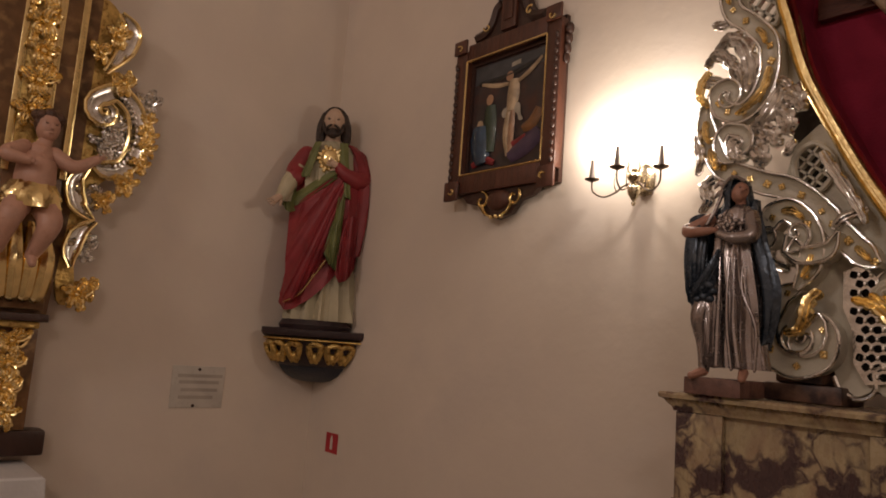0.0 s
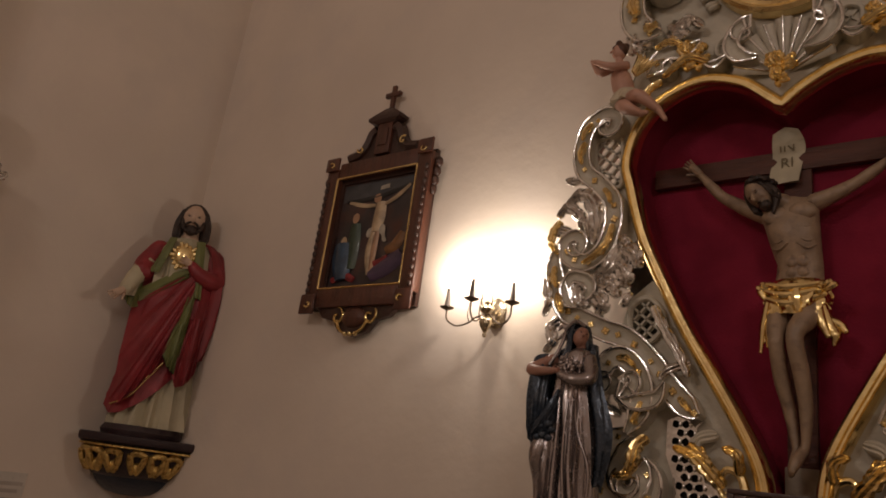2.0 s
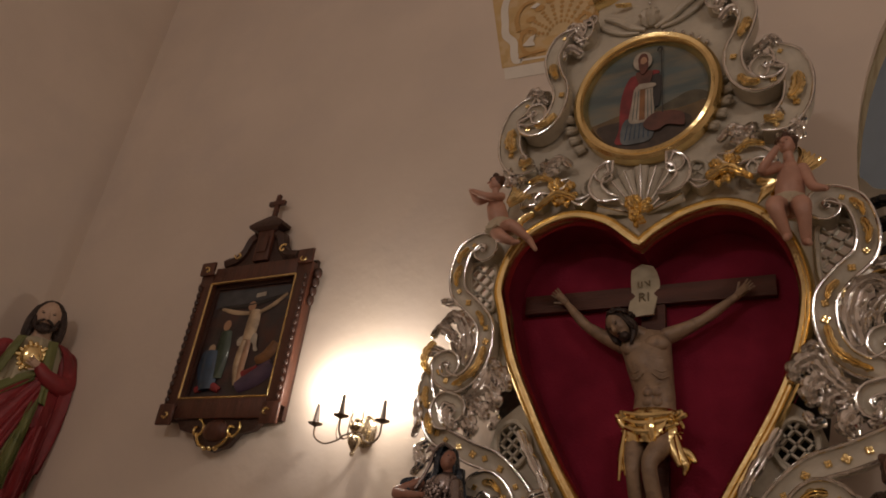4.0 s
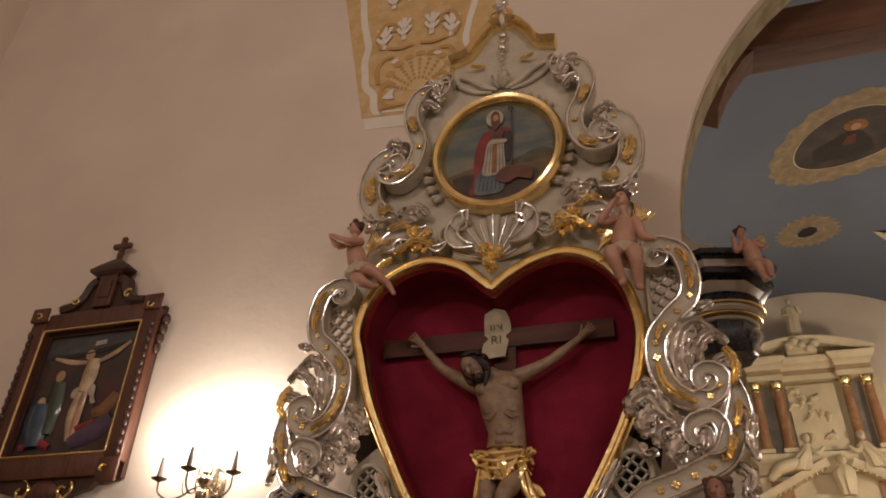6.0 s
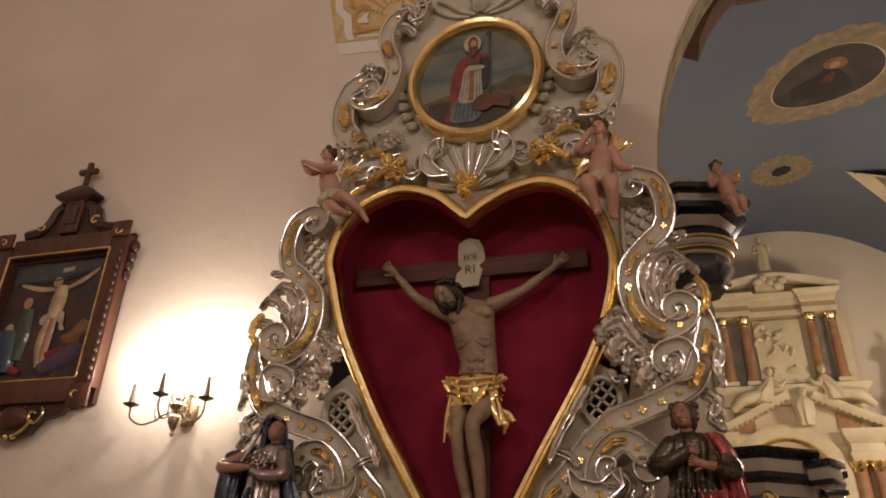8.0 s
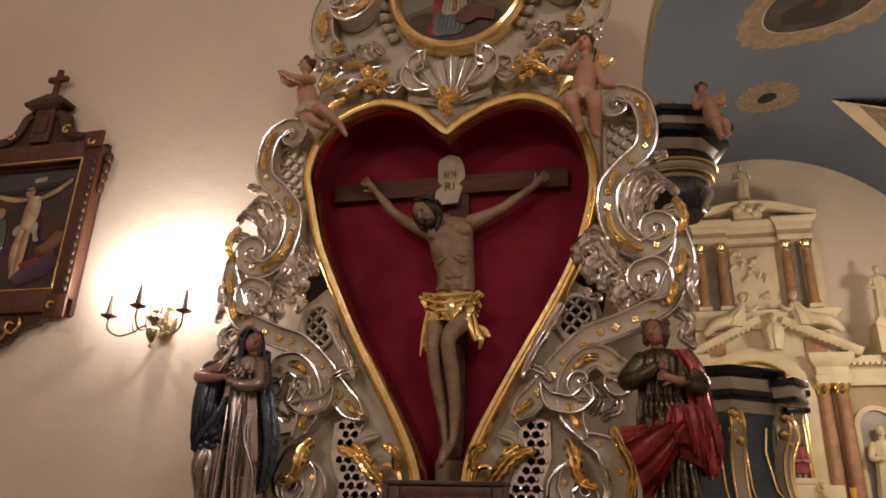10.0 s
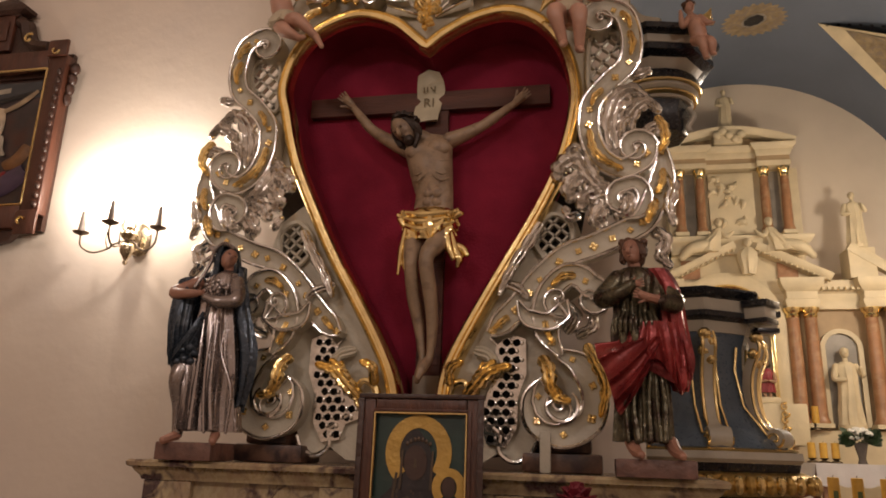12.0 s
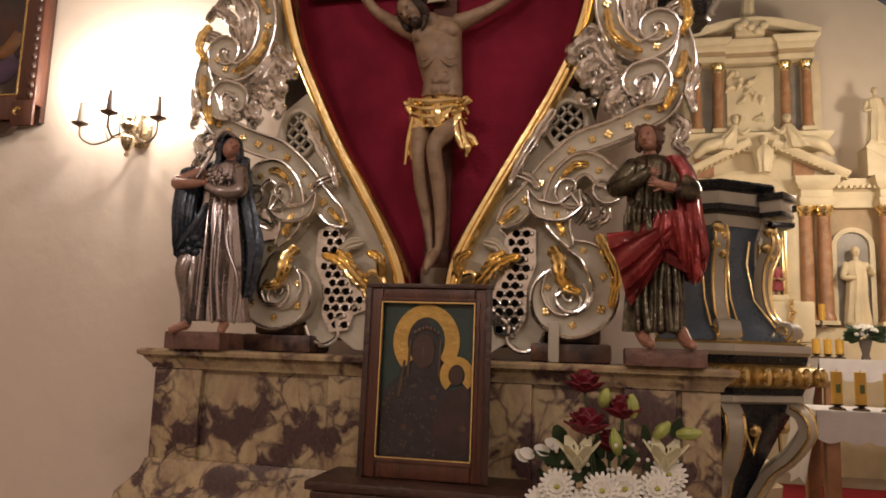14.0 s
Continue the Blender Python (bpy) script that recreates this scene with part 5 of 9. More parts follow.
for p in ([(-0.055, Y - 0.04, 2.550), (-0.085, Y - 0.05, 2.560), (-0.070, Y - 0.06, 2.530)], [(0.085, Y - 0.03, 2.505), (0.105, Y - 0.035, 2.445), (0.12, Y - 0.04, 2.415), (0.115, Y - 0.04, 2.390)], [(0.098, Y - 0.03, 2.465), (0.13, Y - 0.03, 2.450), (0.145, Y - 0.035, 2.430)], [(0.07, Y - 0.04, 2.515), (0.085, Y - 0.05, 2.455), (0.10, Y - 0.05, 2.415)]):
    limb(bm, p, [0.018, 0.016, 0.010] if len(p) == 3 else [0.016, 0.019, 0.018, 0.008], 2, 9)
for k in range(4):
    limb(bm, [(-0.048 - 0.006 * k, Y - 0.035 - 0.006 * k, 2.525), (-0.060 - 0.007 * k, Y - 0.04 - 0.006 * (k % 2), 2.445), (-0.056 - 0.011 * k, Y - 0.04, 2.367 + 0.016 * (k % 3))], [0.008, 0.011, 0.006], 2, 7)
for s in (-1, 1):
    for k in range(5):
        a = 0.5 + 0.75 * k
        limb(bm, [(0.018 + s * 0.070, Y - 0.045, 2.555), (0.018 + s * (0.085 + 0.024 * math.cos(a)), Y - 0.062, 2.556 + 0.020 * math.sin(a)), (0.018 + s * (0.095 + 0.030 * math.cos(a + 0.5)), Y - 0.045, 2.552 + 0.030 * math.sin(a + 0.4))], [0.010, 0.011, 0.005], 2, 7)
statue("crucified_statue", bm, [FLESH_GREY, HAIR, GOLD], "pale carved crucified figure with gilded loincloth", category="statue")

crucifix = thing("cross", "dark brown wooden cross with a cream title scroll", "cross", (0, 4.42, 3.04))
part("crossbeam", box(B(), -0.487, 0.420, -0.018, 0.014, -0.036, 0.040, 0.003), CROSS_WOOD, crucifix)
part("upright", box(B(), -0.035, 0.050, -0.014, 0.012, -1.18, -0.037, 0.003), CROSS_WOOD, crucifix)
TITLE = material("title_scroll", (0.52, 0.46, 0.33), 0.6, vary=0.15, scale=14, bump=0.2)
rows = []
for k in range(15):
    t = k / 14
    z, w = 0.100 - 0.190 * t, 0.036 + 0.017 * math.sin(math.pi * (0.12 + 0.80 * t)) ** 1.5 + 0.003 * math.sin(9 * t)
    cx, bow = -0.022 + 0.006 * math.sin(6 * t), -0.030 - 0.014 * math.cos(math.pi * 2 * t)
    rows.append([(cx + w * u, bow - 0.004 * (1 - u * u), z + (0.016 * (1 - abs(u)) if k == 0 else 0.0) + 0.004 * u) for u in (-1, -0.5, 0, 0.5, 1)] + [(cx + w * u, bow + 0.006, z + (0.016 * (1 - abs(u)) if k == 0 else 0.0)) for u in (1, 0.5, 0, -0.5, -1)])
scroll = part("title_scroll", loft(B(), rows), TITLE, crucifix, "curled cream title scroll")
part("foot_block", box(B(), -0.040, 0.056, -0.030, -0.0145, -1.18, -1.005, 0.004), material("pale_wood", (0.30, 0.24, 0.17), 0.6, vary=0.25, scale=9, bump=0.1), crucifix, "bare pale wood")
INK = material("letter_paint", (0.16, 0.12, 0.06), 0.6)


def words(text, size, m, mat, parent, name="letters"):
    """Flat letters as a mesh, facing -y before the pose m."""
    cu = bpy.data.curves.new(name, "FONT")
    cu.body, cu.size, cu.extrude, cu.align_x, cu.align_y = text, size, 0.0006, "CENTER", "CENTER"
    tmp = bpy.data.objects.new(name, cu)
    scene.collection.objects.link(tmp)
    me = bpy.data.meshes.new_from_object(tmp.evaluated_get(bpy.context.evaluated_depsgraph_get()))
    bpy.data.objects.remove(tmp)
    bpy.data.curves.remove(cu)
    me.materials.clear()
    me.materials.append(mat)
    ob = new(name, me)
    ob.parent, ob.matrix_basis = parent, m
    return ob


words("IN", 0.052, pose(-0.020, -0.0330, 0.046, 90, 0, 0), INK, crucifix)
words("RI", 0.052, pose(-0.022, -0.0265, -0.010, 90, 0, 0), INK, crucifix)


# cherubs
CLOTH_CREAM = material("cream_cloth", (0.50, 0.42, 0.30), 0.5, vary=0.15, scale=12)


def cherub(name, label, hd, chest, hip, arms, legs, wings, cloth=True, k=1.0, yaw=0.0, nod=0.0):
    """A small winged child: chubby body from joints; arms, legs: (joint, joint, end)."""
    bm = B()
    head(bm, hd, 0.040 * k, 0, 1, yaw, nod, 0, cap=0.8)
    for a in np.linspace(0, math.tau, 9)[:-1]:
        ball(bm, Vector(hd) + Vector((0.026 * k * math.cos(a), 0.012 * k + 0.02 * k * math.sin(a), 0.030 * k + 0.008 * math.sin(3 * a))), 0.017 * k, seg=8, rings=5, mat=1)
    c, h, hv = Vector(chest), Vector(hip), Vector(hd)
    limb(bm, [hv - Vector((0, 0, 0.03 * k)), c + (hv - c) * 0.3], [0.017 * k, 0.022 * k], 0)
    limb(bm, [c + (hv - c) * 0.22, c, c * 0.5 + h * 0.5 + Vector((0, -0.008 * k, 0)), h], [0.034 * k, 0.046 * k, 0.050 * k, 0.046 * k], 0, 14)
    for s0, e, w in arms:
        limb(bm, [s0, e, w], [0.022 * k, 0.019 * k, 0.012 * k], 0)
        d = (Vector(w) - Vector(e)).normalized()
        hand(bm, w, d, 0.022 * k, 0)
    for s0, kn, an, toe in legs:
        limb(bm, [s0, kn, an], [0.036 * k, 0.030 * k, 0.016 * k], 0, 12)
        limb(bm, [an, toe], [0.015 * k, 0.010 * k], 0)
    for base, tip in wings:
        b0, t0 = Vector(base), Vector(tip)
        d = t0 - b0
        sd = Vector((-d.z, 0, d.x)).normalized()
        for j in range(6):
            f = j / 5
            limb(bm, [b0 + sd * 0.006 * k * j, b0 + d * (0.55 - 0.1 * f) + sd * 0.014 * k * j, b0 + d * (1 - 0.45 * f) + sd * 0.020 * k * j], [0.009 * k, 0.012 * k, 0.005 * k], 2, 7)
    if cloth:
        robe(bm, [(h.z + 0.034 * k, h.x, h.y, 0.054 * k, 0.052 * k), (h.z, h.x, h.y - 0.006 * k, 0.066 * k, 0.066 * k), (h.z - 0.034 * k, h.x, h.y - 0.016 * k, 0.064 * k, 0.066 * k)], 9, 0.25, 3, 3, swirl=2, n=40, rows=12)
    return statue(name, bm, [FLESH, BROWN_HAIR, GOLD, CLOTH_CREAM], label)


YC = 4.13
cherub("cherub_statue", "pink carved cherub with gilt wing above the heart", (-0.530, YC - 0.01, 3.447), (-0.524, YC, 3.345), (-0.492, YC, 3.245),
       [((-0.553, YC - 0.02, 3.378), (-0.580, YC - 0.05, 3.350), (-0.604, YC - 0.06, 3.385)), ((-0.497, YC - 0.02, 3.375), (-0.530, YC - 0.07, 3.352), (-0.590, YC - 0.08, 3.380))],
       [((-0.485, YC - 0.01, 3.228), (-0.424, YC - 0.06, 3.212), (-0.362, YC - 0.03, 3.160), (-0.328, YC - 0.05, 3.105)), ((-0.505, YC - 0.01, 3.225), (-0.462, YC - 0.06, 3.172), (-0.420, YC - 0.04, 3.152), (-0.392, YC - 0.06, 3.140))],
       [((-0.478, YC + 0.03, 3.360), (-0.405, YC + 0.04, 3.405))], True, 0.80, -0.9)
cherub("cherub_statue", "pink carved cherub seated on the heart in pale loincloth", (0.508, YC - 0.01, 3.400), (0.508, YC, 3.290), (0.495, YC, 3.175),
       [((0.472, YC - 0.02, 3.315), (0.430, YC - 0.05, 3.292), (0.478, YC - 0.07, 3.352)), ((0.545, YC - 0.01, 3.302), (0.566, YC - 0.03, 3.222), (0.596, YC - 0.05, 3.194))],
       [((0.475, YC - 0.02, 3.162), (0.458, YC - 0.110, 3.118), (0.482, YC - 0.075, 3.030), (0.478, YC - 0.105, 3.006)), ((0.520, YC - 0.02, 3.160), (0.532, YC - 0.110, 3.105), (0.530, YC - 0.075, 3.005), (0.538, YC - 0.105, 2.982))],
       [((0.545, YC + 0.03, 3.315), (0.612, YC + 0.03, 3.350)), ((0.465, YC + 0.04, 3.30), (0.425, YC + 0.05, 3.32))], True, 0.88, -0.35)

# ---- things on the walls ----
BRASS = material("brass", (0.58, 0.50, 0.36), 0.25, metal=1.0, vary=0.2, scale=30, bump=0.05)
BRASS_DARK = material("aged_brass", (0.16, 0.12, 0.09), 0.4, metal=0.7, vary=0.2, scale=30, bump=0.05)
CANDLE_TUBE = material("candle_tube", (0.20, 0.16, 0.14), 0.5, vary=0.1)
BULB = glow("bulb_glow", (1.0, 0.86, 0.66), 6.0)

# wall sconce with candle bulbs
SC = Vector((-1.285, WY, 2.55))
sconce = thing("wall_sconce", "brass wall sconce with curved arms and lit candle bulbs", "wall lamp", SC)
part("wall_plate", lathe(B(), [(0.0, -0.04), (0.035, -0.03), (0.048, 0.0), (0.050, 0.05), (0.040, 0.08), (0.016, 0.10), (0, 0.105)], 18, (0, -0.006, 0.02), squash=0.3), BRASS, sconce)
part("stem", lathe(B(), [(0.0, -0.076), (0.008, -0.072), (0.010, -0.062), (0.006, -0.054), (0.014, -0.044), (0.027, -0.020), (0.029, 0.0), (0.022, 0.012), (0.010, 0.018), (0.012, 0.026), (0.028, 0.038), (0.034, 0.052), (0.030, 0.064), (0.012, 0.072), (0.015, 0.082), (0.0, 0.094)], 18, (0, -0.085, 0)), BRASS, sconce)
part("bracket", tube(B(), [(0, -0.005, 0.0), (0, -0.08, 0.0)], 0.010, 8), BRASS, sconce)
for dx in (-0.03, 0.03):
    part("leaf_tip", tube(B(), spline([(dx * 0.5, -0.085, 0.05), (dx, -0.09, 0.085), (dx * 0.9, -0.09, 0.11), (dx * 1.4, -0.09, 0.13)], 6), lambda t: 0.006 - 0.005 * t, 7), BRASS, sconce)
for dx, dy, dz in ((-0.205, -0.11, 0.052), (0.012, -0.225, 0.052), (0.150, -0.12, 0.058)):
    e = Vector((dx, dy, dz))
    arm = part("arm", tube(B(), spline([(dx * 0.06, -0.085 + (dy + 0.085) * 0.06, 0.030), (dx * 0.30, -0.085 + (dy + 0.085) * 0.30, 0.010), (dx * 0.40, -0.085 + (dy + 0.085) * 0.42, -0.008), (dx * 0.70, -0.085 + (dy + 0.085) * 0.72, -0.024), (dx * 0.96, -0.085 + (dy + 0.085) * 0.97, 0.004), (dx, dy, dz)], 7), 0.0042, 8), BRASS_DARK, sconce)
    part("arm_curl", tube(B(), spline([(dx * 0.40, -0.085 + (dy + 0.085) * 0.42, -0.008), (dx * 0.46, -0.085 + (dy + 0.085) * 0.46, 0.03), (dx * 0.44, -0.085 + (dy + 0.085) * 0.44, 0.085)], 6), lambda t: 0.004 - 0.003 * t, 6), BRASS_DARK, arm)
    part("drip_cup", lathe(B(), [(0.003, -0.006), (0.010, -0.002), (0.030, 0.006), (0.033, 0.011), (0.014, 0.012), (0.012, 0.018)], 16, e), BRASS_DARK, arm)
    part("candle", lathe(B(), [(0.014, 0.012), (0.012, 0.03), (0.008, 0.090), (0.006, 0.098)], 12, e), CANDLE_TUBE, arm)
    b = part("bulb", lathe(B(), [(0.004, 0.098), (0.009, 0.108), (0.010, 0.118), (0.006, 0.132), (0.0006, 0.148)], 12, e), BULB, arm)
    b.visible_shadow = False
    lamp("sconce_light", SC + e + Vector((0, 0.02, 0.170)), 4.3, (1.0, 0.87, 0.74), 0.02)
    up = lamp("sconce_light", SC + e + Vector((0, 0.02, 0.150)), 5.8, (1.0, 0.87, 0.74), 0.02, "SPOT")
    up.data.spot_size, up.data.spot_blend = math.pi, 1.0
    up.rotation_euler = Vector((0, 0.8, 1.0)).to_track_quat("-Z", "Y").to_euler()

# framed crucifixion picture
pic = thing("framed_painting", "walnut baroque frame with a dark crucifixion painting and cross", "painting", (-2.125, WY, 3.07))


def pp(name, bm, mats, label="", smooth=True, parent=None):
    return part(name, bm, mats, parent or pic, label, smooth)


def rect(x0, x1, z0, z1):
    return [(x0, z0), (x1, z0), (x1, z1), (x0, z1)]


pp("back_board", box(B(), -0.37, 0.37, -0.03, -0.003, -0.42, 0.43), WALNUT_DARK)
for nm, x0, x1, z0, z1 in (("stile", -0.385, -0.292, -0.36, 0.40), ("stile", 0.292, 0.385, -0.36, 0.40)):
    pp(nm, box(B(), x0, x1, -0.085, -0.031, z0, z1, 0.010), WALNUT)
for nm, x0, x1, z0, z1 in (("rail", -0.2915, 0.2915, 0.335, 0.43), ("rail", -0.2915, 0.2915, -0.42, -0.315)):
    pp(nm, box(B(), x0, x1, -0.083, -0.031, z0, z1, 0.010), WALNUT)
for sx in (-1, 1):
    pp("corner_block", box(B(), sx * 0.342 - 0.050, sx * 0.342 + 0.052, -0.102, -0.0855, 0.385, 0.465, 0.008), WALNUT)
    pp("corner_block", box(B(), sx * 0.342 - 0.052, sx * 0.342 + 0.056, -0.102, -0.0855, -0.455, -0.345, 0.010), WALNUT)
    pp("gilt_scroll", tube(B(), [(sx * (0.335 + x), -0.106, 0.41 + z) for x, z in coil((0, 0), (0.024, 0.010), 0.8, sx)], 0.005, 6), GOLD)
    pp("gilt_scroll", tube(B(), [(sx * (0.325 + x), -0.106, -0.40 + z) for x, z in coil((0, 0), (0.026, 0.0), 0.8, -sx)], 0.006, 6), GOLD)
    for k in range(16):
        pp("bead", ball(B(), (sx * 0.365, -0.088, -0.32 + 0.042 * k), 0.012, 0.012, 0.017, 8, 6), WALNUT_DARK)
    for k in range(4):
        pp("carved_drop", ball(B(), (sx * (0.405 - 0.004 * k), -0.045, 0.34 - 0.05 * k), 0.024 - 0.003 * k, 0.022, 0.032, 9, 6), WALNUT_DARK)
    # swan-neck pediment
    sc = spline([(sx * 0.255, -0.05, 0.462), (sx * 0.175, -0.05, 0.478), (sx * 0.130, -0.05, 0.525), (sx * 0.105, -0.05, 0.590), (sx * 0.070, -0.05, 0.615)], 6)
    pp("pediment_scroll", sweep(B(), sc, [(-0.03, -0.02), (-0.03, 0.015), (-0.01, 0.03), (0.02, 0.02), (0.03, -0.02)]), WALNUT_DARK)
    pp("pediment_infill", plate(B(), [(sx * x, z) for x, z in ((0.25, 0.44), (0.05, 0.44), (0.05, 0.60), (0.085, 0.575), (0.115, 0.52), (0.165, 0.485))], -0.035, -0.055), WALNUT_DARK)
    pp("gilt_scroll", tube(B(), [(sx * (0.155 + x), -0.078, 0.500 + z) for x, z in coil((0, 0), (0.026, 0.016), 0.9, -sx)], 0.006, 6), GOLD)
    pp("cornice_scroll", tube(B(), [(sx * (0.055 + x), -0.07, 0.665 + z) for x, z in coil((0, 0), (0.03, -0.01), 1.3, sx)], 0.008, 6), WALNUT_DARK)
pp("pediment_block", box(B(), -0.055, 0.055, -0.075, -0.035, 0.45, 0.64, 0.008), WALNUT)
pp("gilt_panel", box(B(), -0.034, 0.034, -0.082, -0.076, 0.50, 0.60, 0.003), WALNUT)
pp("pediment_cap", loft(B(), [[(-w, -0.09 + 0.3 * (0.10 - w), z), (w, -0.09 + 0.3 * (0.10 - w), z), (w, -0.02, z), (-w, -0.02, z)] for w, z in ((0.06, 0.64), (0.115, 0.655), (0.12, 0.672), (0.08, 0.70), (0.045, 0.72), (0.02, 0.735))]), WALNUT_DARK)
pp("cross_upright", box(B(), -0.013, 0.013, -0.055, -0.035, 0.72, 0.885, 0.003), WALNUT)
pp("cross_arm", box(B(), -0.055, 0.055, -0.058, -0.034, 0.815, 0.842, 0.003), WALNUT)
# apron with an oval cartouche
pp("apron", plate(B(), [(-0.30, -0.40), (0.30, -0.40), (0.24, -0.47), (0.15, -0.49), (0.10, -0.55), (0.0, -0.575), (-0.10, -0.55), (-0.15, -0.49), (-0.24, -0.47)], -0.03, -0.06), WALNUT_DARK)
pp("cartouche", ball(B(), (0, -0.06, -0.475), 0.085, 0.022, 0.055, 16, 8), WALNUT)
for sx in (-1, 1):
    pp("gilt_scroll", tube(B(), [(sx * (0.115 + x), -0.07, -0.47 + z) for x, z in coil((0, 0), (0.02, 0.05), 1.1, sx)], 0.007, 6), GOLD)
    pp("gilt_scroll", tube(B(), spline([(sx * 0.11, -0.07, -0.49), (sx * 0.085, -0.075, -0.535), (sx * 0.04, -0.075, -0.56)], 6), 0.008, 6), GOLD)
for k in (-1, 0, 1):
    pp("gilt_bead", ball(B(), (0.036 * k, -0.07, -0.562), 0.014, 0.014, 0.012, 8, 6), GOLD)
fr = [(-0.294, -0.082, -0.314), (0.294, -0.082, -0.314), (0.294, -0.082, 0.334), (-0.294, -0.082, 0.334)]
for a, b in zip(fr, fr[1:] + fr[:1]):
    pp("gilt_fillet", tube(B(), [a, b], 0.006, 6), GOLD)
pp("slip", plate(B(), rect(-0.2915, 0.2915, -0.314, 0.334), -0.034, -0.046, [rect(-0.272, 0.272, -0.292, 0.312)]), WALNUT_DARK)
CANVAS = material("dark_canvas", (0.040, 0.030, 0.032), 0.4, vary=0.5, scale=5, bump=0.08, second=(0.075, 0.030, 0.022), mix=(0.45, 0.7), coat=0.3)
flat_part(pic, "canvas", rect(-0.285, 0.285, -0.292, 0.32), -0.031, CANVAS)


def brush(name, pts, w, y, mat):
    """A tapered painted stroke."""
    sp = [(p.x, p.z) for p in spline(flat3(pts, 0), 6)]
    n, l, r = len(sp), [], []
    for i, p in enumerate(sp):
        a, b = Vector(sp[max(0, i - 1)]), Vector(sp[min(n - 1, i + 1)])
        t = (b - a).normalized()
        ww = w * (0.55 + 0.45 * math.sin(math.pi * (0.15 + 0.75 * i / (n - 1))))
        l.append((p[0] - t.y * ww, p[1] + t.x * ww))
        r.append((p[0] + t.y * ww, p[1] - t.x * ww))
    rings = []
    for a, b in zip(l, r):
        rings.append([(a[0] + (b[0] - a[0]) * u, y - 0.38 * w * math.sin(math.pi * u) ** 0.8 - 0.0006, a[1] + (b[1] - a[1]) * u) for u in (0, 0.15, 0.35, 0.5, 0.65, 0.85, 1)] + [(b[0], y, b[1]), (a[0], y, a[1])])
    return part(name, loft(B(), rings), mat, pic)


flat_part(pic, "painted_sky", [(-0.22, 0.30), (0.22, 0.30), (0.22, 0.22), (-0.22, 0.20)], -0.033, paint_mat("painted_grey", (0.06, 0.062, 0.068)))
brush("painted_beam", [(-0.19, 0.20), (0.0, 0.205), (0.20, 0.25)], 0.014, -0.0342, P_DARK)
flat_part(pic, "painted_title", [(0.01, 0.245), (0.065, 0.25), (0.065, 0.275), (0.012, 0.268)], -0.0355, P_WHITE)
brush("painted_torso", [(0.03, 0.17), (0.03, 0.08), (0.02, 0.0)], 0.037, -0.0356, P_PALE)
brush("painted_arm", [(0.0, 0.155), (-0.08, 0.165), (-0.17, 0.195)], 0.013, -0.037, P_PALE)
brush("painted_arm", [(0.055, 0.155), (0.12, 0.19), (0.19, 0.25)], 0.013, -0.037, P_PALE)
brush("painted_leg", [(0.01, 0.0), (0.0, -0.12), (0.02, -0.24)], 0.021, -0.037, P_PALE)
brush("painted_leg", [(0.035, 0.0), (0.03, -0.12), (0.03, -0.23)], 0.019, -0.0384, P_FLESH)
flat_part(pic, "painted_cloth", [(-0.02, 0.02), (0.07, 0.035), (0.085, -0.03), (0.10, -0.06), (0.075, -0.06), (0.055, -0.015), (-0.02, -0.03)], -0.040, P_WHITE)
flat_part(pic, "painted_head", disc_pts(0.005, 0.195, 0.022, 0.028, 16), -0.0385, P_FLESH)
brush("painted_man", [(-0.11, 0.06), (-0.105, -0.06), (-0.10, -0.20)], 0.040, -0.0343, P_GREEN)
flat_part(pic, "painted_head", disc_pts(-0.115, 0.095, 0.022, 0.030, 16), -0.0358, P_FLESH)
brush("painted_sleeve", [(-0.10, 0.05), (-0.085, -0.02), (-0.12, -0.06)], 0.011, -0.0372, P_OCHRE)
brush("painted_woman", [(-0.165, -0.05), (-0.16, -0.14), (-0.14, -0.26)], 0.062, -0.0386, P_BLUE)
flat_part(pic, "painted_head", disc_pts(-0.165, -0.04, 0.020, 0.030, 16), -0.040, P_PALE)
brush("painted_skirt", [(-0.20, -0.26), (-0.13, -0.235), (-0.06, -0.265)], 0.022, -0.0415, P_RED)
brush("painted_kneeler", [(0.19, -0.02), (0.15, -0.09), (0.10, -0.11)], 0.032, -0.0344, P_OCHRE)
brush("painted_kneeler", [(0.20, -0.14), (0.12, -0.20), (0.03, -0.25)], 0.050, -0.0346, P_VIOLET)
brush("painted_kneeler", [(0.12, -0.15), (0.06, -0.18), (0.03, -0.17)], 0.020, -0.0362, P_RED)

for o in pic.children:
    if o.name.startswith("painted"):
        o.scale.x = 1.20
# fire equipment sign and text plaque
RED_SIGN = material("red_sign", (0.42, 0.012, 0.025), 0.4, vary=0.06)
WHITE_SIGN = material("white_sign", (0.62, 0.55, 0.50), 0.5, vary=0.05)
sign = thing("wall_sign", "small red fire equipment sign with white bar", "sign", (-3.57, WY, 1.162))
part("sign_plate", box(B(), -0.068, 0.068, -0.004, -0.0005, -0.062, 0.062), RED_SIGN, sign)
part("sign_symbol", box(B(), -0.014, 0.014, -0.0062, -0.0042, -0.040, 0.030, 0.001), WHITE_SIGN, sign)
part("sign_symbol", box(B(), -0.007, 0.008, -0.0062, -0.0042, 0.031, 0.046, 0.001), WHITE_SIGN, sign)
PLAQUE = material("plaque_glass", (0.57, 0.52, 0.46), 0.3, vary=0.08, scale=10, bump=0.03)
PLAQUE_INK = material("plaque_ink", (0.40, 0.35, 0.30), 0.5, vary=0.15)
plaque = thing("wall_plaque", "pale translucent text plaque held by two dark screws", "plaque", (WX, 3.815, 1.475))
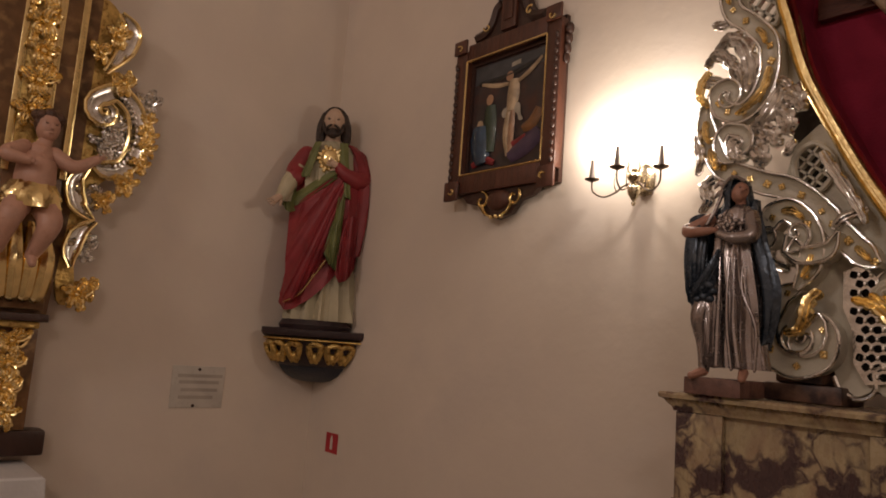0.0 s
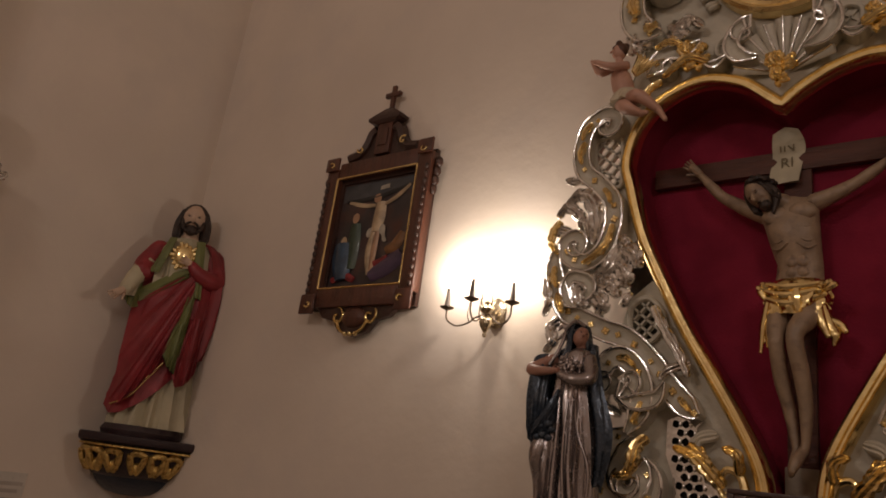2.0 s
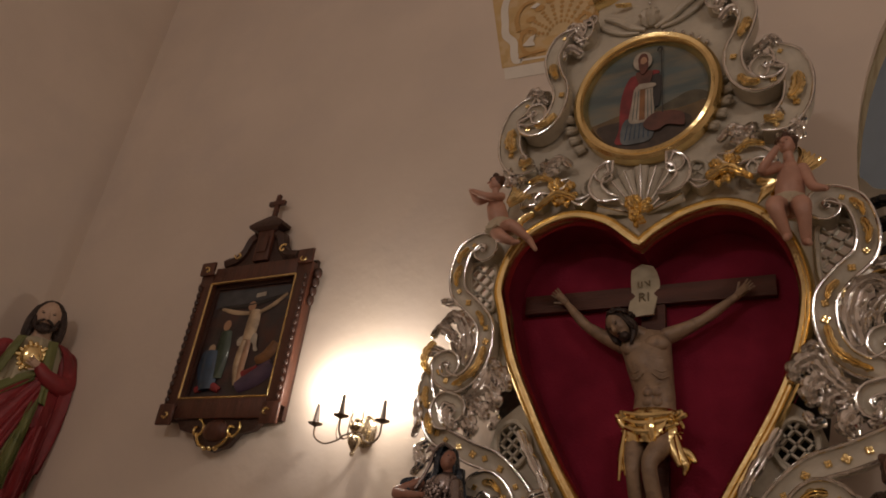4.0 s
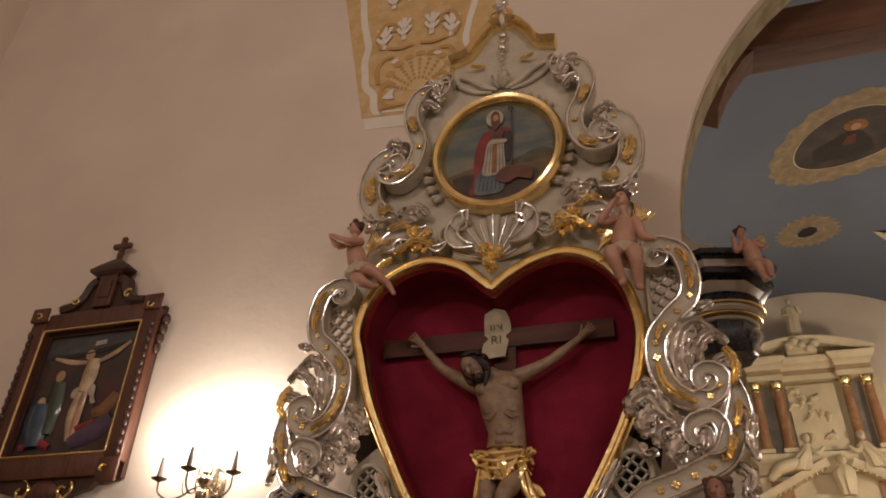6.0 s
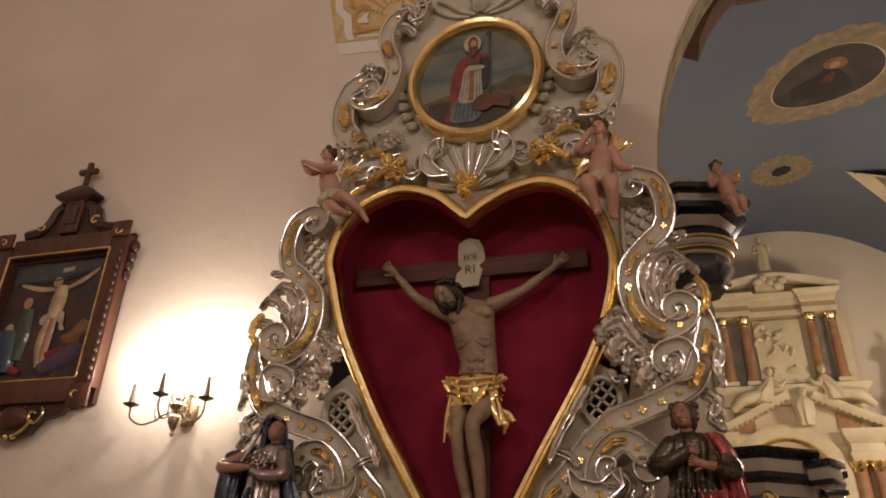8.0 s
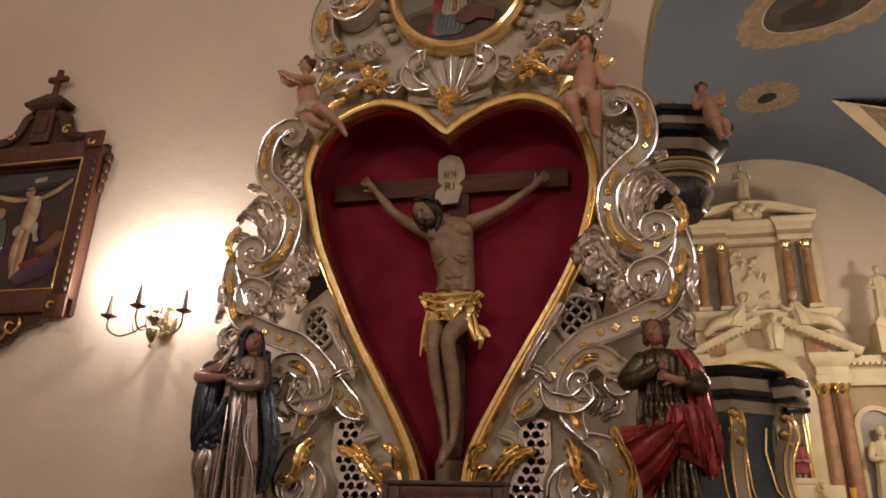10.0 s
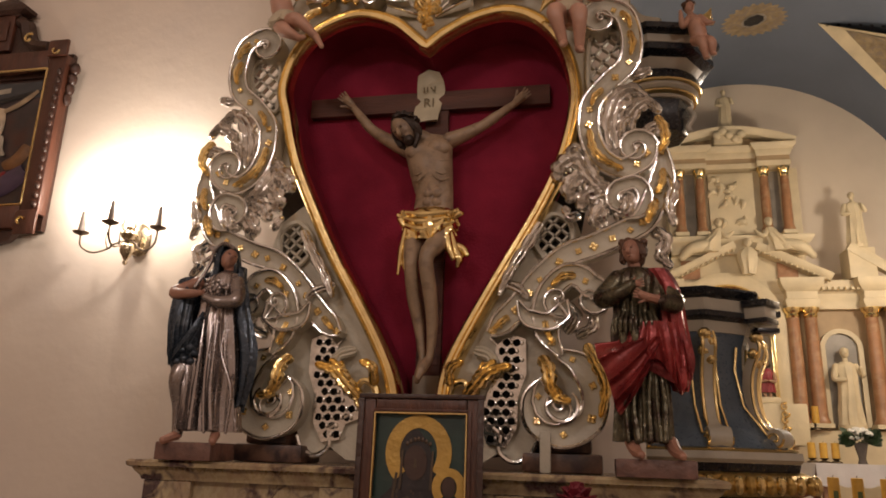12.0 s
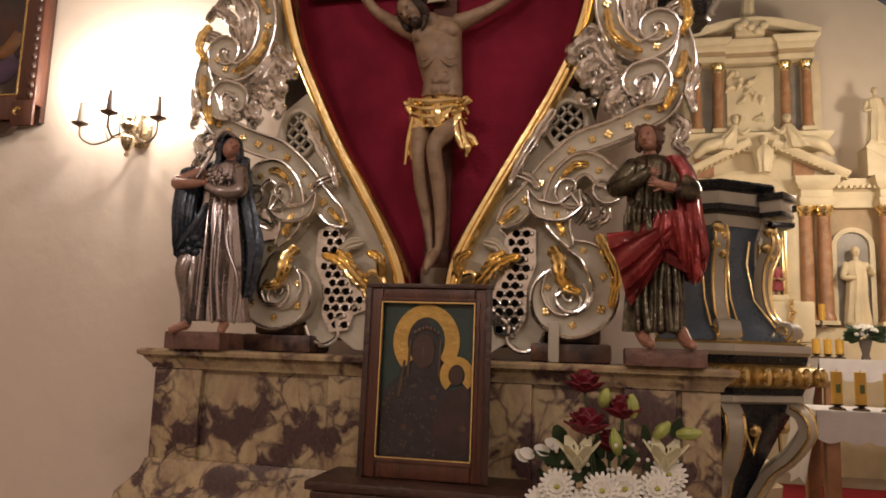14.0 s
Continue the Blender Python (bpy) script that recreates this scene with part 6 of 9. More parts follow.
part("plate", box(B(), 0.001, 0.006, -0.165, 0.165, -0.125, 0.125, 0.002), PLAQUE, plaque)
for k, (z, a, b) in enumerate(((0.066, -0.13, 0.15), (0.028, -0.12, 0.13), (-0.018, -0.105, 0.125), (-0.062, -0.115, 0.10))):
    part("text_bar", box(B(), 0.0065, 0.0075, a, b, z - 0.010, z + 0.010), PLAQUE_INK, plaque)
for z in (0.105, -0.112):
    part("screw", lathe(B(), [(0.0, 0.0), (0.010, 0.0), (0.009, 0.004), (0.0, 0.006)], 10), WALNUT_DARK, plaque).matrix_basis = pose(0.006, 0.0 if z > 0 else -0.02, z, 0, 90, 0)

# the Sacred Heart figure on its corner bracket
CONSOLE_DARK = material("console_paint", (0.030, 0.016, 0.018), 0.4, vary=0.3, bump=0.2)
CONSOLE_BLUE = material("console_blue", (0.020, 0.026, 0.042), 0.4, vary=0.3, bump=0.2)
corner = Vector((WX + 0.004, WY - 0.004, 0))
console = thing("statue_bracket", "dark corner bracket with a gilded carved band", "bracket", (corner.x, corner.y, 1.53))
OUT = [(0.0, -0.36), (0.12, -0.48), (0.29, -0.43), (0.48, -0.19), (0.56, 0.0), (0.0, 0.0)]


def shelf(name, levels, mat):
    rr = [[(x * f, y * f, z - 1.53) for x, y in OUT] for f, z in levels]
    return part(name, loft(B(), rr), mat, console)


shelf("top_slab", [(0.94, 1.815), (0.99, 1.83), (1.0, 1.845), (1.0, 1.868), (0.98, 1.874)], CONSOLE_DARK)
shelf("gilt_line", [(0.93, 1.800), (0.962, 1.803), (0.962, 1.811), (0.93, 1.814)], GOLD_DULL)
shelf("frieze", [(0.66, 1.64), (0.72, 1.66), (0.80, 1.71), (0.86, 1.77), (0.87, 1.794)], CONSOLE_DARK)
shelf("drop", [(0.20, 1.53), (0.40, 1.55), (0.54, 1.585), (0.62, 1.62), (0.65, 1.639)], CONSOLE_BLUE)
for k in range(8):
    u = (k + 0.5) / 8
    seg = spline([(x, y, 0) for x, y in OUT[:5]], 10)
    p = seg[int(u * (len(seg) - 1))]
    q = seg[min(len(seg) - 1, int(u * (len(seg) - 1)) + 2)]
    t = (q - p).normalized()
    nn = Vector((t.y, -t.x, 0))
    pts = []
    for a in np.linspace(-0.5, 4.3, 14):
        r = 0.044 + 0.014 * math.cos(a)
        z = 1.728 + 0.054 * math.sin(a + 1.2)
        f = 0.70 + (z - 1.66) / 0.134 * 0.17
        pts.append(p * f + nn * 0.008 + t * r * math.cos(a + 1.2) * 1.0 + Vector((0, 0, z - 1.53)))
    part("gilt_leaf", tube(B(), pts, lambda w: 0.021 - 0.010 * w, 7), GOLD_DULL, console)
    for side in (-1, 1):
        part("gilt_leaf", tube(B(), spline([p * 0.74 + nn * 0.014 + t * 0.01 * side + Vector((0, 0, 0.135)), p * 0.79 + nn * 0.016 + t * 0.030 * side + Vector((0, 0, 0.19)), p * 0.84 + nn * 0.014 + t * 0.045 * side + Vector((0, 0, 0.245))], 6), lambda w: 0.014 + 0.008 * math.sin(3 * w), 7), GOLD_DULL, console)
    part("gilt_leaf", ball(B(), p * 0.76 + nn * 0.012 + Vector((0, 0, 1.70 - 1.53)), 0.028, 0.028, 0.034, 8, 6), GOLD_DULL, console)

RED_MATT = material("red_mantle", (0.24, 0.022, 0.028), 0.5, vary=0.25, scale=7, bump=0.1)
GREEN_MATT = material("green_lining", (0.16, 0.17, 0.055), 0.5, vary=0.25, scale=7, bump=0.1)
FACE_PAINT = material("face_paint", (0.52, 0.36, 0.26), 0.5, vary=0.10, scale=20, bump=0.05)
CREAM_MATT = material("cream_tunic", (0.46, 0.40, 0.27), 0.55, vary=0.15, scale=7, bump=0.1)
bm = B()
lathe(bm, [(0.0, -0.055), (0.21, -0.055), (0.22, -0.03), (0.20, 0.0), (0.0, 0.012)], 20, (0, 0, 0), 6, 0.8)
robe(bm, [(1.12, 0.0, 0.0, 0.045, 0.045), (1.10, 0.0, 0.0, 0.085, 0.07), (1.02, 0.0, 0, 0.155, 0.105), (0.85, 0, 0, 0.160, 0.115), (0.66, 0, 0, 0.140, 0.115), (0.42, 0.01, 0, 0.155, 0.125), (0.18, 0.02, 0, 0.175, 0.14), (0.0, 0.02, 0, 0.195, 0.15)], 13, 0.32, 31, 0, n=110)
# red mantle round the hips with a slanting hem, over the shoulders, and green lining
mantle = []
for i in range(20):
    t = i / 19
    ring = []
    for k in range(110):
        a = k * math.tau / 110
        top = 0.80 + 0.10 * math.cos(a - 0.5)
        bot = 0.31 + 0.26 * math.cos(a - 0.70)
        z = top + (bot - top) * t
        f = 1 + 0.07 * (0.35 + t) * (0.8 - 1.2 * abs(math.sin(5.5 * a + 4.2 * t)) ** 0.6)
        ring.append(((0.184 + 0.026 * t) * f * math.cos(a) - 0.012 * t, (0.146 + 0.026 * t) * f * math.sin(a), z))
    mantle.append(ring)
loft(bm, mantle, mat=1)
HEM = [(-0.185, -0.02, 0.86), (-0.215, -0.04, 0.62), (-0.205, -0.07, 0.34), (-0.185, -0.11, 0.10), (-0.10, -0.165, 0.15), (-0.02, -0.175, 0.27), (0.055, -0.165, 0.38)]
fan(bm, [(0.02, -0.125, 0.90), (0.085, -0.145, 0.86), (0.105, -0.140, 0.80), (0.095, -0.145, 0.70)], HEM, 0.055, 7, 0.034, 1, n=110, rows=24, thick=0.02, sag=0.02)
tube(bm, [p + Vector((0, -0.010, -0.004)) for p in spline(HEM[3:], 8)], 0.007, 6, mat=5)
# mantle over the far shoulder and arm, with its green lining turned out
robe(bm, [(1.10, 0.06, 0.015, 0.09, 0.075), (1.02, 0.09, 0.015, 0.140, 0.115), (0.86, 0.12, 0.01, 0.155, 0.125), (0.66, 0.13, 0.005, 0.145, 0.12), (0.46, 0.125, 0.0, 0.12, 0.11), (0.40, 0.12, 0.0, 0.10, 0.10)], 9, 0.24, 33, 1, a0=math.radians(-62), a1=math.radians(150), thick=0.014)
fan(bm, [(0.11, -0.13, 0.86), (0.17, -0.09, 0.84), (0.22, -0.03, 0.84)], [(0.115, -0.15, 0.40), (0.165, -0.12, 0.37), (0.205, -0.06, 0.44)], 0.02, 3, 0.034, 1, n=50)
fan(bm, [(0.050, -0.115, 1.09), (0.100, -0.09, 1.10)], [(0.085, -0.160, 0.76), (0.150, -0.15, 0.74)], 0.012, 2, 0.018, 2, n=40)
fan(bm, [(-0.055, -0.115, 1.09), (-0.100, -0.09, 1.09)], [(-0.105, -0.145, 0.86), (-0.165, -0.11, 0.86)], 0.012, 2, 0.014, 2, n=40)
fan(bm, [(0.055, -0.185, 0.60), (0.100, -0.180, 0.58)], [(0.020, -0.205, 0.40), (0.065, -0.215, 0.33), (0.105, -0.195, 0.30)], 0.02, 3, 0.030, 2, n=50)
fan(bm, [(0.075, -0.15, 0.80), (0.120, -0.14, 0.80)], [(0.030, -0.175, 0.50), (0.075, -0.185, 0.44), (0.110, -0.165, 0.40)], 0.02, 3, 0.030, 2, n=50)
fan(bm, [(-0.205, -0.06, 0.76), (-0.18, -0.09, 0.68)], [(0.04, -0.135, 0.93), (0.06, -0.15, 0.86)], 0.02, 2, 0.018, 2, n=36)
# arms, hands, heart, head
limb(bm, [(-0.15, 0.0, 1.02), (-0.195, -0.03, 0.92), (-0.20, -0.08, 0.86)], [0.062, 0.066, 0.06], 1, 12)
limb(bm, [(-0.19, -0.04, 0.92), (-0.228, -0.10, 0.82), (-0.255, -0.14, 0.735)], [0.056, 0.050, 0.040], 0, 12)
fan(bm, [(-0.175, -0.06, 0.93), (-0.205, -0.09, 0.90), (-0.235, -0.08, 0.88)], [(-0.205, -0.12, 0.70), (-0.245, -0.16, 0.695), (-0.285, -0.14, 0.72)], 0.015, 3, 0.022, 0, n=40)
fan(bm, [(-0.205, -0.05, 0.90), (-0.225, -0.10, 0.84)], [(-0.165, -0.07, 0.66), (-0.215, -0.11, 0.64), (-0.255, -0.13, 0.68)], 0.01, 3, 0.02, 2, n=36)
hand(bm, (-0.265, -0.16, 0.72), (-0.55, -0.5, -0.6), 0.085, 3)
limb(bm, [(0.16, 0.0, 1.02), (0.20, -0.05, 0.88), (0.12, -0.14, 0.88), (0.06, -0.15, 0.93)], [0.062, 0.060, 0.046, 0.030], 1, 12)
hand(bm, (0.065, -0.155, 0.93), (-0.8, -0.1, 0.35), 0.075, 3)
for k in range(16):
    a = k * math.tau / 16
    limb(bm, [(0.0, -0.112, 0.985), ((0.060 + 0.008 * (k % 3)) * math.cos(a), -0.114, 0.985 + (0.066 + 0.008 * (k % 3)) * math.sin(a))], [0.022, 0.012], 5, 6)
ball(bm, (0.0, -0.122, 0.985), 0.056, 0.022, 0.060, 12, 8, 5)
fan(bm, [(0.125, -0.150, 0.62), (0.175, -0.115, 0.64), (0.215, -0.060, 0.62)], [(0.085, -0.185, 0.30), (0.130, -0.165, 0.235), (0.175, -0.120, 0.265), (0.205, -0.060, 0.33)], 0.02, 4, 0.034, 1, n=60)
limb(bm, [(0.0, -0.005, 1.08), (0.0, -0.012, 1.16)], [0.055, 0.045], 3, 10)
head(bm, (0.0, -0.018, 1.240), 0.096, 3, 4, 0.0, 0.10, 0.0, long=1.35, cap=0.80)
ball(bm, (0.0, -0.082, 1.160), 0.036, 0.026, 0.034, 10, 8, 4)
for sx in (-1, 1):
    limb(bm, [(sx * 0.008, -0.110, 1.205), (sx * 0.030, -0.098, 1.192), (sx * 0.040, -0.078, 1.172)], [0.006, 0.009, 0.010], 4, 6)
    limb(bm, [(sx * 0.060, -0.060, 1.225), (sx * 0.052, -0.070, 1.180), (sx * 0.030, -0.080, 1.150)], [0.006, 0.013, 0.012], 4, 6)
PLACE = pose(-3.605, 4.435, 1.932, 0, 0, 54) @ Matrix.Diagonal((1.07, 1.0, 1.06, 1))
statue("robed_statue", bm, [CREAM_MATT, RED_MATT, GREEN_MATT, FACE_PAINT, HAIR, GOLD, CONSOLE_DARK], "painted bearded figure in red mantle with gilt heart", PLACE)

# ---- framed icon, flowers and the dark wooden step ----
step = thing("altar_step", "dark stained moulded wooden step on the altar", "step", (0.113, 3.90, 1.02))
part("carcass", box(B(), -0.24, 0.24, -0.10, 0.12, 0.0, 0.36, 0.004), WALNUT_DARK, step)
for k, (w, z0, z1) in enumerate(((0.262, 0.361, 0.385), (0.252, 0.3851, 0.405), (0.270, 0.4051, 0.428))):
    part("moulding", box(B(), -w, w, -0.10 - 0.006 * (k % 2) - 0.01, 0.125, z0, z1, 0.006), WALNUT_DARK, step)
icon = thing("framed_icon", "dark painted icon with gold haloes in walnut frame", "icon", (0.110, 3.915, 1.4495))
icon.rotation_euler = (radians(-1.2), 0, 0)
IW, IH = 0.162, 0.474
for nm, x0, x1, z0, z1 in (("stile", -IW, -IW + 0.041, 0, IH), ("stile", IW - 0.041, IW, 0, IH), ("rail", -IW + 0.0411, IW - 0.0411, IH - 0.036, IH), ("rail", -IW + 0.0411, IW - 0.0411, 0, 0.050)):
    part(nm, box(B(), x0, x1, -0.030, 0.0, z0, z1, 0.006), WALNUT, icon)
e = [(-0.121, -0.030, 0.050), (0.121, -0.030, 0.050), (0.121, -0.030, IH - 0.036), (-0.121, -0.030, IH - 0.036)]
for a, b in zip(e, e[1:] + e[:1]):
    part("gilt_fillet", tube(B(), [a, b], 0.0032, 6), GOLD, icon)
# an outer dark cap and a raised inner bead of the frame
for nm, x0, x1, z0, z1 in (("cap_strip", -IW - 0.004, -IW + 0.012, 0, IH), ("cap_strip", IW - 0.012, IW + 0.004, 0, IH), ("cap_strip", -IW - 0.004, IW + 0.004, IH + 0.0005, IH + 0.012)):
    part(nm, box(B(), x0, x1, -0.036, -0.0305 if z1 <= IH else 0.0, z0, z1, 0.002), WALNUT_DARK, icon)
for x0, x1, z0, z1 in ((-0.134, -0.125, 0.044, IH - 0.030), (0.125, 0.134, 0.044, IH - 0.030), (-0.1245, 0.1245, IH - 0.033, IH - 0.026), (-0.1245, 0.1245, 0.038, 0.046)):
    part("inner_bead", box(B(), x0, x1, -0.034, -0.0302, z0, z1, 0.0015), WALNUT, icon)
for j in range(7):
    part("painted_crown", ball(B(), (-0.034 + 0.010 * j, -0.0185, 0.362 + 0.012 * math.sin(math.pi * j / 6)), 0.0045, 0.0015, 0.006, 6, 4), paint_mat("crown_paint", (0.08, 0.045, 0.025)), icon)
ICON_GREEN = paint_mat("icon_green", (0.012, 0.035, 0.030))
ICON_ROBE = material("icon_robe", (0.018, 0.013, 0.017), 0.4, vary=0.4, scale=30, bump=0.05, second=(0.055, 0.042, 0.030), mix=(0.60, 0.70), coat=0.2)
ICON_HEM = paint_mat("icon_hem", (0.065, 0.040, 0.022))
ICON_FACE = paint_mat("icon_face", (0.045, 0.020, 0.014))
ICON_GOLD = material("icon_gold", (0.48, 0.30, 0.075), 0.4, metal=0.3, vary=0.12, scale=20)
flat_part(icon, "panel", rect(-0.122, 0.122, 0.048, IH - 0.034), -0.012, ICON_GREEN)


def arc_band(c, r0, r1, a0, a1, n=30):
    A = np.linspace(math.radians(a0), math.radians(a1), n)
    return [(c[0] + r1 * math.cos(a), c[1] + r1 * 1.08 * math.sin(a)) for a in A] + [(c[0] + r0 * math.cos(a), c[1] + r0 * 1.25 * math.sin(a)) for a in A[::-1]]


flat_part(icon, "painted_robe", [(-0.12, 0.048), (0.12, 0.048), (0.12, 0.18), (0.10, 0.215), (0.05, 0.235), (0.03, 0.34), (-0.005, 0.395), (-0.045, 0.40), (-0.07, 0.35), (-0.07, 0.26), (-0.105, 0.22), (-0.12, 0.15)], -0.0145, ICON_ROBE)
flat_part(icon, "painted_halo", arc_band((-0.004, 0.340), 0.049, 0.087, -42, 228), -0.0165, ICON_GOLD)
flat_part(icon, "painted_halo", arc_band((0.078, 0.258), 0.021, 0.043, -45, 232), -0.0185, ICON_GOLD)
flat_part(icon, "painted_face", disc_pts(-0.010, 0.315, 0.030, 0.043, 24), -0.0182, ICON_FACE)
flat_part(icon, "painted_face", disc_pts(0.078, 0.258, 0.018, 0.025, 20), -0.0205, ICON_FACE)
flat_part(icon, "painted_dress", [(0.05, 0.20), (0.11, 0.225), (0.12, 0.10), (0.06, 0.06), (0.02, 0.12)], -0.0168, paint_mat("icon_red", (0.030, 0.012, 0.012), vary=0.6))
for x, z in ((-0.052, 0.125), (0.098, 0.128), (0.02, 0.20)):
    flat_part(icon, "painted_hand", disc_pts(x, z, 0.009, 0.007, 12), -0.0192, paint_mat("icon_skin", (0.07, 0.030, 0.02)))
rnd = random.Random(8)
for k in range(70):
    x, z = rnd.uniform(-0.115, 0.03), rnd.uniform(0.06, 0.25)
    if z < 0.26 - 1.2 * max(0, -0.06 - x):
        flat_part(icon, "painted_star", disc_pts(x, z, 0.0022, 0.0030, 6), -0.0166, ICON_HEM)
for k, (x, w) in enumerate(((-0.048, 0.006), (0.032, 0.005))):
    flat_part(icon, "painted_hem", [(x, 0.345), (x + w, 0.345), (x + w * 0.4, 0.25), (x - 0.004, 0.25)], -0.0188, ICON_HEM)
flat_part(icon, "painted_nose", [(-0.013, 0.325), (-0.008, 0.325), (-0.006, 0.302), (-0.015, 0.302)], -0.0196, ICON_HEM)
flat_part(icon, "painted_border", [(-0.062, 0.29), (-0.055, 0.29), (-0.068, 0.20), (-0.075, 0.20)], -0.0168, ICON_HEM)

PETAL_RED = material("rose_petal", (0.14, 0.006, 0.018), 0.6, vary=0.3, scale=40, bump=0.1)
PETAL_WHITE = material("white_petal", (0.74, 0.72, 0.66), 0.6, vary=0.06, scale=40, bump=0.05)
LILY = material("lily_petal", (0.66, 0.63, 0.42), 0.5, vary=0.1, scale=40, bump=0.05)
BUD = material("green_bud", (0.34, 0.38, 0.10), 0.5, vary=0.2, scale=40)
LEAF = material("flower_leaf", (0.030, 0.055, 0.022), 0.5, vary=0.35, scale=40, bump=0.1)
CORE = material("flower_core", (0.36, 0.36, 0.06), 0.7, vary=0.2, scale=60)
VASE = material("vase_glaze", (0.12, 0.10, 0.09), 0.25, vary=0.1)
bouquet = thing("flower_arrangement", "red roses, cream lilies and white chrysanthemums in a vase", "flowers", (0.56, 3.76, 1.02))
part("vase", lathe(B(), [(0.0, 0.0), (0.055, 0.0), (0.06, 0.02), (0.045, 0.08), (0.05, 0.16), (0.075, 0.26), (0.08, 0.30), (0.06, 0.30)], 20), VASE, bouquet)


def petal(bm, base, d, L, w, cup, mat=0, up=None):
    """One petal from base along d, with a cupped middle."""
    base, d = Vector(base), Vector(d).normalized()
    up = Vector(up or (0, -1, 0.3)).normalized()
    s = d.cross(up)
    s = (s if s.length > 0.05 else Vector((1, 0, 0))).normalized()
    nrm = s.cross(d)
    rows = []
    for i in range(5):
        t = i / 4
        ww = w * math.sin(math.pi * (0.12 + 0.80 * t)) ** 0.8
        c = base + d * L * t + nrm * cup * L * math.sin(math.pi * 0.5 * t) * t
        rows.append([c - s * ww + nrm * 0.15 * ww, c, c + s * ww + nrm * 0.15 * ww, c + s * ww * 0.9 - nrm * 0.002, c - nrm * 0.003, c - s * ww * 0.9 - nrm * 0.002])
    return loft(bm, rows, mat=mat)


def rose(p, r, k):
    bm = B()
    for ring, (n, rr, up) in enumerate(((3, 0.25, 1.3), (5, 0.5, 0.9), (6, 0.8, 0.55), (7, 1.0, 0.2))):
        for j in range(n):
            a = j * math.tau / n + ring * 0.7 + k
            petal(bm, Vector(p) + Vector((0, 0, -0.3 * r)), (math.cos(a) * rr, math.sin(a) * rr, up), r * 1.15, r * 0.5, 0.25, up=(-math.cos(a), -math.sin(a), 0.6))
    ball(bm, p, r * 0.4, seg=8, rings=6)
    ob = part("rose", bm, PETAL_RED, bouquet)
    part("stem", tube(B(), spline([Vector(p) - Vector((0, 0, r * 0.3)), (p[0] * 0.6, p[1] * 0.6, p[2] * 0.75), (0, 0, 0.29)], 5), 0.0035, 6), LEAF, ob)


def daisy(p, r, k, aim):
    bm = B()
    aim = Vector(aim).normalized()
    q = aim.to_track_quat("Z", "Y")
    for ring, n, rr in ((0, 18, 1.0), (1, 15, 0.80), (2, 11, 0.55)):
        for j in range(n):
            a = j * math.tau / n + k + ring * 0.2
            petal(bm, p, q @ Vector((math.cos(a), math.sin(a), 0.16 + 0.28 * ring)), r * rr, r * 0.16, 0.1, up=aim)
    ob = part("chrysanthemum", bm, PETAL_WHITE, bouquet)
    part("core", ball(B(), Vector(p) + aim * r * 0.16, r * 0.15, r * 0.15, r * 0.12, 10, 6), CORE, ob)


O = Vector((0.56, 3.76, 1.02))


def rel(x, z, y=3.75):
    return (x - O.x, y - O.y, z - O.z)


for k, (x, z, y, r) in enumerate(((0.506, 1.702, 3.77, 0.042), (0.588, 1.650, 3.76, 0.042), (0.512, 1.615, 3.75, 0.047), (0.560, 1.575, 3.78, 0.038), (0.600, 1.470, 3.72, 0.036))):
    rose(rel(x, z, y), r, k)
for k, (x, z, y) in enumerate(((0.452, 1.490, 3.70), (0.420, 1.455, 3.70), (0.500, 1.455, 3.68), (0.545, 1.492, 3.68), (0.590, 1.498, 3.69), (0.545, 1.440, 3.67), (0.592, 1.440, 3.67), (0.655, 1.500, 3.70), (0.690, 1.470, 3.71), (0.640, 1.455, 3.68), (0.700, 1.425, 3.70), (0.395, 1.405, 3.70), (0.46, 1.40, 3.68), (0.68, 1.525, 3.73))):
    daisy(rel(x, z, y), 0.040, k * 0.4, (x - 0.56, -0.75, 0.35 + 0.2 * math.sin(k)))
for k, (x, z, y, d) in enumerate(((0.495, 1.530, 3.72, (-0.1, -0.6, 0.8)), (0.672, 1.535, 3.73, (0.25, -0.4, 0.9)))):
    bm = B()
    for j in range(6):
        a = j * math.tau / 6 + k
        petal(bm, rel(x, z, y), Vector((0.6 * math.cos(a), 0.6 * math.sin(a), 0.75)) + Vector(d) * 0.3, 0.075, 0.018, -0.12, up=(-math.cos(a), -math.sin(a), 0.5))
    ob = part("lily", bm, LILY, bouquet)
    for j in range(5):
        a = j * math.tau / 5
        part("stamen", tube(B(), [rel(x, z, y), Vector(rel(x, z, y)) + Vector((0.012 * math.cos(a), 0.012 * math.sin(a) - 0.02, 0.05))], 0.0016, 5), P_BROWN, ob)
for x, z, dx, dz, L in ((0.578, 1.560, -0.01, 0.055, 1), (0.655, 1.600, 0.03, 0.035, 1), (0.700, 1.610, 0.05, 0.005, 1), (0.545, 1.66, 0.01, 0.04, 0.6), (0.61, 1.64, -0.004, 0.05, 0.7)):
    part("lily_bud", tube(B(), spline([rel(x, z), rel(x + dx * 0.5, z + dz * 0.5, 3.74), rel(x + dx, z + dz, 3.74)], 5), lambda t: 0.003 + 0.011 * math.sin(math.pi * min(1, 0.1 + 0.88 * t)), 8), BUD, bouquet)
rnd = random.Random(9)
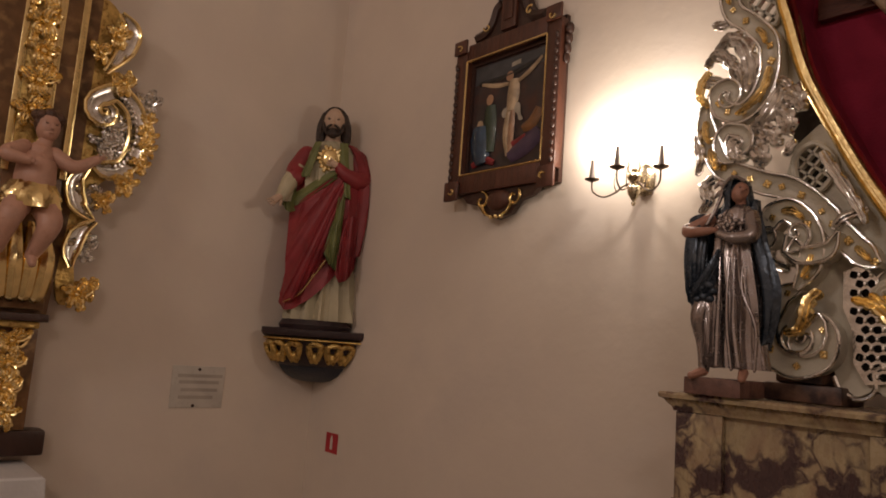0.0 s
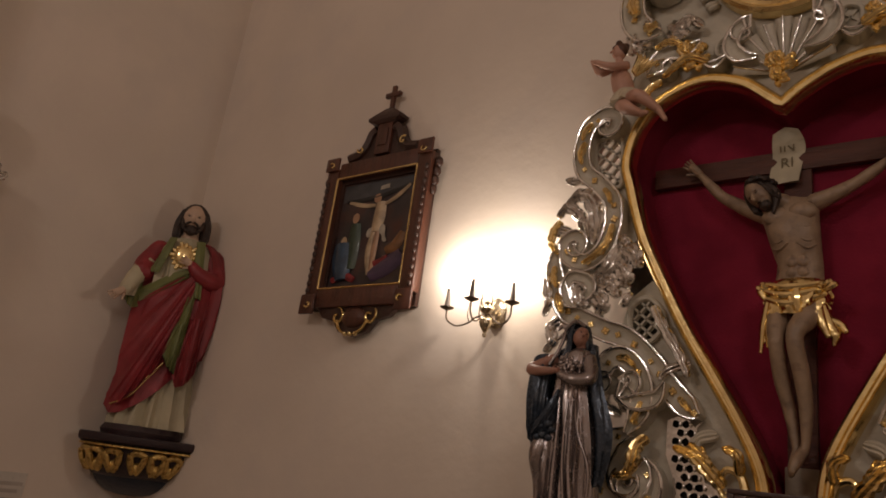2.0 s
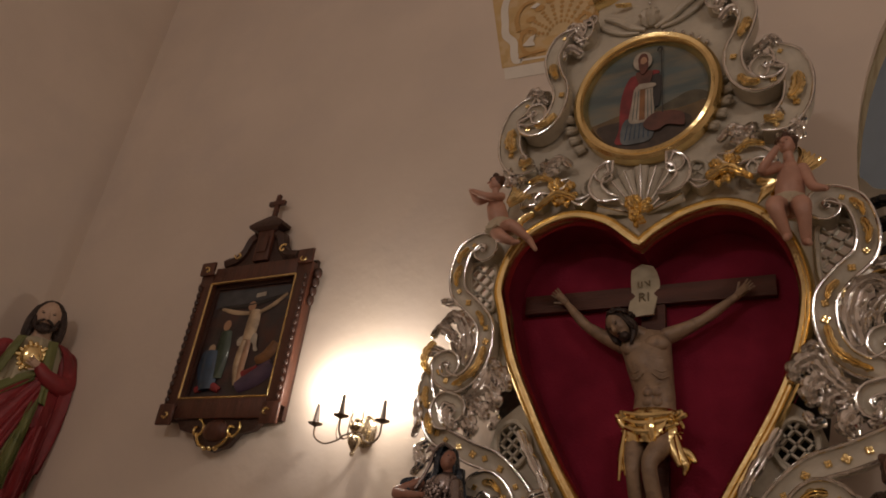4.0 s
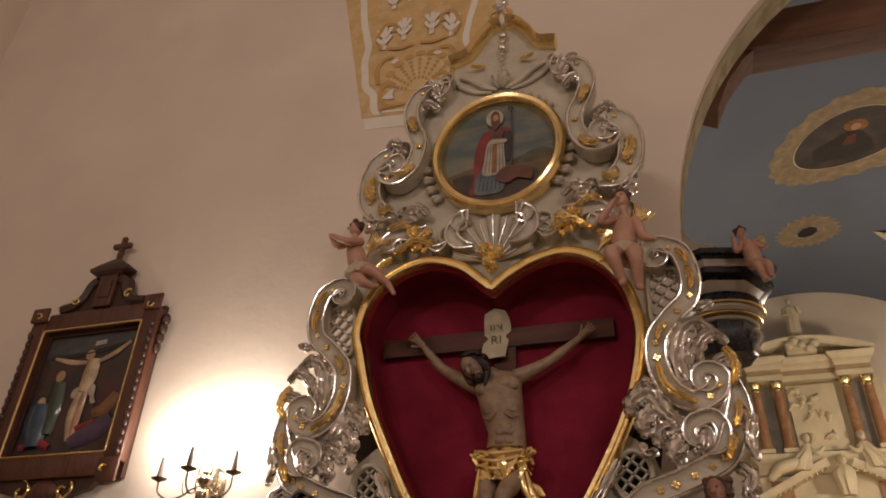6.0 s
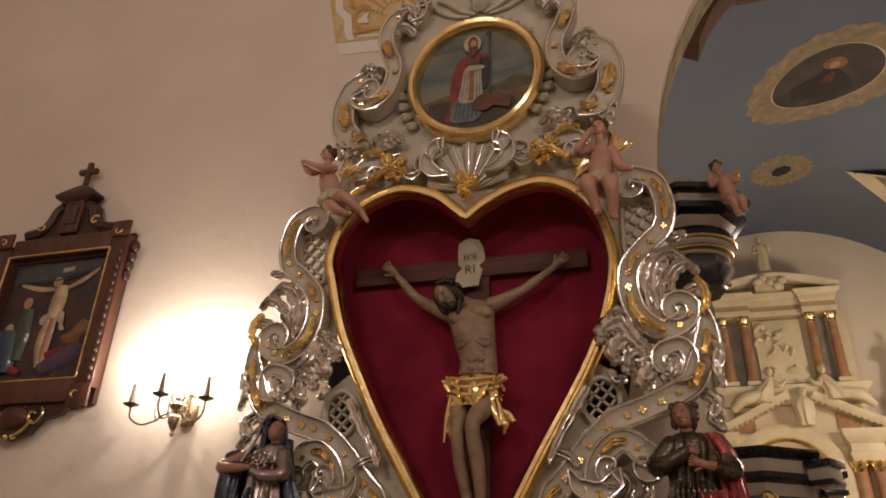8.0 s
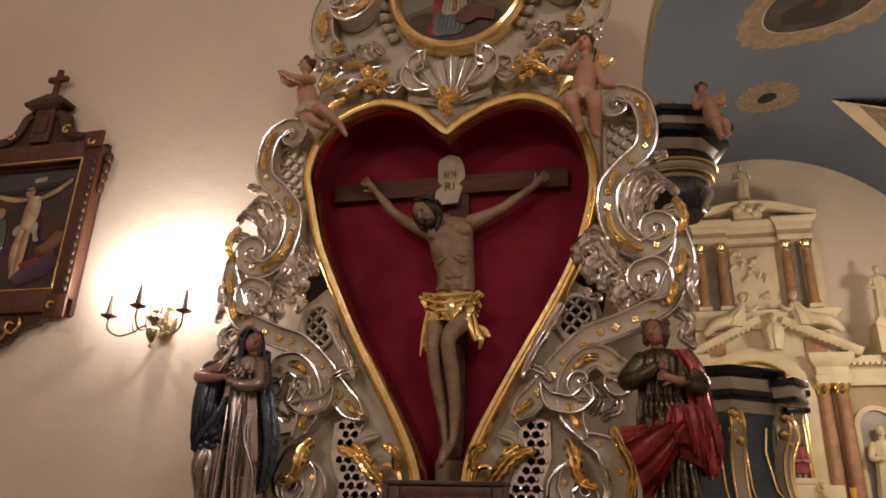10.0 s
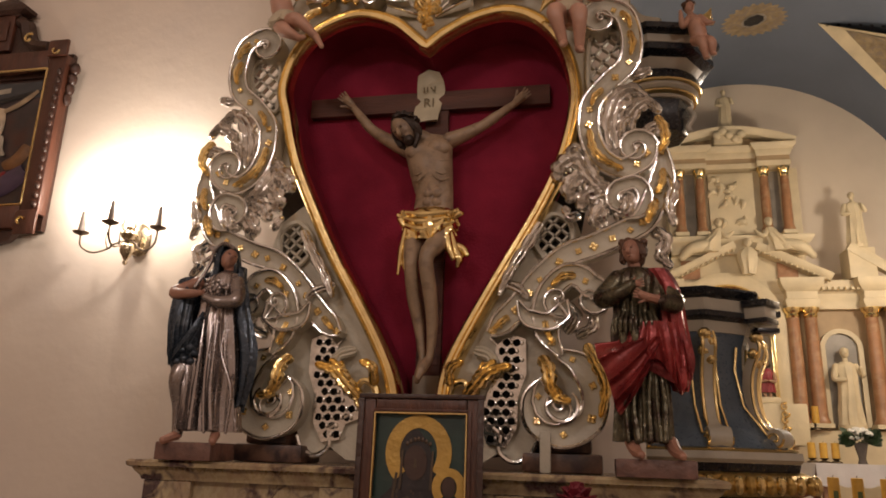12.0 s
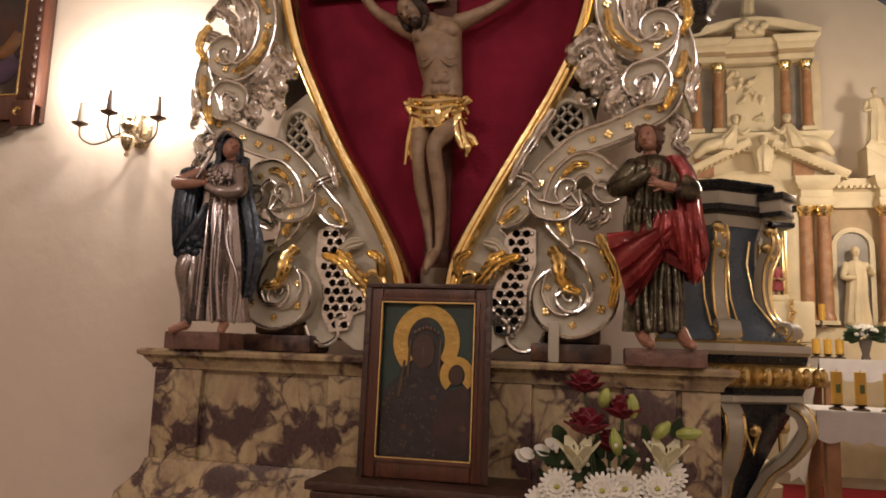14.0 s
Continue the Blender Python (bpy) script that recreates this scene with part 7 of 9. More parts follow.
for k in range(34):
    a = rnd.uniform(0, math.tau)
    x, z = 0.56 + rnd.uniform(-0.15, 0.15), 1.40 + rnd.uniform(0, 0.20)
    part("leaf", petal(B(), rel(x, z, 3.79 + rnd.uniform(-0.02, 0.03)), (math.cos(a), -0.3, abs(math.sin(a)) + 0.2), rnd.uniform(0.05, 0.085), rnd.uniform(0.010, 0.018), 0.2), LEAF, bouquet)
for k in range(40):
    a = rnd.uniform(0, math.tau)
    part("filler_bloom", ball(B(), rel(0.56 + rnd.uniform(-0.14, 0.14), 1.49 + rnd.uniform(0, 0.10), 3.74 + rnd.uniform(-0.03, 0.03)), 0.0045, seg=6, rings=4), PETAL_WHITE, bouquet)
for k, (x, z) in enumerate(((0.398, 1.545), (0.43, 1.552), (0.452, 1.565), (0.385, 1.535))):
    part("white_petal", petal(B(), rel(x, z, 3.76), (-0.8, -0.3, 0.2 + 0.1 * k), 0.038, 0.013, 0.2), PETAL_WHITE, bouquet)

# ---- the gilded altar on the other wall ----
BROWN_MARBLE = material("mottled_brown_paint", (0.17, 0.085, 0.035), 0.35, vary=0.4, scale=9, bump=0.05, second=(0.30, 0.17, 0.07), mix=(0.5, 0.65))
gilt = thing("gilded_altar", "gilded carved side altar with brown marbled panels", "altar", (WX + 0.09, 3.0, 1.745))
gilt.rotation_euler = (0, 0, radians(90))
CARVED.append(gilt)
rp("back_panel", plate(B(), [(-0.85, 1.84), (-0.09, 1.84), (-0.03, 2.6), (-0.03, 4.3), (-0.85, 4.3)], Y0 - 0.01, Y0 + 0.085), BROWN_MARBLE)
rp("pilaster", box(B(), -0.40, -0.12, Y0 - 0.08, Y0 - 0.011, 1.86, 4.3, 0.01), BROWN_MARBLE)
for x in (-0.395, -0.235, -0.125):
    rp("gilt_strip", box(B(), x - 0.018, x + 0.018, Y0 - 0.10, Y0 - 0.081, 2.55, 4.3, 0.006), GOLD)
rp("gilt_panel", box(B(), -0.375, -0.255, Y0 - 0.092, Y0 - 0.081, 2.60, 4.3, 0.004), GOLD_DULL)
for k in range(9):
    rocaille(1, (-0.315 + 0.012 * math.sin(k), 2.88 + 0.16 * k), 0.085, GOLD, 8, 70 + k, Y0 - 0.10)
for k in range(4):
    rp("gilt_fold", tube(B(), spline([(-0.36 + 0.06 * k, Y0 - 0.10, 2.30), (-0.37 + 0.07 * k, Y0 - 0.17, 2.12), (-0.35 + 0.06 * k, Y0 - 0.14, 1.95), (-0.34 + 0.05 * k, Y0 - 0.12, 1.90)], 6), lambda t: 0.020 + 0.022 * math.sin(math.pi * t), 8), GOLD)
rp("moulding", box(B(), -0.9, -0.10, Y0 - 0.14, Y0 + 0.085, 1.80, 1.84, 0.008), WALNUT_DARK)
rp("moulding", box(B(), -0.9, -0.13, Y0 - 0.10, Y0 + 0.085, 1.765, 1.799, 0.008), GOLD_DULL)
rp("pedestal", box(B(), -0.9, -0.12, Y0 - 0.04, Y0 + 0.085, 1.25, 1.764, 0.008), BROWN_MARBLE)
rp("dark_plinth", box(B(), -0.9, -0.02, Y0 - 0.06, Y0 + 0.085, 1.12, 1.249, 0.02), WALNUT_DARK)
for k in range(4):
    rocaille(1, (-0.24, 1.34 + 0.12 * k), 0.075, GOLD, 8, 90 + k, Y0 - 0.05)
    rp("gilt_scroll", tube(B(), flat3(coil((-0.22, 1.36 + 0.115 * k), (-0.175, 1.39 + 0.115 * k), 1.3, 1 if k % 2 else -1), Y0 - 0.06), 0.011, 7), GOLD)
GB = dict(edge=GOLD, edge_r=0.013, depth=0.06, face=SILVER)
rp("ear_board", plate(B(), [(p.x, p.z) for p in spline(flat3([(-0.05, 3.60), (0.09, 3.55), (0.10, 3.36), (0.08, 3.15), (0.22, 3.06), (0.25, 2.86), (0.20, 2.68), (0.10, 2.60), (0.03, 2.50), (0.07, 2.37), (0.0, 2.26), (0.03, 2.0), (0.06, 1.94), (-0.05, 1.92), (-0.08, 2.3), (-0.05, 3.0)], 0), 5, closed=True)], Y0 + 0.0, Y0 + 0.03), GOLD_DULL)
band(1, [(0.02, 3.06), (0.10, 3.10), (0.20, 3.02), (0.235, 2.86), (0.19, 2.70), (0.09, 2.655), (0.0, 2.69)], 0.046, ((0.045, 2.985), 1.2, -1), None, 0, **GB)
band(1, [(0.005, 2.66), (-0.055, 2.56), (-0.025, 2.44), (0.055, 2.37)], 0.042, None, None, 0, **GB)
band(1, [(0.075, 2.365), (0.0, 2.29), (-0.03, 2.18), (-0.02, 2.10)], 0.040, None, None, 0, **GB)
band(1, [(0.06, 3.56), (0.13, 3.48), (0.10, 3.34), (0.02, 3.20)], 0.046, None, None, 0, **GB)
for k, (c, r) in enumerate((((0.12, 3.16), 0.07), ((0.19, 2.60), 0.07), ((0.27, 2.72), 0.055), ((0.285, 2.90), 0.055), ((0.03, 1.96), 0.075), ((0.08, 1.99), 0.06), ((-0.02, 3.30), 0.06), ((0.06, 3.42), 0.07), ((0.10, 2.48), 0.06), ((0.29, 2.82), 0.05), ((0.28, 2.98), 0.05))):
    rocaille(1, c, r, GOLD, 8, 110 + k, Y0 - 0.05)
for k, c in enumerate(((0.10, 2.90), (0.07, 2.80), (0.13, 2.78), (0.03, 2.50), (0.03, 2.22), (0.28, 3.10), (0.16, 2.88))):
    rocaille(1, c, 0.075, SILVER, 8, 130 + k, Y0 - 0.01)
for k in range(16):
    a = 1.5 - 0.19 * k
    rp("silver_bead", ball(B(), (0.11 + 0.115 * math.cos(a), Y0 - 0.065, 2.88 + 0.20 * math.sin(a)), 0.011, 0.011, 0.017, 8, 5), SILVER)
CARVED.pop()
TURNED = Matrix.Translation((WX + 0.09, 3.0, 1.745)) @ Matrix.Rotation(radians(90), 4, "Z") @ Matrix.Translation((0, -Y0, -1.745))
YG = Y0 - 0.20
ch = cherub("cherub_statue", "carved cherub with gilt loincloth on the gilded altar", (-0.245, YG, 2.785), (-0.27, YG, 2.60), (-0.275, YG, 2.42),
            [((-0.34, YG, 2.66), (-0.42, YG - 0.08, 2.60), (-0.33, YG - 0.12, 2.58)), ((-0.20, YG, 2.65), (-0.11, YG - 0.05, 2.60), (-0.01, YG - 0.06, 2.66))],
            [((-0.32, YG, 2.40), (-0.37, YG - 0.12, 2.30), (-0.40, YG - 0.08, 2.14), (-0.42, YG - 0.12, 2.10)), ((-0.22, YG, 2.40), (-0.20, YG - 0.12, 2.28), (-0.25, YG - 0.08, 2.12), (-0.25, YG - 0.12, 2.08))],
            [], True, 1.95, 0.1)
ch.matrix_basis = TURNED
ch.data.materials[3] = GOLD
LINEN = material("white_linen", (0.62, 0.60, 0.60), 0.8, vary=0.06, scale=6, bump=0.15)
table = thing("side_altar_table", "side altar table under a white linen cloth", "altar table", (-3.60, 2.46, 0.125))
part("table_block", box(B(), -0.25, 0.22, -0.5, 0.44, -0.125, 0.94, 0.01), WALNUT_DARK, table)
bm = B()
rr = []
for d, z in ((-0.30, 0.957), (0.0, 0.957), (0.012, 0.948), (0.016, 0.90), (0.022, 0.72), (0.026, 0.55)):
    ring = []
    for k in range(80):
        a = k * math.tau / 80
        c, s = math.cos(a), math.sin(a)
        m = max(abs(c), abs(s))
        wob = 0.010 * math.sin(9 * a) * max(0, 0.95 - z) * 2
        ring.append((-0.015 + (0.24 + d * 0.8 + wob) * c / m, -0.03 + (0.48 + d + wob) * s / m, z))
    rr.append(ring)
part("linen_cloth", loft(bm, rr), LINEN, table)

# ---- painted ornament on the altar wall ----
OCHRE_WALL = material("ochre_fresco", (0.60, 0.42, 0.20), 0.9, vary=0.12, scale=8, bump=0.05, second=(0.64, 0.48, 0.27), mix=(0.5, 0.6), spec=0.2)
OCHRE_PALE = material("pale_ochre_fresco", (0.66, 0.50, 0.28), 0.9, vary=0.10, scale=8, bump=0.05, spec=0.2)
OCHRE_DARK = material("dark_ochre_fresco", (0.52, 0.32, 0.13), 0.9, vary=0.15, scale=8, bump=0.05, spec=0.2)
WHITE_WALL = material("white_fresco", (0.76, 0.71, 0.62), 0.9, vary=0.06, scale=8, bump=0.05, spec=0.2)
fresco = thing("wall_fresco", "ochre wall painting with white border and shell ornament", "wall painting", (-0.50, WY, 4.385), kind="structure")


def fp(name, outline, layer, mat):
    return part(name, plate(B(), outline, -0.001 - 0.0015 * layer, -0.002 - 0.0015 * layer), mat, fresco, smooth=False)


def stroke(pts, w):
    sp = [Vector((p.x, p.z)) for p in spline(flat3(pts, 0), 7)]
    l, r, n = [], [], len(sp)
    for i, p in enumerate(sp):
        t = (sp[min(n - 1, i + 1)] - sp[max(0, i - 1)]).normalized()
        l.append((p.x - t.y * w, p.y + t.x * w))
        r.append((p.x + t.y * w, p.y - t.x * w))
    return l + r[::-1]


fp("border_ground", [(-0.315, 0.165), (0.36, 0.115), (0.55, 1.9), (-0.66, 1.9)], 0, OCHRE_WALL)
fp("white_sill", [(-0.289, 0.079), (0.36, 0.020), (0.362, 0.100), (-0.303, 0.161)], 1, WHITE_WALL)
fp("white_line", stroke([(-0.20, 0.190), (-0.235, 0.196), (-0.253, 0.256), (-0.262, 0.33), (-0.313, 0.403), (-0.325, 0.50), (-0.338, 0.612), (-0.325, 0.72), (-0.345, 0.83), (-0.373, 0.963), (-0.40, 1.2), (-0.47, 1.8)], 0.022), 2, WHITE_WALL)
fp("white_line", stroke([(-0.21, 0.188), (0.0, 0.165), (0.30, 0.135)], 0.007), 2, WHITE_WALL)
fp("white_line", stroke([(0.30, 0.16), (0.285, 0.35), (0.30, 0.52), (0.27, 0.62), (0.285, 0.75), (0.33, 1.0), (0.42, 1.7)], 0.020), 2, WHITE_WALL)
FAN = (0.004, 0.295)
fp("shell_field", [(FAN[0] + r * math.cos(a), FAN[1] + 1.35 * r * math.sin(a)) for r, a in [(0.05, 0.2)] + [(0.19 + 0.014 * abs(math.sin(4.5 * a)), a) for a in np.linspace(0.2, 2.94, 60)] + [(0.05, 2.94)]], 1, OCHRE_PALE)
for k in range(9):
    a = math.radians(90 + (k - 4) * 18)
    for j in range(5):
        r = 0.075 + 0.026 * j
        fp("shell_bead", disc_pts(FAN[0] + r * math.cos(a), FAN[1] + 1.35 * r * math.sin(a), 0.0075 + 0.0012 * j, 0.013, 10), 3, OCHRE_DARK)
    fp("shell_lobe", disc_pts(FAN[0] + 0.215 * math.cos(a), FAN[1] + 0.292 * math.sin(a), 0.030, 0.022, 14), 3, OCHRE_DARK)
for sx in (1, -1):
    for nth, (pts, w) in enumerate((([(0.10, 0.20), (0.17, 0.24), (0.20, 0.33), (0.165, 0.40), (0.12, 0.375), (0.13, 0.33)], 0.011), ([(0.215, 0.40), (0.235, 0.50), (0.20, 0.585), (0.14, 0.60)], 0.013), ([(0.05, 0.215), (0.12, 0.215), (0.20, 0.205)], 0.009), ([(0.22, 0.68), (0.25, 0.78), (0.21, 0.88), (0.15, 0.87), (0.15, 0.81)], 0.012), ([(0.02, 0.67), (0.10, 0.655), (0.18, 0.675)], 0.010))):
        fp("scroll_stroke", stroke([(-0.02 + sx * x, z) for x, z in pts], w), 4 + 0.9 * nth, OCHRE_DARK)
    # white sprays of leaves
    for cx, cz, k in ((0.205, 0.775, 1.0), (0.085, 0.825, 0.9), (0.165, 1.12, 1.0), (0.06, 1.16, 0.9)):
        for nth, (dx, dz, ex, ez, w) in enumerate(((0.0, -0.10, 0.004, 0.10, 0.015), (0.0, 0.0, 0.042, 0.075, 0.012), (0.0, 0.0, -0.040, 0.080, 0.012), (0.0, -0.06, 0.045, 0.0, 0.011), (0.0, -0.06, -0.042, 0.01, 0.011))):
            fp("white_leaf", stroke([(-0.02 + sx * (cx + dx), cz + dz), (-0.02 + sx * (cx + (dx + ex) * 0.6), cz + (dz + ez) * 0.5), (-0.02 + sx * (cx + ex * k), cz + ez * k)], w), 5 + 1.2 * nth, WHITE_WALL)
    fp("white_leaf", [(-0.02 + sx * x, z) for x, z in ((0.185, 0.285), (0.145, 0.335), (0.115, 0.345), (0.125, 0.30), (0.110, 0.265), (0.155, 0.270))], 5, WHITE_WALL)
    fp("white_leaf", [(-0.02 + sx * x, z) for x, z in ((0.16, 0.555), (0.12, 0.58), (0.10, 0.56), (0.13, 0.54))], 5, WHITE_WALL)

# ---- the chancel ----
ci = tagged(part("floor_chancel", box(B(), CX - CR, CX + CR, 5.95, CY, 0.001, 0.42), STONE_FLOOR), "raised stone chancel floor", "floor", kind="structure")
for k in range(2):
    tagged(part("step_chancel", box(B(), CX - CR, CX + CR, 5.35 + 0.30 * k, 5.65 + 0.30 * k, 0.001, 0.14 * (k + 1), 0.006), STONE_FLOOR), "stone step up to the chancel", "step", kind="structure")
RED_CARPET = material("red_carpet", (0.17, 0.012, 0.016), 0.95, vary=0.2, scale=20, bump=0.3, spec=0.1)
tagged(part("carpet", box(B(), 1.7, 4.4, 6.6, 11.0, 0.421, 0.432), RED_CARPET), "dark red carpet on the chancel floor", "carpet")

STONE_CREAM = material("cream_stucco", (0.62, 0.52, 0.34), 0.55, vary=0.12, scale=4, bump=0.12, fine=25)
STONE_WARM = material("tan_stucco", (0.42, 0.30, 0.17), 0.6, vary=0.15, scale=4, bump=0.1)
ORANGE_MARBLE = material("orange_marble", (0.33, 0.165, 0.08), 0.35, vary=0.25, scale=6, bump=0.03, second=(0.40, 0.24, 0.13), mix=(0.5, 0.7))
GREY_MARBLE = material("grey_marble", (0.24, 0.21, 0.17), 0.4, vary=0.2, scale=6, bump=0.03)
ha = thing("high_altar", "cream stucco high altar with orange marble columns", "altar", (2.5, 12.0, 0.42))


SETTLE = [0.0]   # how far the storey in hand is let down


def hp(name, bm, mats, label="", parent=None):
    bmesh.ops.translate(bm, verts=bm.verts, vec=(-2.5, -12.0, SETTLE[-1] - 0.42))
    return part(name, bm, mats, parent or ha, label)


def column(x, y, z0, z1, r, shaft=None):
    c = hp("column", lathe(B(), [(r * 1.25, z0), (r * 1.3, z0 + 0.03), (r * 1.08, z0 + 0.06), (r, z0 + 0.10), (r * 0.98, z0 + (z1 - z0) * 0.5), (r * 0.86, z1 - 0.14), (r * 0.9, z1 - 0.13)], 18, (x, y, 0)), shaft or ORANGE_MARBLE)
    hp("base", box(B(), x - r * 1.4, x + r * 1.4, y - r * 1.4, y + r * 1.4, z0 - 0.05, z0), STONE_CREAM, parent=c)
    cap = hp("capital", lathe(B(), [(r * 0.88, z1 - 0.129), (r * 1.05, z1 - 0.10), (r * 0.95, z1 - 0.08), (r * 1.35, z1 - 0.03), (r * 1.4, z1)], 12, (x, y, 0)), GOLD, parent=c)


def moulding(x0, x1, y0, y1, rows, mat, name="cornice"):
    """A moulded slab: rows (overhang, z)."""
    return hp(name, loft(B(), [[(x0 - d, y0 - d, z), (x1 + d, y0 - d, z), (x1 + d, y1, z), (x0 - d, y1, z)] for d, z in rows]), mat)


# lower storey
hp("plinth", box(B(), 0.7, 4.9, 11.9, 12.45, 0.42, 2.2), STONE_CREAM)
hp("wall_field", box(B(), 0.8, 4.9, 12.08, 12.45, 2.2, 4.10), STONE_WARM)
for x in (1.15, 1.55, 3.06, 3.27, 3.98, 4.25):
    column(x, 11.92, 2.28, 3.72, 0.085)
for x0, x1 in ((2.99, 3.36), (3.90, 4.36), (1.05, 1.66)):
    moulding(x0, x1, 11.82, 12.2, [(0, 3.72), (0.02, 3.78), (0.02, 3.82), (0, 3.83), (0, 3.92), (0.03, 3.95), (0.07, 4.02), (0.08, 4.09)], STONE_CREAM, "entablature")
moulding(1.1, 4.5, 11.98, 12.2, [(0, 3.72), (0.01, 3.80), (0, 3.83), (0, 3.92), (0.03, 3.95), (0.06, 4.02), (0.06, 4.085)], STONE_CREAM, "entablature")
for k in range(24):
    hp("dentil", box(B(), 2.95 + 0.068 * k, 2.985 + 0.068 * k, 11.84, 11.90, 3.945, 3.985), STONE_CREAM)
# round arch with gilded jambs and a small robed figure
for rad, w, mat in ((0.62, 0.085, STONE_CREAM), (0.52, 0.03, GOLD)):
    pts = [(2.28 + rad * math.cos(a), 11.98, 3.50 + rad * math.sin(a)) for a in np.linspace(0, math.pi, 30)]
    hp("archivolt", sweep(B(), [(2.28 + rad, 11.98, 2.28), *pts, (2.28 - rad, 11.98, 2.28)], [(-w, -0.06), (-w, 0.06), (0, 0.09), (w, 0.06), (w, -0.06)]), mat)
hp("arch_field", plate(B(), [(2.28 + 0.50 * math.cos(a), 3.50 + 0.50 * math.sin(a)) for a in np.linspace(0, math.pi, 24)] + [(1.78, 2.2), (2.78, 2.2)], 12.02, 12.07), GREY_MARBLE)
hp("gilt_post", box(B(), 2.76, 2.81, 11.85, 11.95, 2.30, 3.50, 0.006), GOLD)
# niche with a white figure
hp("niche", plate(B(), [(3.62 + 0.20 * math.cos(a), 3.22 + 0.20 * math.sin(a)) for a in np.linspace(0, math.pi, 20)] + [(3.42, 2.25), (3.82, 2.25)], 12.04, 12.078), GREY_MARBLE)
hp("niche_frame", sweep(B(), [(3.84, 12.05, 2.25), *[(3.62 + 0.22 * math.cos(a), 12.05, 3.22 + 0.22 * math.sin(a)) for a in np.linspace(0, math.pi, 20)], (3.40, 12.05, 2.25)], [(-0.03, -0.02), (-0.03, 0.05), (0.03, 0.05), (0.03, -0.02)]), STONE_CREAM)


def stone_figure(name, x, y, z, h, seed, label, lean=0.0):
    """A standing robed figure of one stone, h high."""
    bm = B()
    lathe(bm, [(0.0, 0.0), (0.16 * h, 0.0), (0.16 * h, 0.05 * h), (0, 0.05 * h)], 12)
    robe(bm, [(0.80 * h, 0, 0, 0.06 * h, 0.05 * h), (0.74 * h, 0, 0, 0.115 * h, 0.075 * h), (0.55 * h, 0.01 * h, 0, 0.11 * h, 0.08 * h), (0.30 * h, 0, 0, 0.12 * h, 0.09 * h), (0.04 * h, 0, 0, 0.14 * h, 0.10 * h)], 9, 0.22, seed, 0, n=48)
    limb(bm, [(-0.11 * h, 0, 0.75 * h), (-0.15 * h, -0.05 * h, 0.60 * h), (-0.06 * h, -0.11 * h, 0.58 * h)], [0.04 * h, 0.04 * h, 0.025 * h], 0, 8)
    limb(bm, [(0.11 * h, 0, 0.75 * h), (0.17 * h, -0.04 * h, 0.64 * h), (0.13 * h, -0.10 * h, 0.72 * h)], [0.04 * h, 0.038 * h, 0.022 * h], 0, 8)
    limb(bm, [(0, 0, 0.78 * h), (0, 0, 0.86 * h)], [0.035 * h, 0.03 * h], 0, 8)
    head(bm, (0, -0.01 * h, 0.91 * h), 0.065 * h, 0, 0)
    return statue(name, bm, [STONE_CREAM], label, pose(x, y, z, 0, 0, lean))


stone_figure("stone_statue", 3.62, 11.93, 2.22, 1.02, 41, "cream stone figure standing in an altar niche")
stone_figure("stone_statue", 3.93, 11.95, 4.50, 0.80, 42, "cream stone figure standing above the high altar cornice", -10)
hp("statue_block", box(B(), 3.78, 4.10, 11.85, 12.2, 4.10, 4.50, 0.01), STONE_CREAM)
hp("side_scroll", sweep(B(), [(3.80 + 0.55 * (1 - math.cos(a)), 11.9, 4.10 + 0.42 * math.cos(a * 0.95)) for a in np.linspace(0, 1.5, 12)], [(-0.06, -0.06), (-0.06, 0.06), (0, 0.08), (0.06, 0.06), (0.06, -0.06)]), STONE_CREAM)
# broken pediment with dentils, reclining figures and a bust
for x0, z0, x1, z1 in ((1.50, 4.10, 2.42, 4.56), (3.56, 4.10, 2.68, 4.54)):
    n = 14
    pts = [(x0 + (x1 - x0) * k / n, 11.86, z0 + (z1 - z0) * k / n) for k in range(n + 1)]
    hp("raking_cornice", sweep(B(), pts, [(-0.06, -0.3), (-0.06, 0.05), (0.0, 0.04), (0.04, 0.0), (0.05, -0.3)] if x1 > x0 else [(0.06, -0.3), (0.06, 0.05), (0.0, 0.04), (-0.04, 0.0), (-0.05, -0.3)]), STONE_CREAM)
    for k in range(n):
        p = Vector(pts[k]) * 0.5 + Vector(pts[k + 1]) * 0.5
        hp("dentil", ball(B(), (p.x, 11.84, p.z - 0.055), 0.018, 0.03, 0.020, 7, 5), STONE_CREAM)
for sx, x, z in ((1, 2.05, 4.45), (-1, 3.02, 4.45)):
    bm = B()
    robe(bm, [(0.20, 0.06 * sx, 0, 0.05, 0.05), (0.10, 0.02 * sx, 0, 0.09, 0.08), (0.0, -0.06 * sx, 0, 0.14, 0.10), (-0.12, -0.12 * sx, 0, 0.18, 0.11)], 8, 0.3, 44, 0, n=48)
    limb(bm, [(-0.05 * sx, -0.02, -0.02), (-0.28 * sx, -0.08, -0.08), (-0.42 * sx, -0.06, -0.20)], [0.08, 0.08, 0.045], 0, 10)
    limb(bm, [(0.08 * sx, 0, 0.18), (0.16 * sx, -0.06, 0.08), (0.24 * sx, -0.06, 0.14)], [0.035, 0.033, 0.02], 0, 8)
    head(bm, (0.07 * sx, -0.02, 0.28), 0.065, 0, 0)
    statue("reclining_statue", bm, [STONE_CREAM], "cream stone figure reclining on the broken pediment", pose(x + 0.10 * sx, 11.82, z + 0.13))
bm = B()
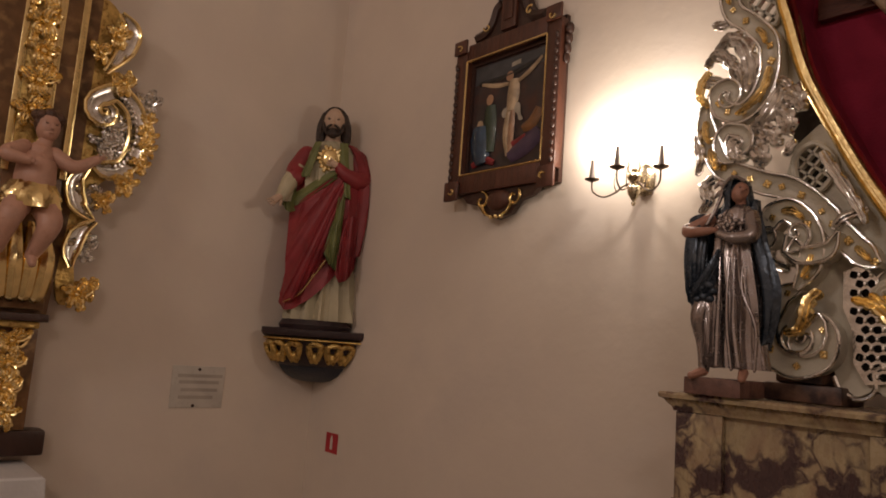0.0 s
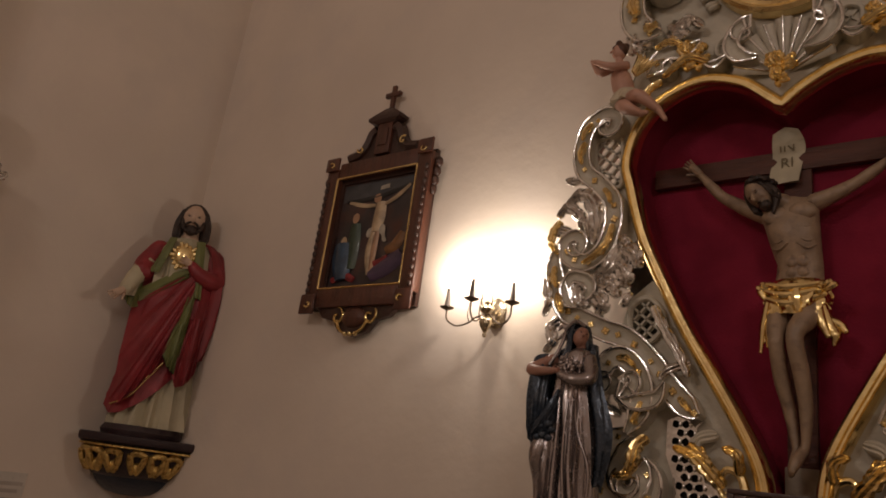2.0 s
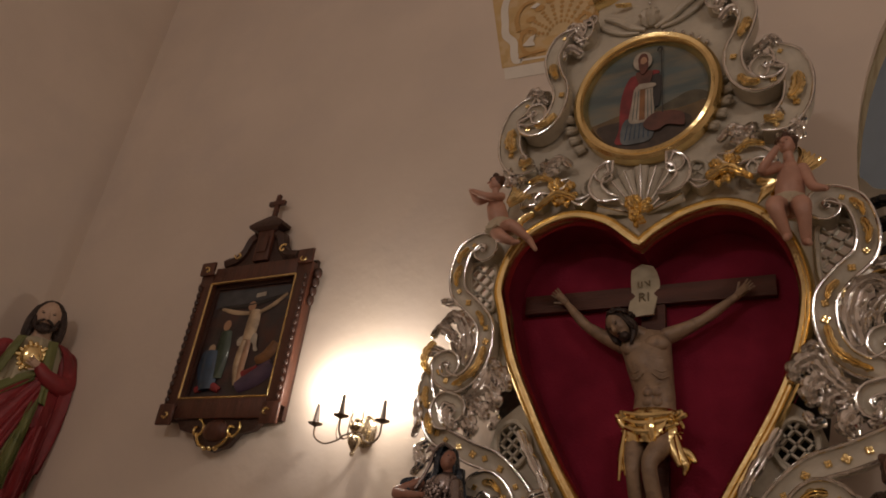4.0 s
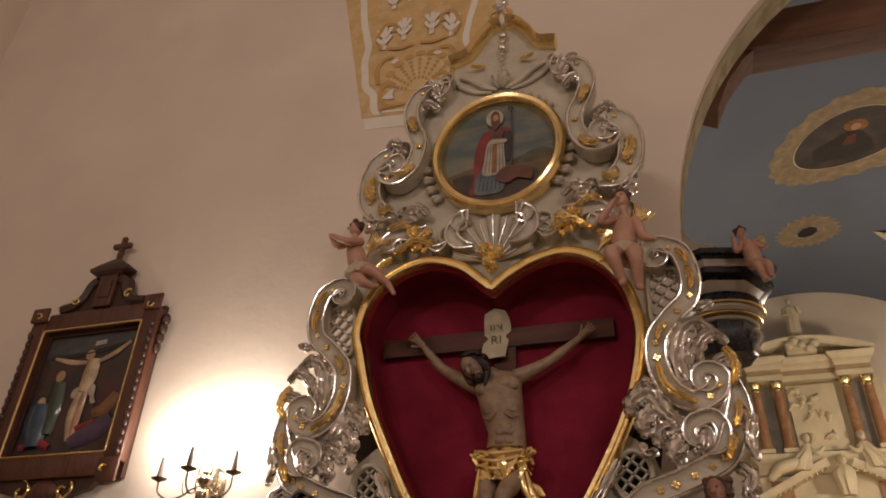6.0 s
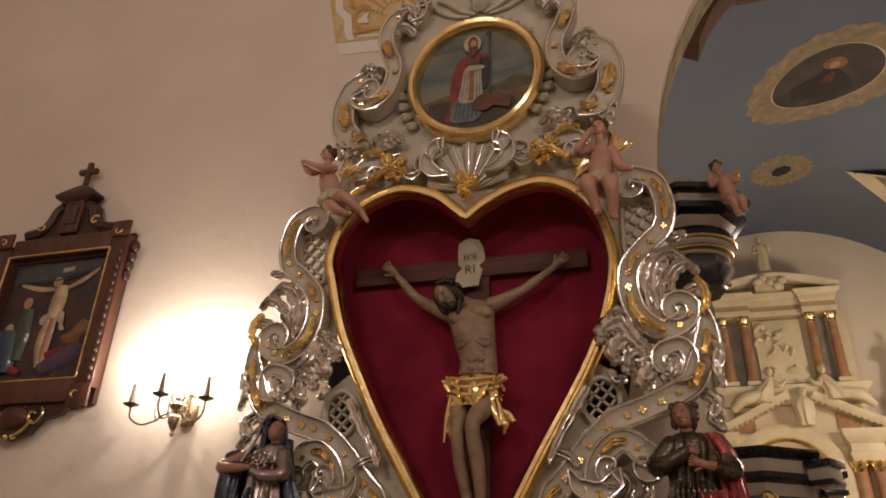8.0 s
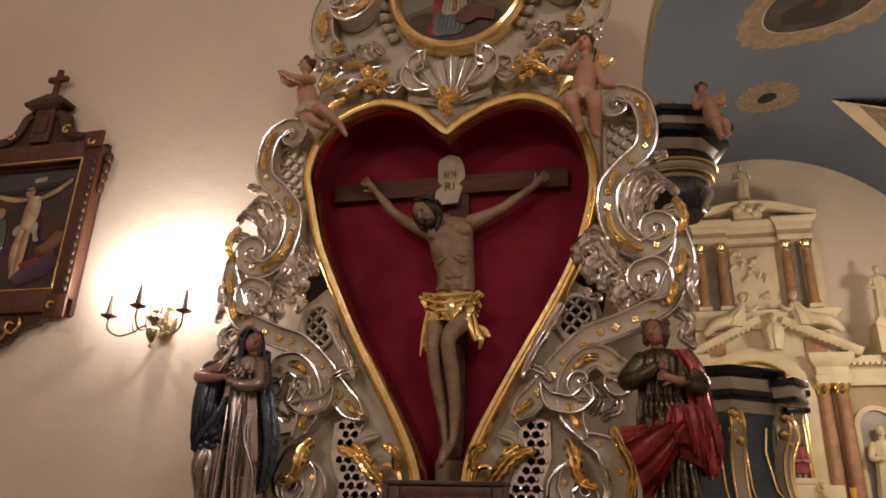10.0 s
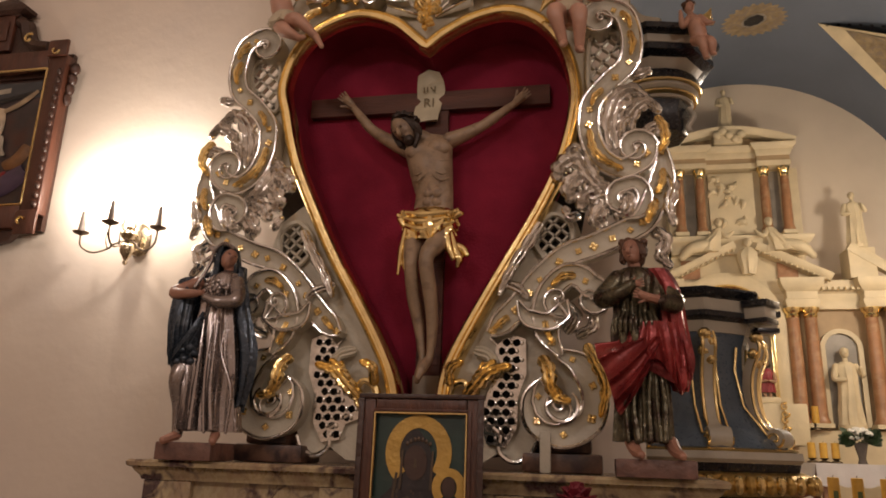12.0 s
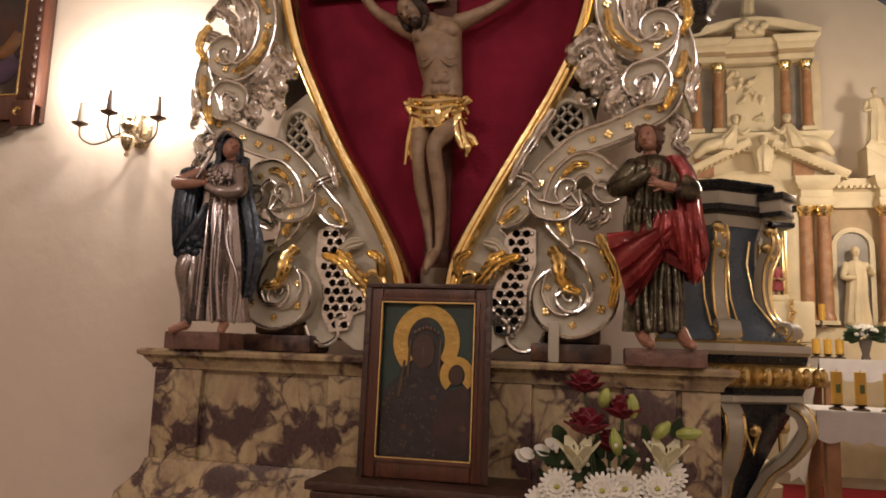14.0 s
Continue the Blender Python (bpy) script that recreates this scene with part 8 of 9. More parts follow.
robe(bm, [(0.24, 0, 0, 0.05, 0.05), (0.16, 0, 0, 0.12, 0.08), (0.0, 0, 0, 0.10, 0.08), (-0.12, 0, 0, 0.07, 0.06)], 7, 0.3, 47, 0, n=40)
head(bm, (0, -0.01, 0.30), 0.07, 0, 0)
statue("bust_statue", bm, [STONE_CREAM], "cream stone cherub bust over the altar arch", pose(2.56, 11.80, 4.27))
# upper storey
SETTLE.append(-0.065)
hp("attic_wall", box(B(), 1.62, 3.32, 12.02, 12.45, 4.10, 5.75), STONE_CREAM)
moulding(1.62, 3.34, 11.90, 12.3, [(0, 4.52), (0, 4.64), (0.03, 4.68), (0.07, 4.74), (0.07, 4.76)], STONE_CREAM)
hp("orange_panel", box(B(), 1.74, 1.98, 11.985, 12.015, 4.20, 4.46), ORANGE_MARBLE)
hp("orange_panel", box(B(), 2.95, 3.20, 11.985, 12.015, 4.20, 4.46), ORANGE_MARBLE)
for x in (1.765, 2.037, 2.863, 3.123):
    column(x, 11.90, 4.82, 5.72, 0.062)
for x in (1.90, 2.99):
    hp("grey_panel", box(B(), x - 0.075, x + 0.075, 11.985, 12.015, 4.80, 5.70), GREY_MARBLE)
relief = hp("relief_panel", box(B(), 2.145, 2.735, 11.93, 12.015, 4.80, 5.68, 0.015), STONE_CREAM, "carved stucco relief panel")
rnd = random.Random(12)
for k in range(16):
    x, z = 2.24 + rnd.uniform(0, 0.40), 4.90 + rnd.uniform(0, 0.68)
    a = rnd.uniform(0, math.pi)
    hp("relief_fold", limb(B(), [(x, 11.93, z), (x + 0.07 * math.cos(a), 11.90, z + 0.07 * math.sin(a)), (x + 0.13 * math.cos(a + 0.5), 11.93, z + 0.13 * math.sin(a + 0.5))], [0.02, 0.034, 0.014], 0, 8), STONE_CREAM, parent=relief)
hp("relief_fold", ball(B(), (2.43, 11.91, 5.46), 0.04, 0.04, 0.05, 10, 8), STONE_CREAM, parent=relief)
for x0, x1, yf in ((1.69, 2.12, 11.82), (2.78, 3.20, 11.82), (2.1, 2.8, 11.90)):
    moulding(x0, x1, yf, 12.3, [(0, 5.73), (0.01, 5.80), (0.0, 5.805)], STONE_CREAM, "architrave")
    moulding(x0, x1, yf + 0.01, 12.3, [(0, 5.806), (0, 5.875)], STONE_WARM, "frieze")
    moulding(x0, x1, yf, 12.3, [(0, 5.876), (0.02, 5.92), (0.02, 5.96), (0.07, 6.0), (0.08, 6.04)], STONE_CREAM)
pts = [(1.58 + 1.70 * t, 11.83, 6.06 + 0.20 * math.sin(math.pi * t)) for t in np.linspace(0, 1, 24)]
hp("curved_pediment", sweep(B(), pts, [(-0.05, -0.3), (-0.055, 0.06), (-0.02, 0.05), (0.03, 0.0), (0.035, -0.3)]), STONE_CREAM)
hp("pediment_field", plate(B(), [(1.68, 6.04), (3.20, 6.04), (2.95, 6.15), (2.70, 6.22), (2.16, 6.22), (1.92, 6.15)], 11.98, 12.1), STONE_WARM)
hp("crest", box(B(), 2.24, 2.62, 11.78, 12.1, 6.06, 6.30, 0.04), STONE_CREAM)
for k in range(5):
    hp("crest_scroll", ball(B(), (2.28 + 0.08 * k, 11.77, 6.18 + 0.06 * math.sin(k * 1.6)), 0.06, 0.04, 0.06, 9, 6), STONE_CREAM)
SETTLE.pop()
stone_figure("stone_statue", 2.43, 11.92, 6.235, 0.66, 43, "small cream stone figure crowning the high altar")
# small red figure in the altar's arch
bm = B()
robe(bm, [(0.36, 0, 0, 0.05, 0.04), (0.30, 0, 0, 0.085, 0.06), (0.18, 0, 0, 0.075, 0.06), (0.06, 0, 0, 0.09, 0.06)], 8, 0.2, 48, 0, n=40)
for x in (-0.03, 0.03):
    limb(bm, [(x, 0, 0.08), (x, -0.01, 0.0)], [0.022, 0.016], 1, 8)
limb(bm, [(-0.08, 0, 0.30), (-0.09, -0.05, 0.20), (-0.02, -0.08, 0.20)], [0.025, 0.022, 0.016], 1, 8)
limb(bm, [(0.08, 0, 0.30), (0.09, -0.05, 0.20), (0.02, -0.08, 0.20)], [0.025, 0.022, 0.016], 1, 8)
head(bm, (0, 0, 0.43), 0.055, 1, 2, long=0.5, beard=True)
statue("red_robed_statue", bm, [RED_MATT, P_FLESH, HAIR], "small painted figure in a dark red cloak", pose(2.60, 11.55, 2.56) @ Matrix.Diagonal((1, 1, 0.95, 1)))
hp("tabernacle_block", box(B(), 2.40, 3.00, 11.40, 11.89, 2.0, 2.48, 0.02), STONE_CREAM)
hp("tabernacle_shelf", box(B(), 2.44, 2.72, 11.42, 11.88, 2.481, 2.555, 0.02), STONE_CREAM)
for k in range(5):
    hp("gilt_scroll", tube(B(), [(2.74 + x * 2.2, 11.38, 2.12 + 0.08 * k + z * 2.2) for x, z in coil((0, 0), (0.02, 0.012), 1.2, 1 if k % 2 else -1)], 0.012, 6), GOLD)

# altar tables, candles and flowers of the chancel
WAX = material("yellow_wax", (0.62, 0.36, 0.06), 0.45, vary=0.08, scale=20)
WAX_MARK = material("green_mark", (0.09, 0.12, 0.03), 0.5)
HOLDER = material("dark_bronze", (0.12, 0.085, 0.05), 0.4, metal=0.6)


def clothed_table(name, label, x0, x1, y0, y1, top, drop, zfloor, scallops):
    t = thing(name, label, "altar table", ((x0 + x1) / 2, (y0 + y1) / 2, zfloor))
    ox, oy = (x0 + x1) / 2, (y0 + y1) / 2
    for sx in (-1, 1):
        for sy in (-1, 1):
            part("leg", box(B(), sx * (x1 - x0 - 0.24) / 2 - 0.05, sx * (x1 - x0 - 0.24) / 2 + 0.05, sy * (y1 - y0 - 0.2) / 2 - 0.05, sy * (y1 - y0 - 0.2) / 2 + 0.05, 0, top - zfloor - 0.041, 0.01), ORANGE_MARBLE, t)
    part("tabletop", box(B(), x0 - ox + 0.02, x1 - ox - 0.02, y0 - oy + 0.02, y1 - oy - 0.02, top - zfloor - 0.04, top - zfloor - 0.004), BROWN_MARBLE, t)
    bm = box(B(), x0 - ox, x1 - ox, y0 - oy, y1 - oy, top - zfloor - 0.003, top - zfloor + 0.004)
    n = scallops * 8
    up, lo = [], []
    for k in range(n + 1):
        x = x0 - ox + (x1 - x0) * k / n
        up.append((x, y0 - oy - 0.004, top - zfloor + 0.003))
        lo.append((x, y0 - oy - 0.012 - 0.006 * math.sin(k * 0.9), top - zfloor - drop - 0.030 * abs(math.sin(math.pi * k / 8))))
    loft(bm, [up, lo, [(x, y + 0.004, z) for x, y, z in lo], [(x, y + 0.004, z - 0.001) for x, y, z in up]], closed=False)
    # the end fall, hanging lower
    e0 = [(x0 - ox - 0.004, y0 - oy + (y1 - y0) * k / 16, top - zfloor + 0.003) for k in range(17)]
    e1 = [(x0 - ox - 0.10 - 0.02 * math.sin(k * 1.1), y0 - oy - 0.03 + (y1 - y0 + 0.06) * k / 16, top - zfloor - 0.52 + 0.05 * math.sin(k * 0.6)) for k in range(17)]
    em = [(a[0] - 0.03 - 0.008 * math.sin(k * 1.1), a[1], a[2] - 0.22) for k, a in enumerate(e0)]
    loft(bm, [e0, em, e1, [(x + 0.005, y, z) for x, y, z in e1], [(x + 0.005, y, z) for x, y, z in em], [(x + 0.005, y, z - 0.002) for x, y, z in e0]], closed=False)
    part("linen_cloth", bm, LINEN, t, "white altar cloth with scalloped hem")
    return t


def candle(x, y, z, h, r, stand=0.03, mark=True):
    c = thing("altar_candle", "thick yellow candle on a dark holder", "candle", (x, y, z), group="altar candles")
    part("holder", lathe(B(), [(0.0, 0.0), (r * 1.5, 0.0), (r * 1.4, stand * 0.3), (r * 0.5, stand * 0.6), (r * 1.3, stand), (0, stand)], 14), HOLDER, c)
    part("wax", lathe(B(), [(0.0, stand + 0.0005), (r, stand + 0.0005), (r, stand + h), (r * 0.8, stand + h + 0.004), (r * 0.3, stand + h - 0.006), (0, stand + h - 0.006)], 16), WAX, c)
    part("wick", tube(B(), [(0, 0, stand + h - 0.006), (0.003, 0, stand + h + 0.02)], 0.003, 5), HOLDER, c)
    if mark:
        part("printed_mark", box(B(), -r * 0.4, r * 0.4, -r - 0.002, -r + 0.004, stand + h * 0.35, stand + h * 0.62), WAX_MARK, c)
    return c


clothed_table("altar_table", "altar table with white lace-edged cloth", 2.08, 3.6, 7.98, 8.7, 1.42, 0.20, 0.432, 9)
clothed_table("altar_table", "white-clothed mensa before the high altar", 2.78, 4.3, 10.5, 11.2, 1.81, 0.20, 0.432, 8)
for x in (2.262, 2.425, 2.62):
    candle(x, 8.12, 1.4245, 0.235, 0.040, 0.045)
for x in (2.86, 2.98, 3.10):
    candle(x, 10.9, 1.8145, 0.16, 0.040, 0.05, False)
for x in (3.035, 3.19):
    candle(x, 11.95 - 0.10, 2.2005, 0.22, 0.042, 0.06, False)
vase = thing("flower_vase", "white flowers with dark leaves in a vase", "flowers", (3.36, 10.9, 1.8145))
part("vase", lathe(B(), [(0.0, 0.0), (0.05, 0.0), (0.035, 0.06), (0.06, 0.16), (0.07, 0.22), (0.05, 0.22)], 14), VASE, vase)
rnd = random.Random(21)
for k in range(60):
    a, e = rnd.uniform(0, math.tau), rnd.uniform(-0.3, 0.8)
    part("leaf", petal(B(), (0.08 * math.cos(a), 0.08 * math.sin(a), 0.25 + 0.06 * e), (math.cos(a), math.sin(a), e - 0.2), 0.13, 0.03, 0.3), LEAF, vase)
for k in range(46):
    a, r = rnd.uniform(0, math.tau), rnd.uniform(0, 0.17)
    part("white_bloom", ball(B(), (r * math.cos(a), r * math.sin(a) * 0.8, 0.36 - 0.9 * r * r * 3 + rnd.uniform(-0.02, 0.02)), 0.028, 0.028, 0.020, 7, 5), PETAL_WHITE, vase)
pots = thing("altar_flowers", "low white flower pot beside the altar table", "flowers", (1.66, 7.9, 0.4325))
part("pot", lathe(B(), [(0.0, 0.0), (0.10, 0.0), (0.14, 0.25), (0.16, 0.45), (0.14, 0.46), (0, 0.46)], 16), STONE_CREAM, pots)
part("pedestal", box(B(), -0.10, 0.10, -0.10, 0.10, 0.461, 0.62, 0.03), STONE_CREAM, pots)

# ---- the pulpit and its sounding board ----
BLUE_BLACK = material("blue_black_paint", (0.012, 0.013, 0.018), 0.25, vary=0.3, bump=0.05)
BLUE_PANEL = material("blue_grey_panel", (0.085, 0.115, 0.155), 0.30, vary=0.25, scale=6, bump=0.08)
OFF_WHITE = material("off_white_paint", (0.45, 0.41, 0.34), 0.45, vary=0.12, scale=8, bump=0.08)
pulpit = thing("pulpit", "blue-black pulpit with cream and gilt scroll brackets", "pulpit", (0.982, 5.662, -0.055))


def octagon(name, levels, mat, parent=None, c=(0, 0)):
    return part(name, loft(B(), [[(c[0] + r * math.cos(math.radians(8.6 + 45 * k)), c[1] + r * math.sin(math.radians(8.6 + 45 * k)), z) for k in range(8)] for r, z in levels]), mat, parent or pulpit)


octagon("cornice", [(0.335, 2.545), (0.36, 2.558), (0.37, 2.58), (0.36, 2.592)], BLUE_BLACK)
octagon("white_band", [(0.330, 2.49), (0.338, 2.544)], OFF_WHITE)
octagon("black_band", [(0.320, 2.45), (0.350, 2.465), (0.350, 2.489)], BLUE_BLACK)
octagon("white_band", [(0.300, 2.40), (0.312, 2.449)], OFF_WHITE)
octagon("body", [(0.445, 1.905), (0.425, 1.93), (0.345, 2.00), (0.295, 2.10), (0.27, 2.25), (0.275, 2.34), (0.295, 2.399)], BLUE_PANEL)
octagon("gilt_line", [(0.475, 1.890), (0.485, 1.898), (0.47, 1.904)], GOLD)
octagon("white_band", [(0.49, 1.845), (0.505, 1.86), (0.50, 1.889)], OFF_WHITE)
octagon("black_band", [(0.48, 1.81), (0.49, 1.844)], BLUE_BLACK)
octagon("gadroon_core", [(0.48, 1.715), (0.535, 1.735), (0.55, 1.765), (0.53, 1.795), (0.49, 1.809)], GOLD_DULL)
octagon("black_band", [(0.46, 1.685), (0.475, 1.714)], BLUE_BLACK)
octagon("white_band", [(0.44, 1.65), (0.465, 1.66), (0.46, 1.684)], OFF_WHITE)
octagon("lower_body", [(0.05, 0.98), (0.14, 1.05), (0.20, 1.18), (0.27, 1.35), (0.35, 1.50), (0.41, 1.60), (0.43, 1.649)], BLUE_BLACK)
for k in range(64):
    a = math.tau * k / 64
    c = math.cos(math.pi / 8) / math.cos(((a - radians(8.6)) % (math.pi / 4)) - math.pi / 8)
    part("gadroon", ball(B(), (0.545 * c * math.cos(a), 0.545 * c * math.sin(a), 1.762), 0.022, 0.024, 0.038, 8, 6), GOLD if k % 2 == 0 else GOLD_DULL, pulpit)
for k in (4, 5, 6, 7, 0):
    a = math.radians(8.6 + 45 * k)
    d, t = Vector((math.cos(a), math.sin(a), 0)), Vector((-math.sin(a), math.cos(a), 0))

    def ribbon(pts, w, mat, name, holder):
        sp = spline([(r, 0, z) for r, z in pts], 7)
        rows = []
        for i, p in enumerate(sp):
            q = sp[min(len(sp) - 1, i + 1)] - sp[max(0, i - 1)]
            n = Vector((q.z, 0, -q.x)).normalized() * 0.022
            rows.append([d * (p.x + n.x * u) + t * w * v + Vector((0, 0, p.z + n.z * u)) for u, v in ((-1, -1), (1, -0.8), (1.25, 0), (1, 0.8), (-1, 1))])
        return part(name, loft(B(), rows), mat, holder)
    br = ribbon([(0.325, 2.39), (0.345, 2.33), (0.305, 2.22), (0.300, 2.10), (0.335, 2.00), (0.425, 1.94)], 0.028, OFF_WHITE, "scroll_bracket", pulpit)
    part("volute", lathe(B(), [(0.0, -0.045), (0.042, -0.045), (0.045, -0.02), (0.045, 0.02), (0.042, 0.045), (0.0, 0.045)], 16), OFF_WHITE, br).matrix_basis = Matrix.Translation(d * 0.410 + Vector((0, 0, 1.945))) @ Matrix.Rotation(a, 4, "Z") @ Matrix.Rotation(radians(90), 4, "X")
    for sv in (-1, 1):
        part("gilt_edge", tube(B(), [d * (p.x + 0.024) + t * 0.026 * sv + Vector((0, 0, p.z)) for p in spline([(0.325, 0, 2.39), (0.345, 0, 2.33), (0.305, 0, 2.22), (0.300, 0, 2.10), (0.335, 0, 2.00), (0.425, 0, 1.945)], 6)], 0.007, 6), GOLD, br)
        part("gilt_coil", tube(B(), [d * (0.410 + x) + t * 0.047 * sv + Vector((0, 0, 1.945 + z)) for x, z in coil((0, 0), (0.036, 0.02), 1.4, 1)], 0.006, 6), GOLD, br)
    for j in range(4):
        part("gilt_leaf", ball(B(), d * (0.352 - 0.008 * j) + t * 0.012 * (j % 2 * 2 - 1) + Vector((0, 0, 2.38 - 0.035 * j)), 0.030, 0.030, 0.028, 8, 6), GOLD, br)
    if k in (7, 0):
        cb = part("corner_block", box(B(), -0.05, 0.045, -0.055, 0.055, 2.462, 2.512, 0.003), OFF_WHITE, pulpit)
        cb.matrix_basis = Matrix.Translation(d * 0.375) @ Matrix.Rotation(a, 4, "Z")
        part("corner_cap", box(B(), -0.055, 0.060, -0.068, 0.068, 2.5125, 2.542, 0.004), BLUE_BLACK, cb)
        part("corner_fillet", box(B(), -0.052, 0.052, -0.060, 0.060, 2.440, 2.4615, 0.003), BLUE_BLACK, cb)
    lo = ribbon([(0.40, 1.64), (0.46, 1.60), (0.47, 1.52), (0.40, 1.42), (0.31, 1.34), (0.24, 1.22), (0.20, 1.08)], 0.038, OFF_WHITE, "scroll_bracket", pulpit)
    for sv in (-1, 1):
        part("gilt_edge", tube(B(), [d * (p.x + 0.022) + t * 0.034 * sv + Vector((0, 0, p.z)) for p in spline([(0.40, 0, 1.64), (0.46, 0, 1.60), (0.47, 0, 1.52), (0.40, 0, 1.42), (0.31, 0, 1.34), (0.24, 0, 1.22), (0.20, 0, 1.08)], 6)], 0.007, 6), GOLD, lo)
    am = a + math.pi / 8
    dm, tm = Vector((math.cos(am), math.sin(am), 0)), Vector((-math.sin(am), math.cos(am), 0))
    for sv in (-1, 1):
        part("gilt_frame_line", tube(B(), [dm * r + tm * sv * w + Vector((0, 0, z)) for r, w, z in ((0.270, 0.060, 2.34), (0.262, 0.050, 2.24), (0.290, 0.062, 2.08), (0.375, 0.095, 1.96))], 0.006, 6), GOLD, pulpit)
    part("gilt_frame_line", tube(B(), [dm * 0.332 + tm * 0.05 * x + Vector((0, 0, 1.50 + 0.06 * z)) for x, z in ((-1, 1), (-0.4, 0), (0, -1), (0.4, 0), (1, 1))], 0.008, 6), GOLD, pulpit)
    part("gilt_rosette", ball(B(), dm * 0.345 + Vector((0, 0, 1.54)), 0.03, 0.03, 0.03, 8, 6), GOLD, pulpit)
part("wall_support", box(B(), CX - CR - 0.982 + 0.004, -0.25, -0.26, 0.26, 1.2, 2.53, 0.01), BLUE_PANEL, pulpit)

board = thing("sounding_board", "black and cream pulpit canopy with gilt lines", "pulpit canopy", (0.900, 5.650, 3.40))
board.rotation_euler = (0, 0, radians(-18.1))
octagon("top_slab", [(0.30, 0.445), (0.335, 0.46), (0.335, 0.49), (0.31, 0.50)], BLUE_BLACK, board)
octagon("white_band", [(0.28, 0.395), (0.295, 0.402), (0.295, 0.444)], OFF_WHITE, board)
octagon("black_band", [(0.25, 0.345), (0.30, 0.362), (0.30, 0.394)], BLUE_BLACK, board)
octagon("white_band", [(0.205, 0.295), (0.215, 0.308), (0.245, 0.344)], OFF_WHITE, board)


def turned(name, rows, mat):
    return part(name, lathe(B(), rows, 24), mat, board)


turned("black_roll", [(0.12, 0.236), (0.218, 0.240), (0.230, 0.262), (0.218, 0.286), (0.12, 0.294)], BLUE_BLACK)
turned("gilt_line", [(0.12, 0.222), (0.232, 0.224), (0.236, 0.230), (0.12, 0.235)], GOLD)
turned("white_roll", [(0.11, 0.186), (0.205, 0.190), (0.220, 0.204), (0.216, 0.220), (0.11, 0.2215)], OFF_WHITE)
turned("gilt_line", [(0.11, 0.172), (0.208, 0.174), (0.212, 0.180), (0.11, 0.1855)], GOLD)
turned("white_roll", [(0.10, 0.146), (0.180, 0.150), (0.192, 0.162), (0.10, 0.1715)], OFF_WHITE)
octagon("drop", [(0.145, -0.01), (0.155, 0.0), (0.165, 0.10), (0.18, 0.1455)], BLUE_BLACK, board)
part("side_bracket", tube(B(), spline([(0.170, -0.03, 0.12), (0.195, -0.03, 0.07), (0.165, -0.03, 0.02), (0.172, -0.03, -0.01)], 6), 0.014, 8), OFF_WHITE, board)
crest = part("crest", plate(B(), [(p.x, p.z) for p in spline(flat3([(-0.30, 0.501), (0.10, 0.501), (0.02, 0.56), (-0.03, 0.64), (-0.10, 0.69), (-0.22, 0.70), (-0.32, 0.66)], 0), 5, closed=True)], -0.285, -0.25), OFF_WHITE, board)
part("crest_scroll", tube(B(), [(-0.165 + x, -0.295, 0.595 + z) for x, z in coil((0, 0), (0.075, 0.02), 1.5, -1)], lambda t: 0.014 + 0.014 * t, 8), BLUE_BLACK, crest)
part("gilt_coil", tube(B(), [(-0.165 + x, -0.318, 0.595 + z) for x, z in coil((0, 0), (0.100, 0.03), 1.2, -1)], 0.009, 7), GOLD, crest)
part("wall_arm", box(B(), -0.575, -0.1, -0.09, 0.09, 0.05, 0.44, 0.01), BLUE_BLACK, board)
XC, YD = 1.14, 5.24
putto = cherub("cherub_statue", "dark-haired carved cherub on the pulpit canopy", (XC - 0.025, YD, 4.03), (XC, YD, 3.93), (XC + 0.02, YD, 3.83),
       [((XC - 0.03, YD, 3.96), (XC - 0.07, YD - 0.03, 3.90), (XC - 0.075, YD - 0.03, 3.98)), ((XC + 0.03, YD, 3.96), (XC + 0.06, YD - 0.03, 3.91), (XC + 0.08, YD - 0.04, 3.90))],
       [((XC + 0.0, YD, 3.82), (XC + 0.02, YD - 0.06, 3.77), (XC + 0.04, YD - 0.04, 3.69), (XC + 0.05, YD - 0.06, 3.675)), ((XC + 0.04, YD, 3.82), (XC + 0.07, YD - 0.05, 3.77), (XC + 0.075, YD - 0.04, 3.71), (XC + 0.085, YD - 0.06, 3.695))],
       [((XC + 0.03, YD + 0.03, 3.95), (XC + 0.10, YD + 0.03, 3.93))], False, 0.95, 0.5)
putto.matrix_basis = Matrix.Translation((1.092, 5.325, 3.77)) @ Matrix.Diagonal((0.88, 0.88, 0.88, 1)) @ Matrix.Translation((-XC - 0.02, -YD, -3.83))

# ---- paintings on the vault ----
TAN = material("tan_vault_paint", (0.29, 0.22, 0.13), 0.9, vary=0.3, scale=9, bump=0.05, second=(0.25, 0.20, 0.15), mix=(0.45, 0.65), spec=0.2)
vault_art = thing("vault_painting", "dark oval vault painting in a tan painted wreath", "ceiling painting", (CX, 8.93, CZ + CR), kind="structure")
vault_rose = thing("vault_rosette", "small dark rosette in a tan sunburst on the vault", "ceiling painting", (CX, 10.78, CZ + CR), kind="structure")


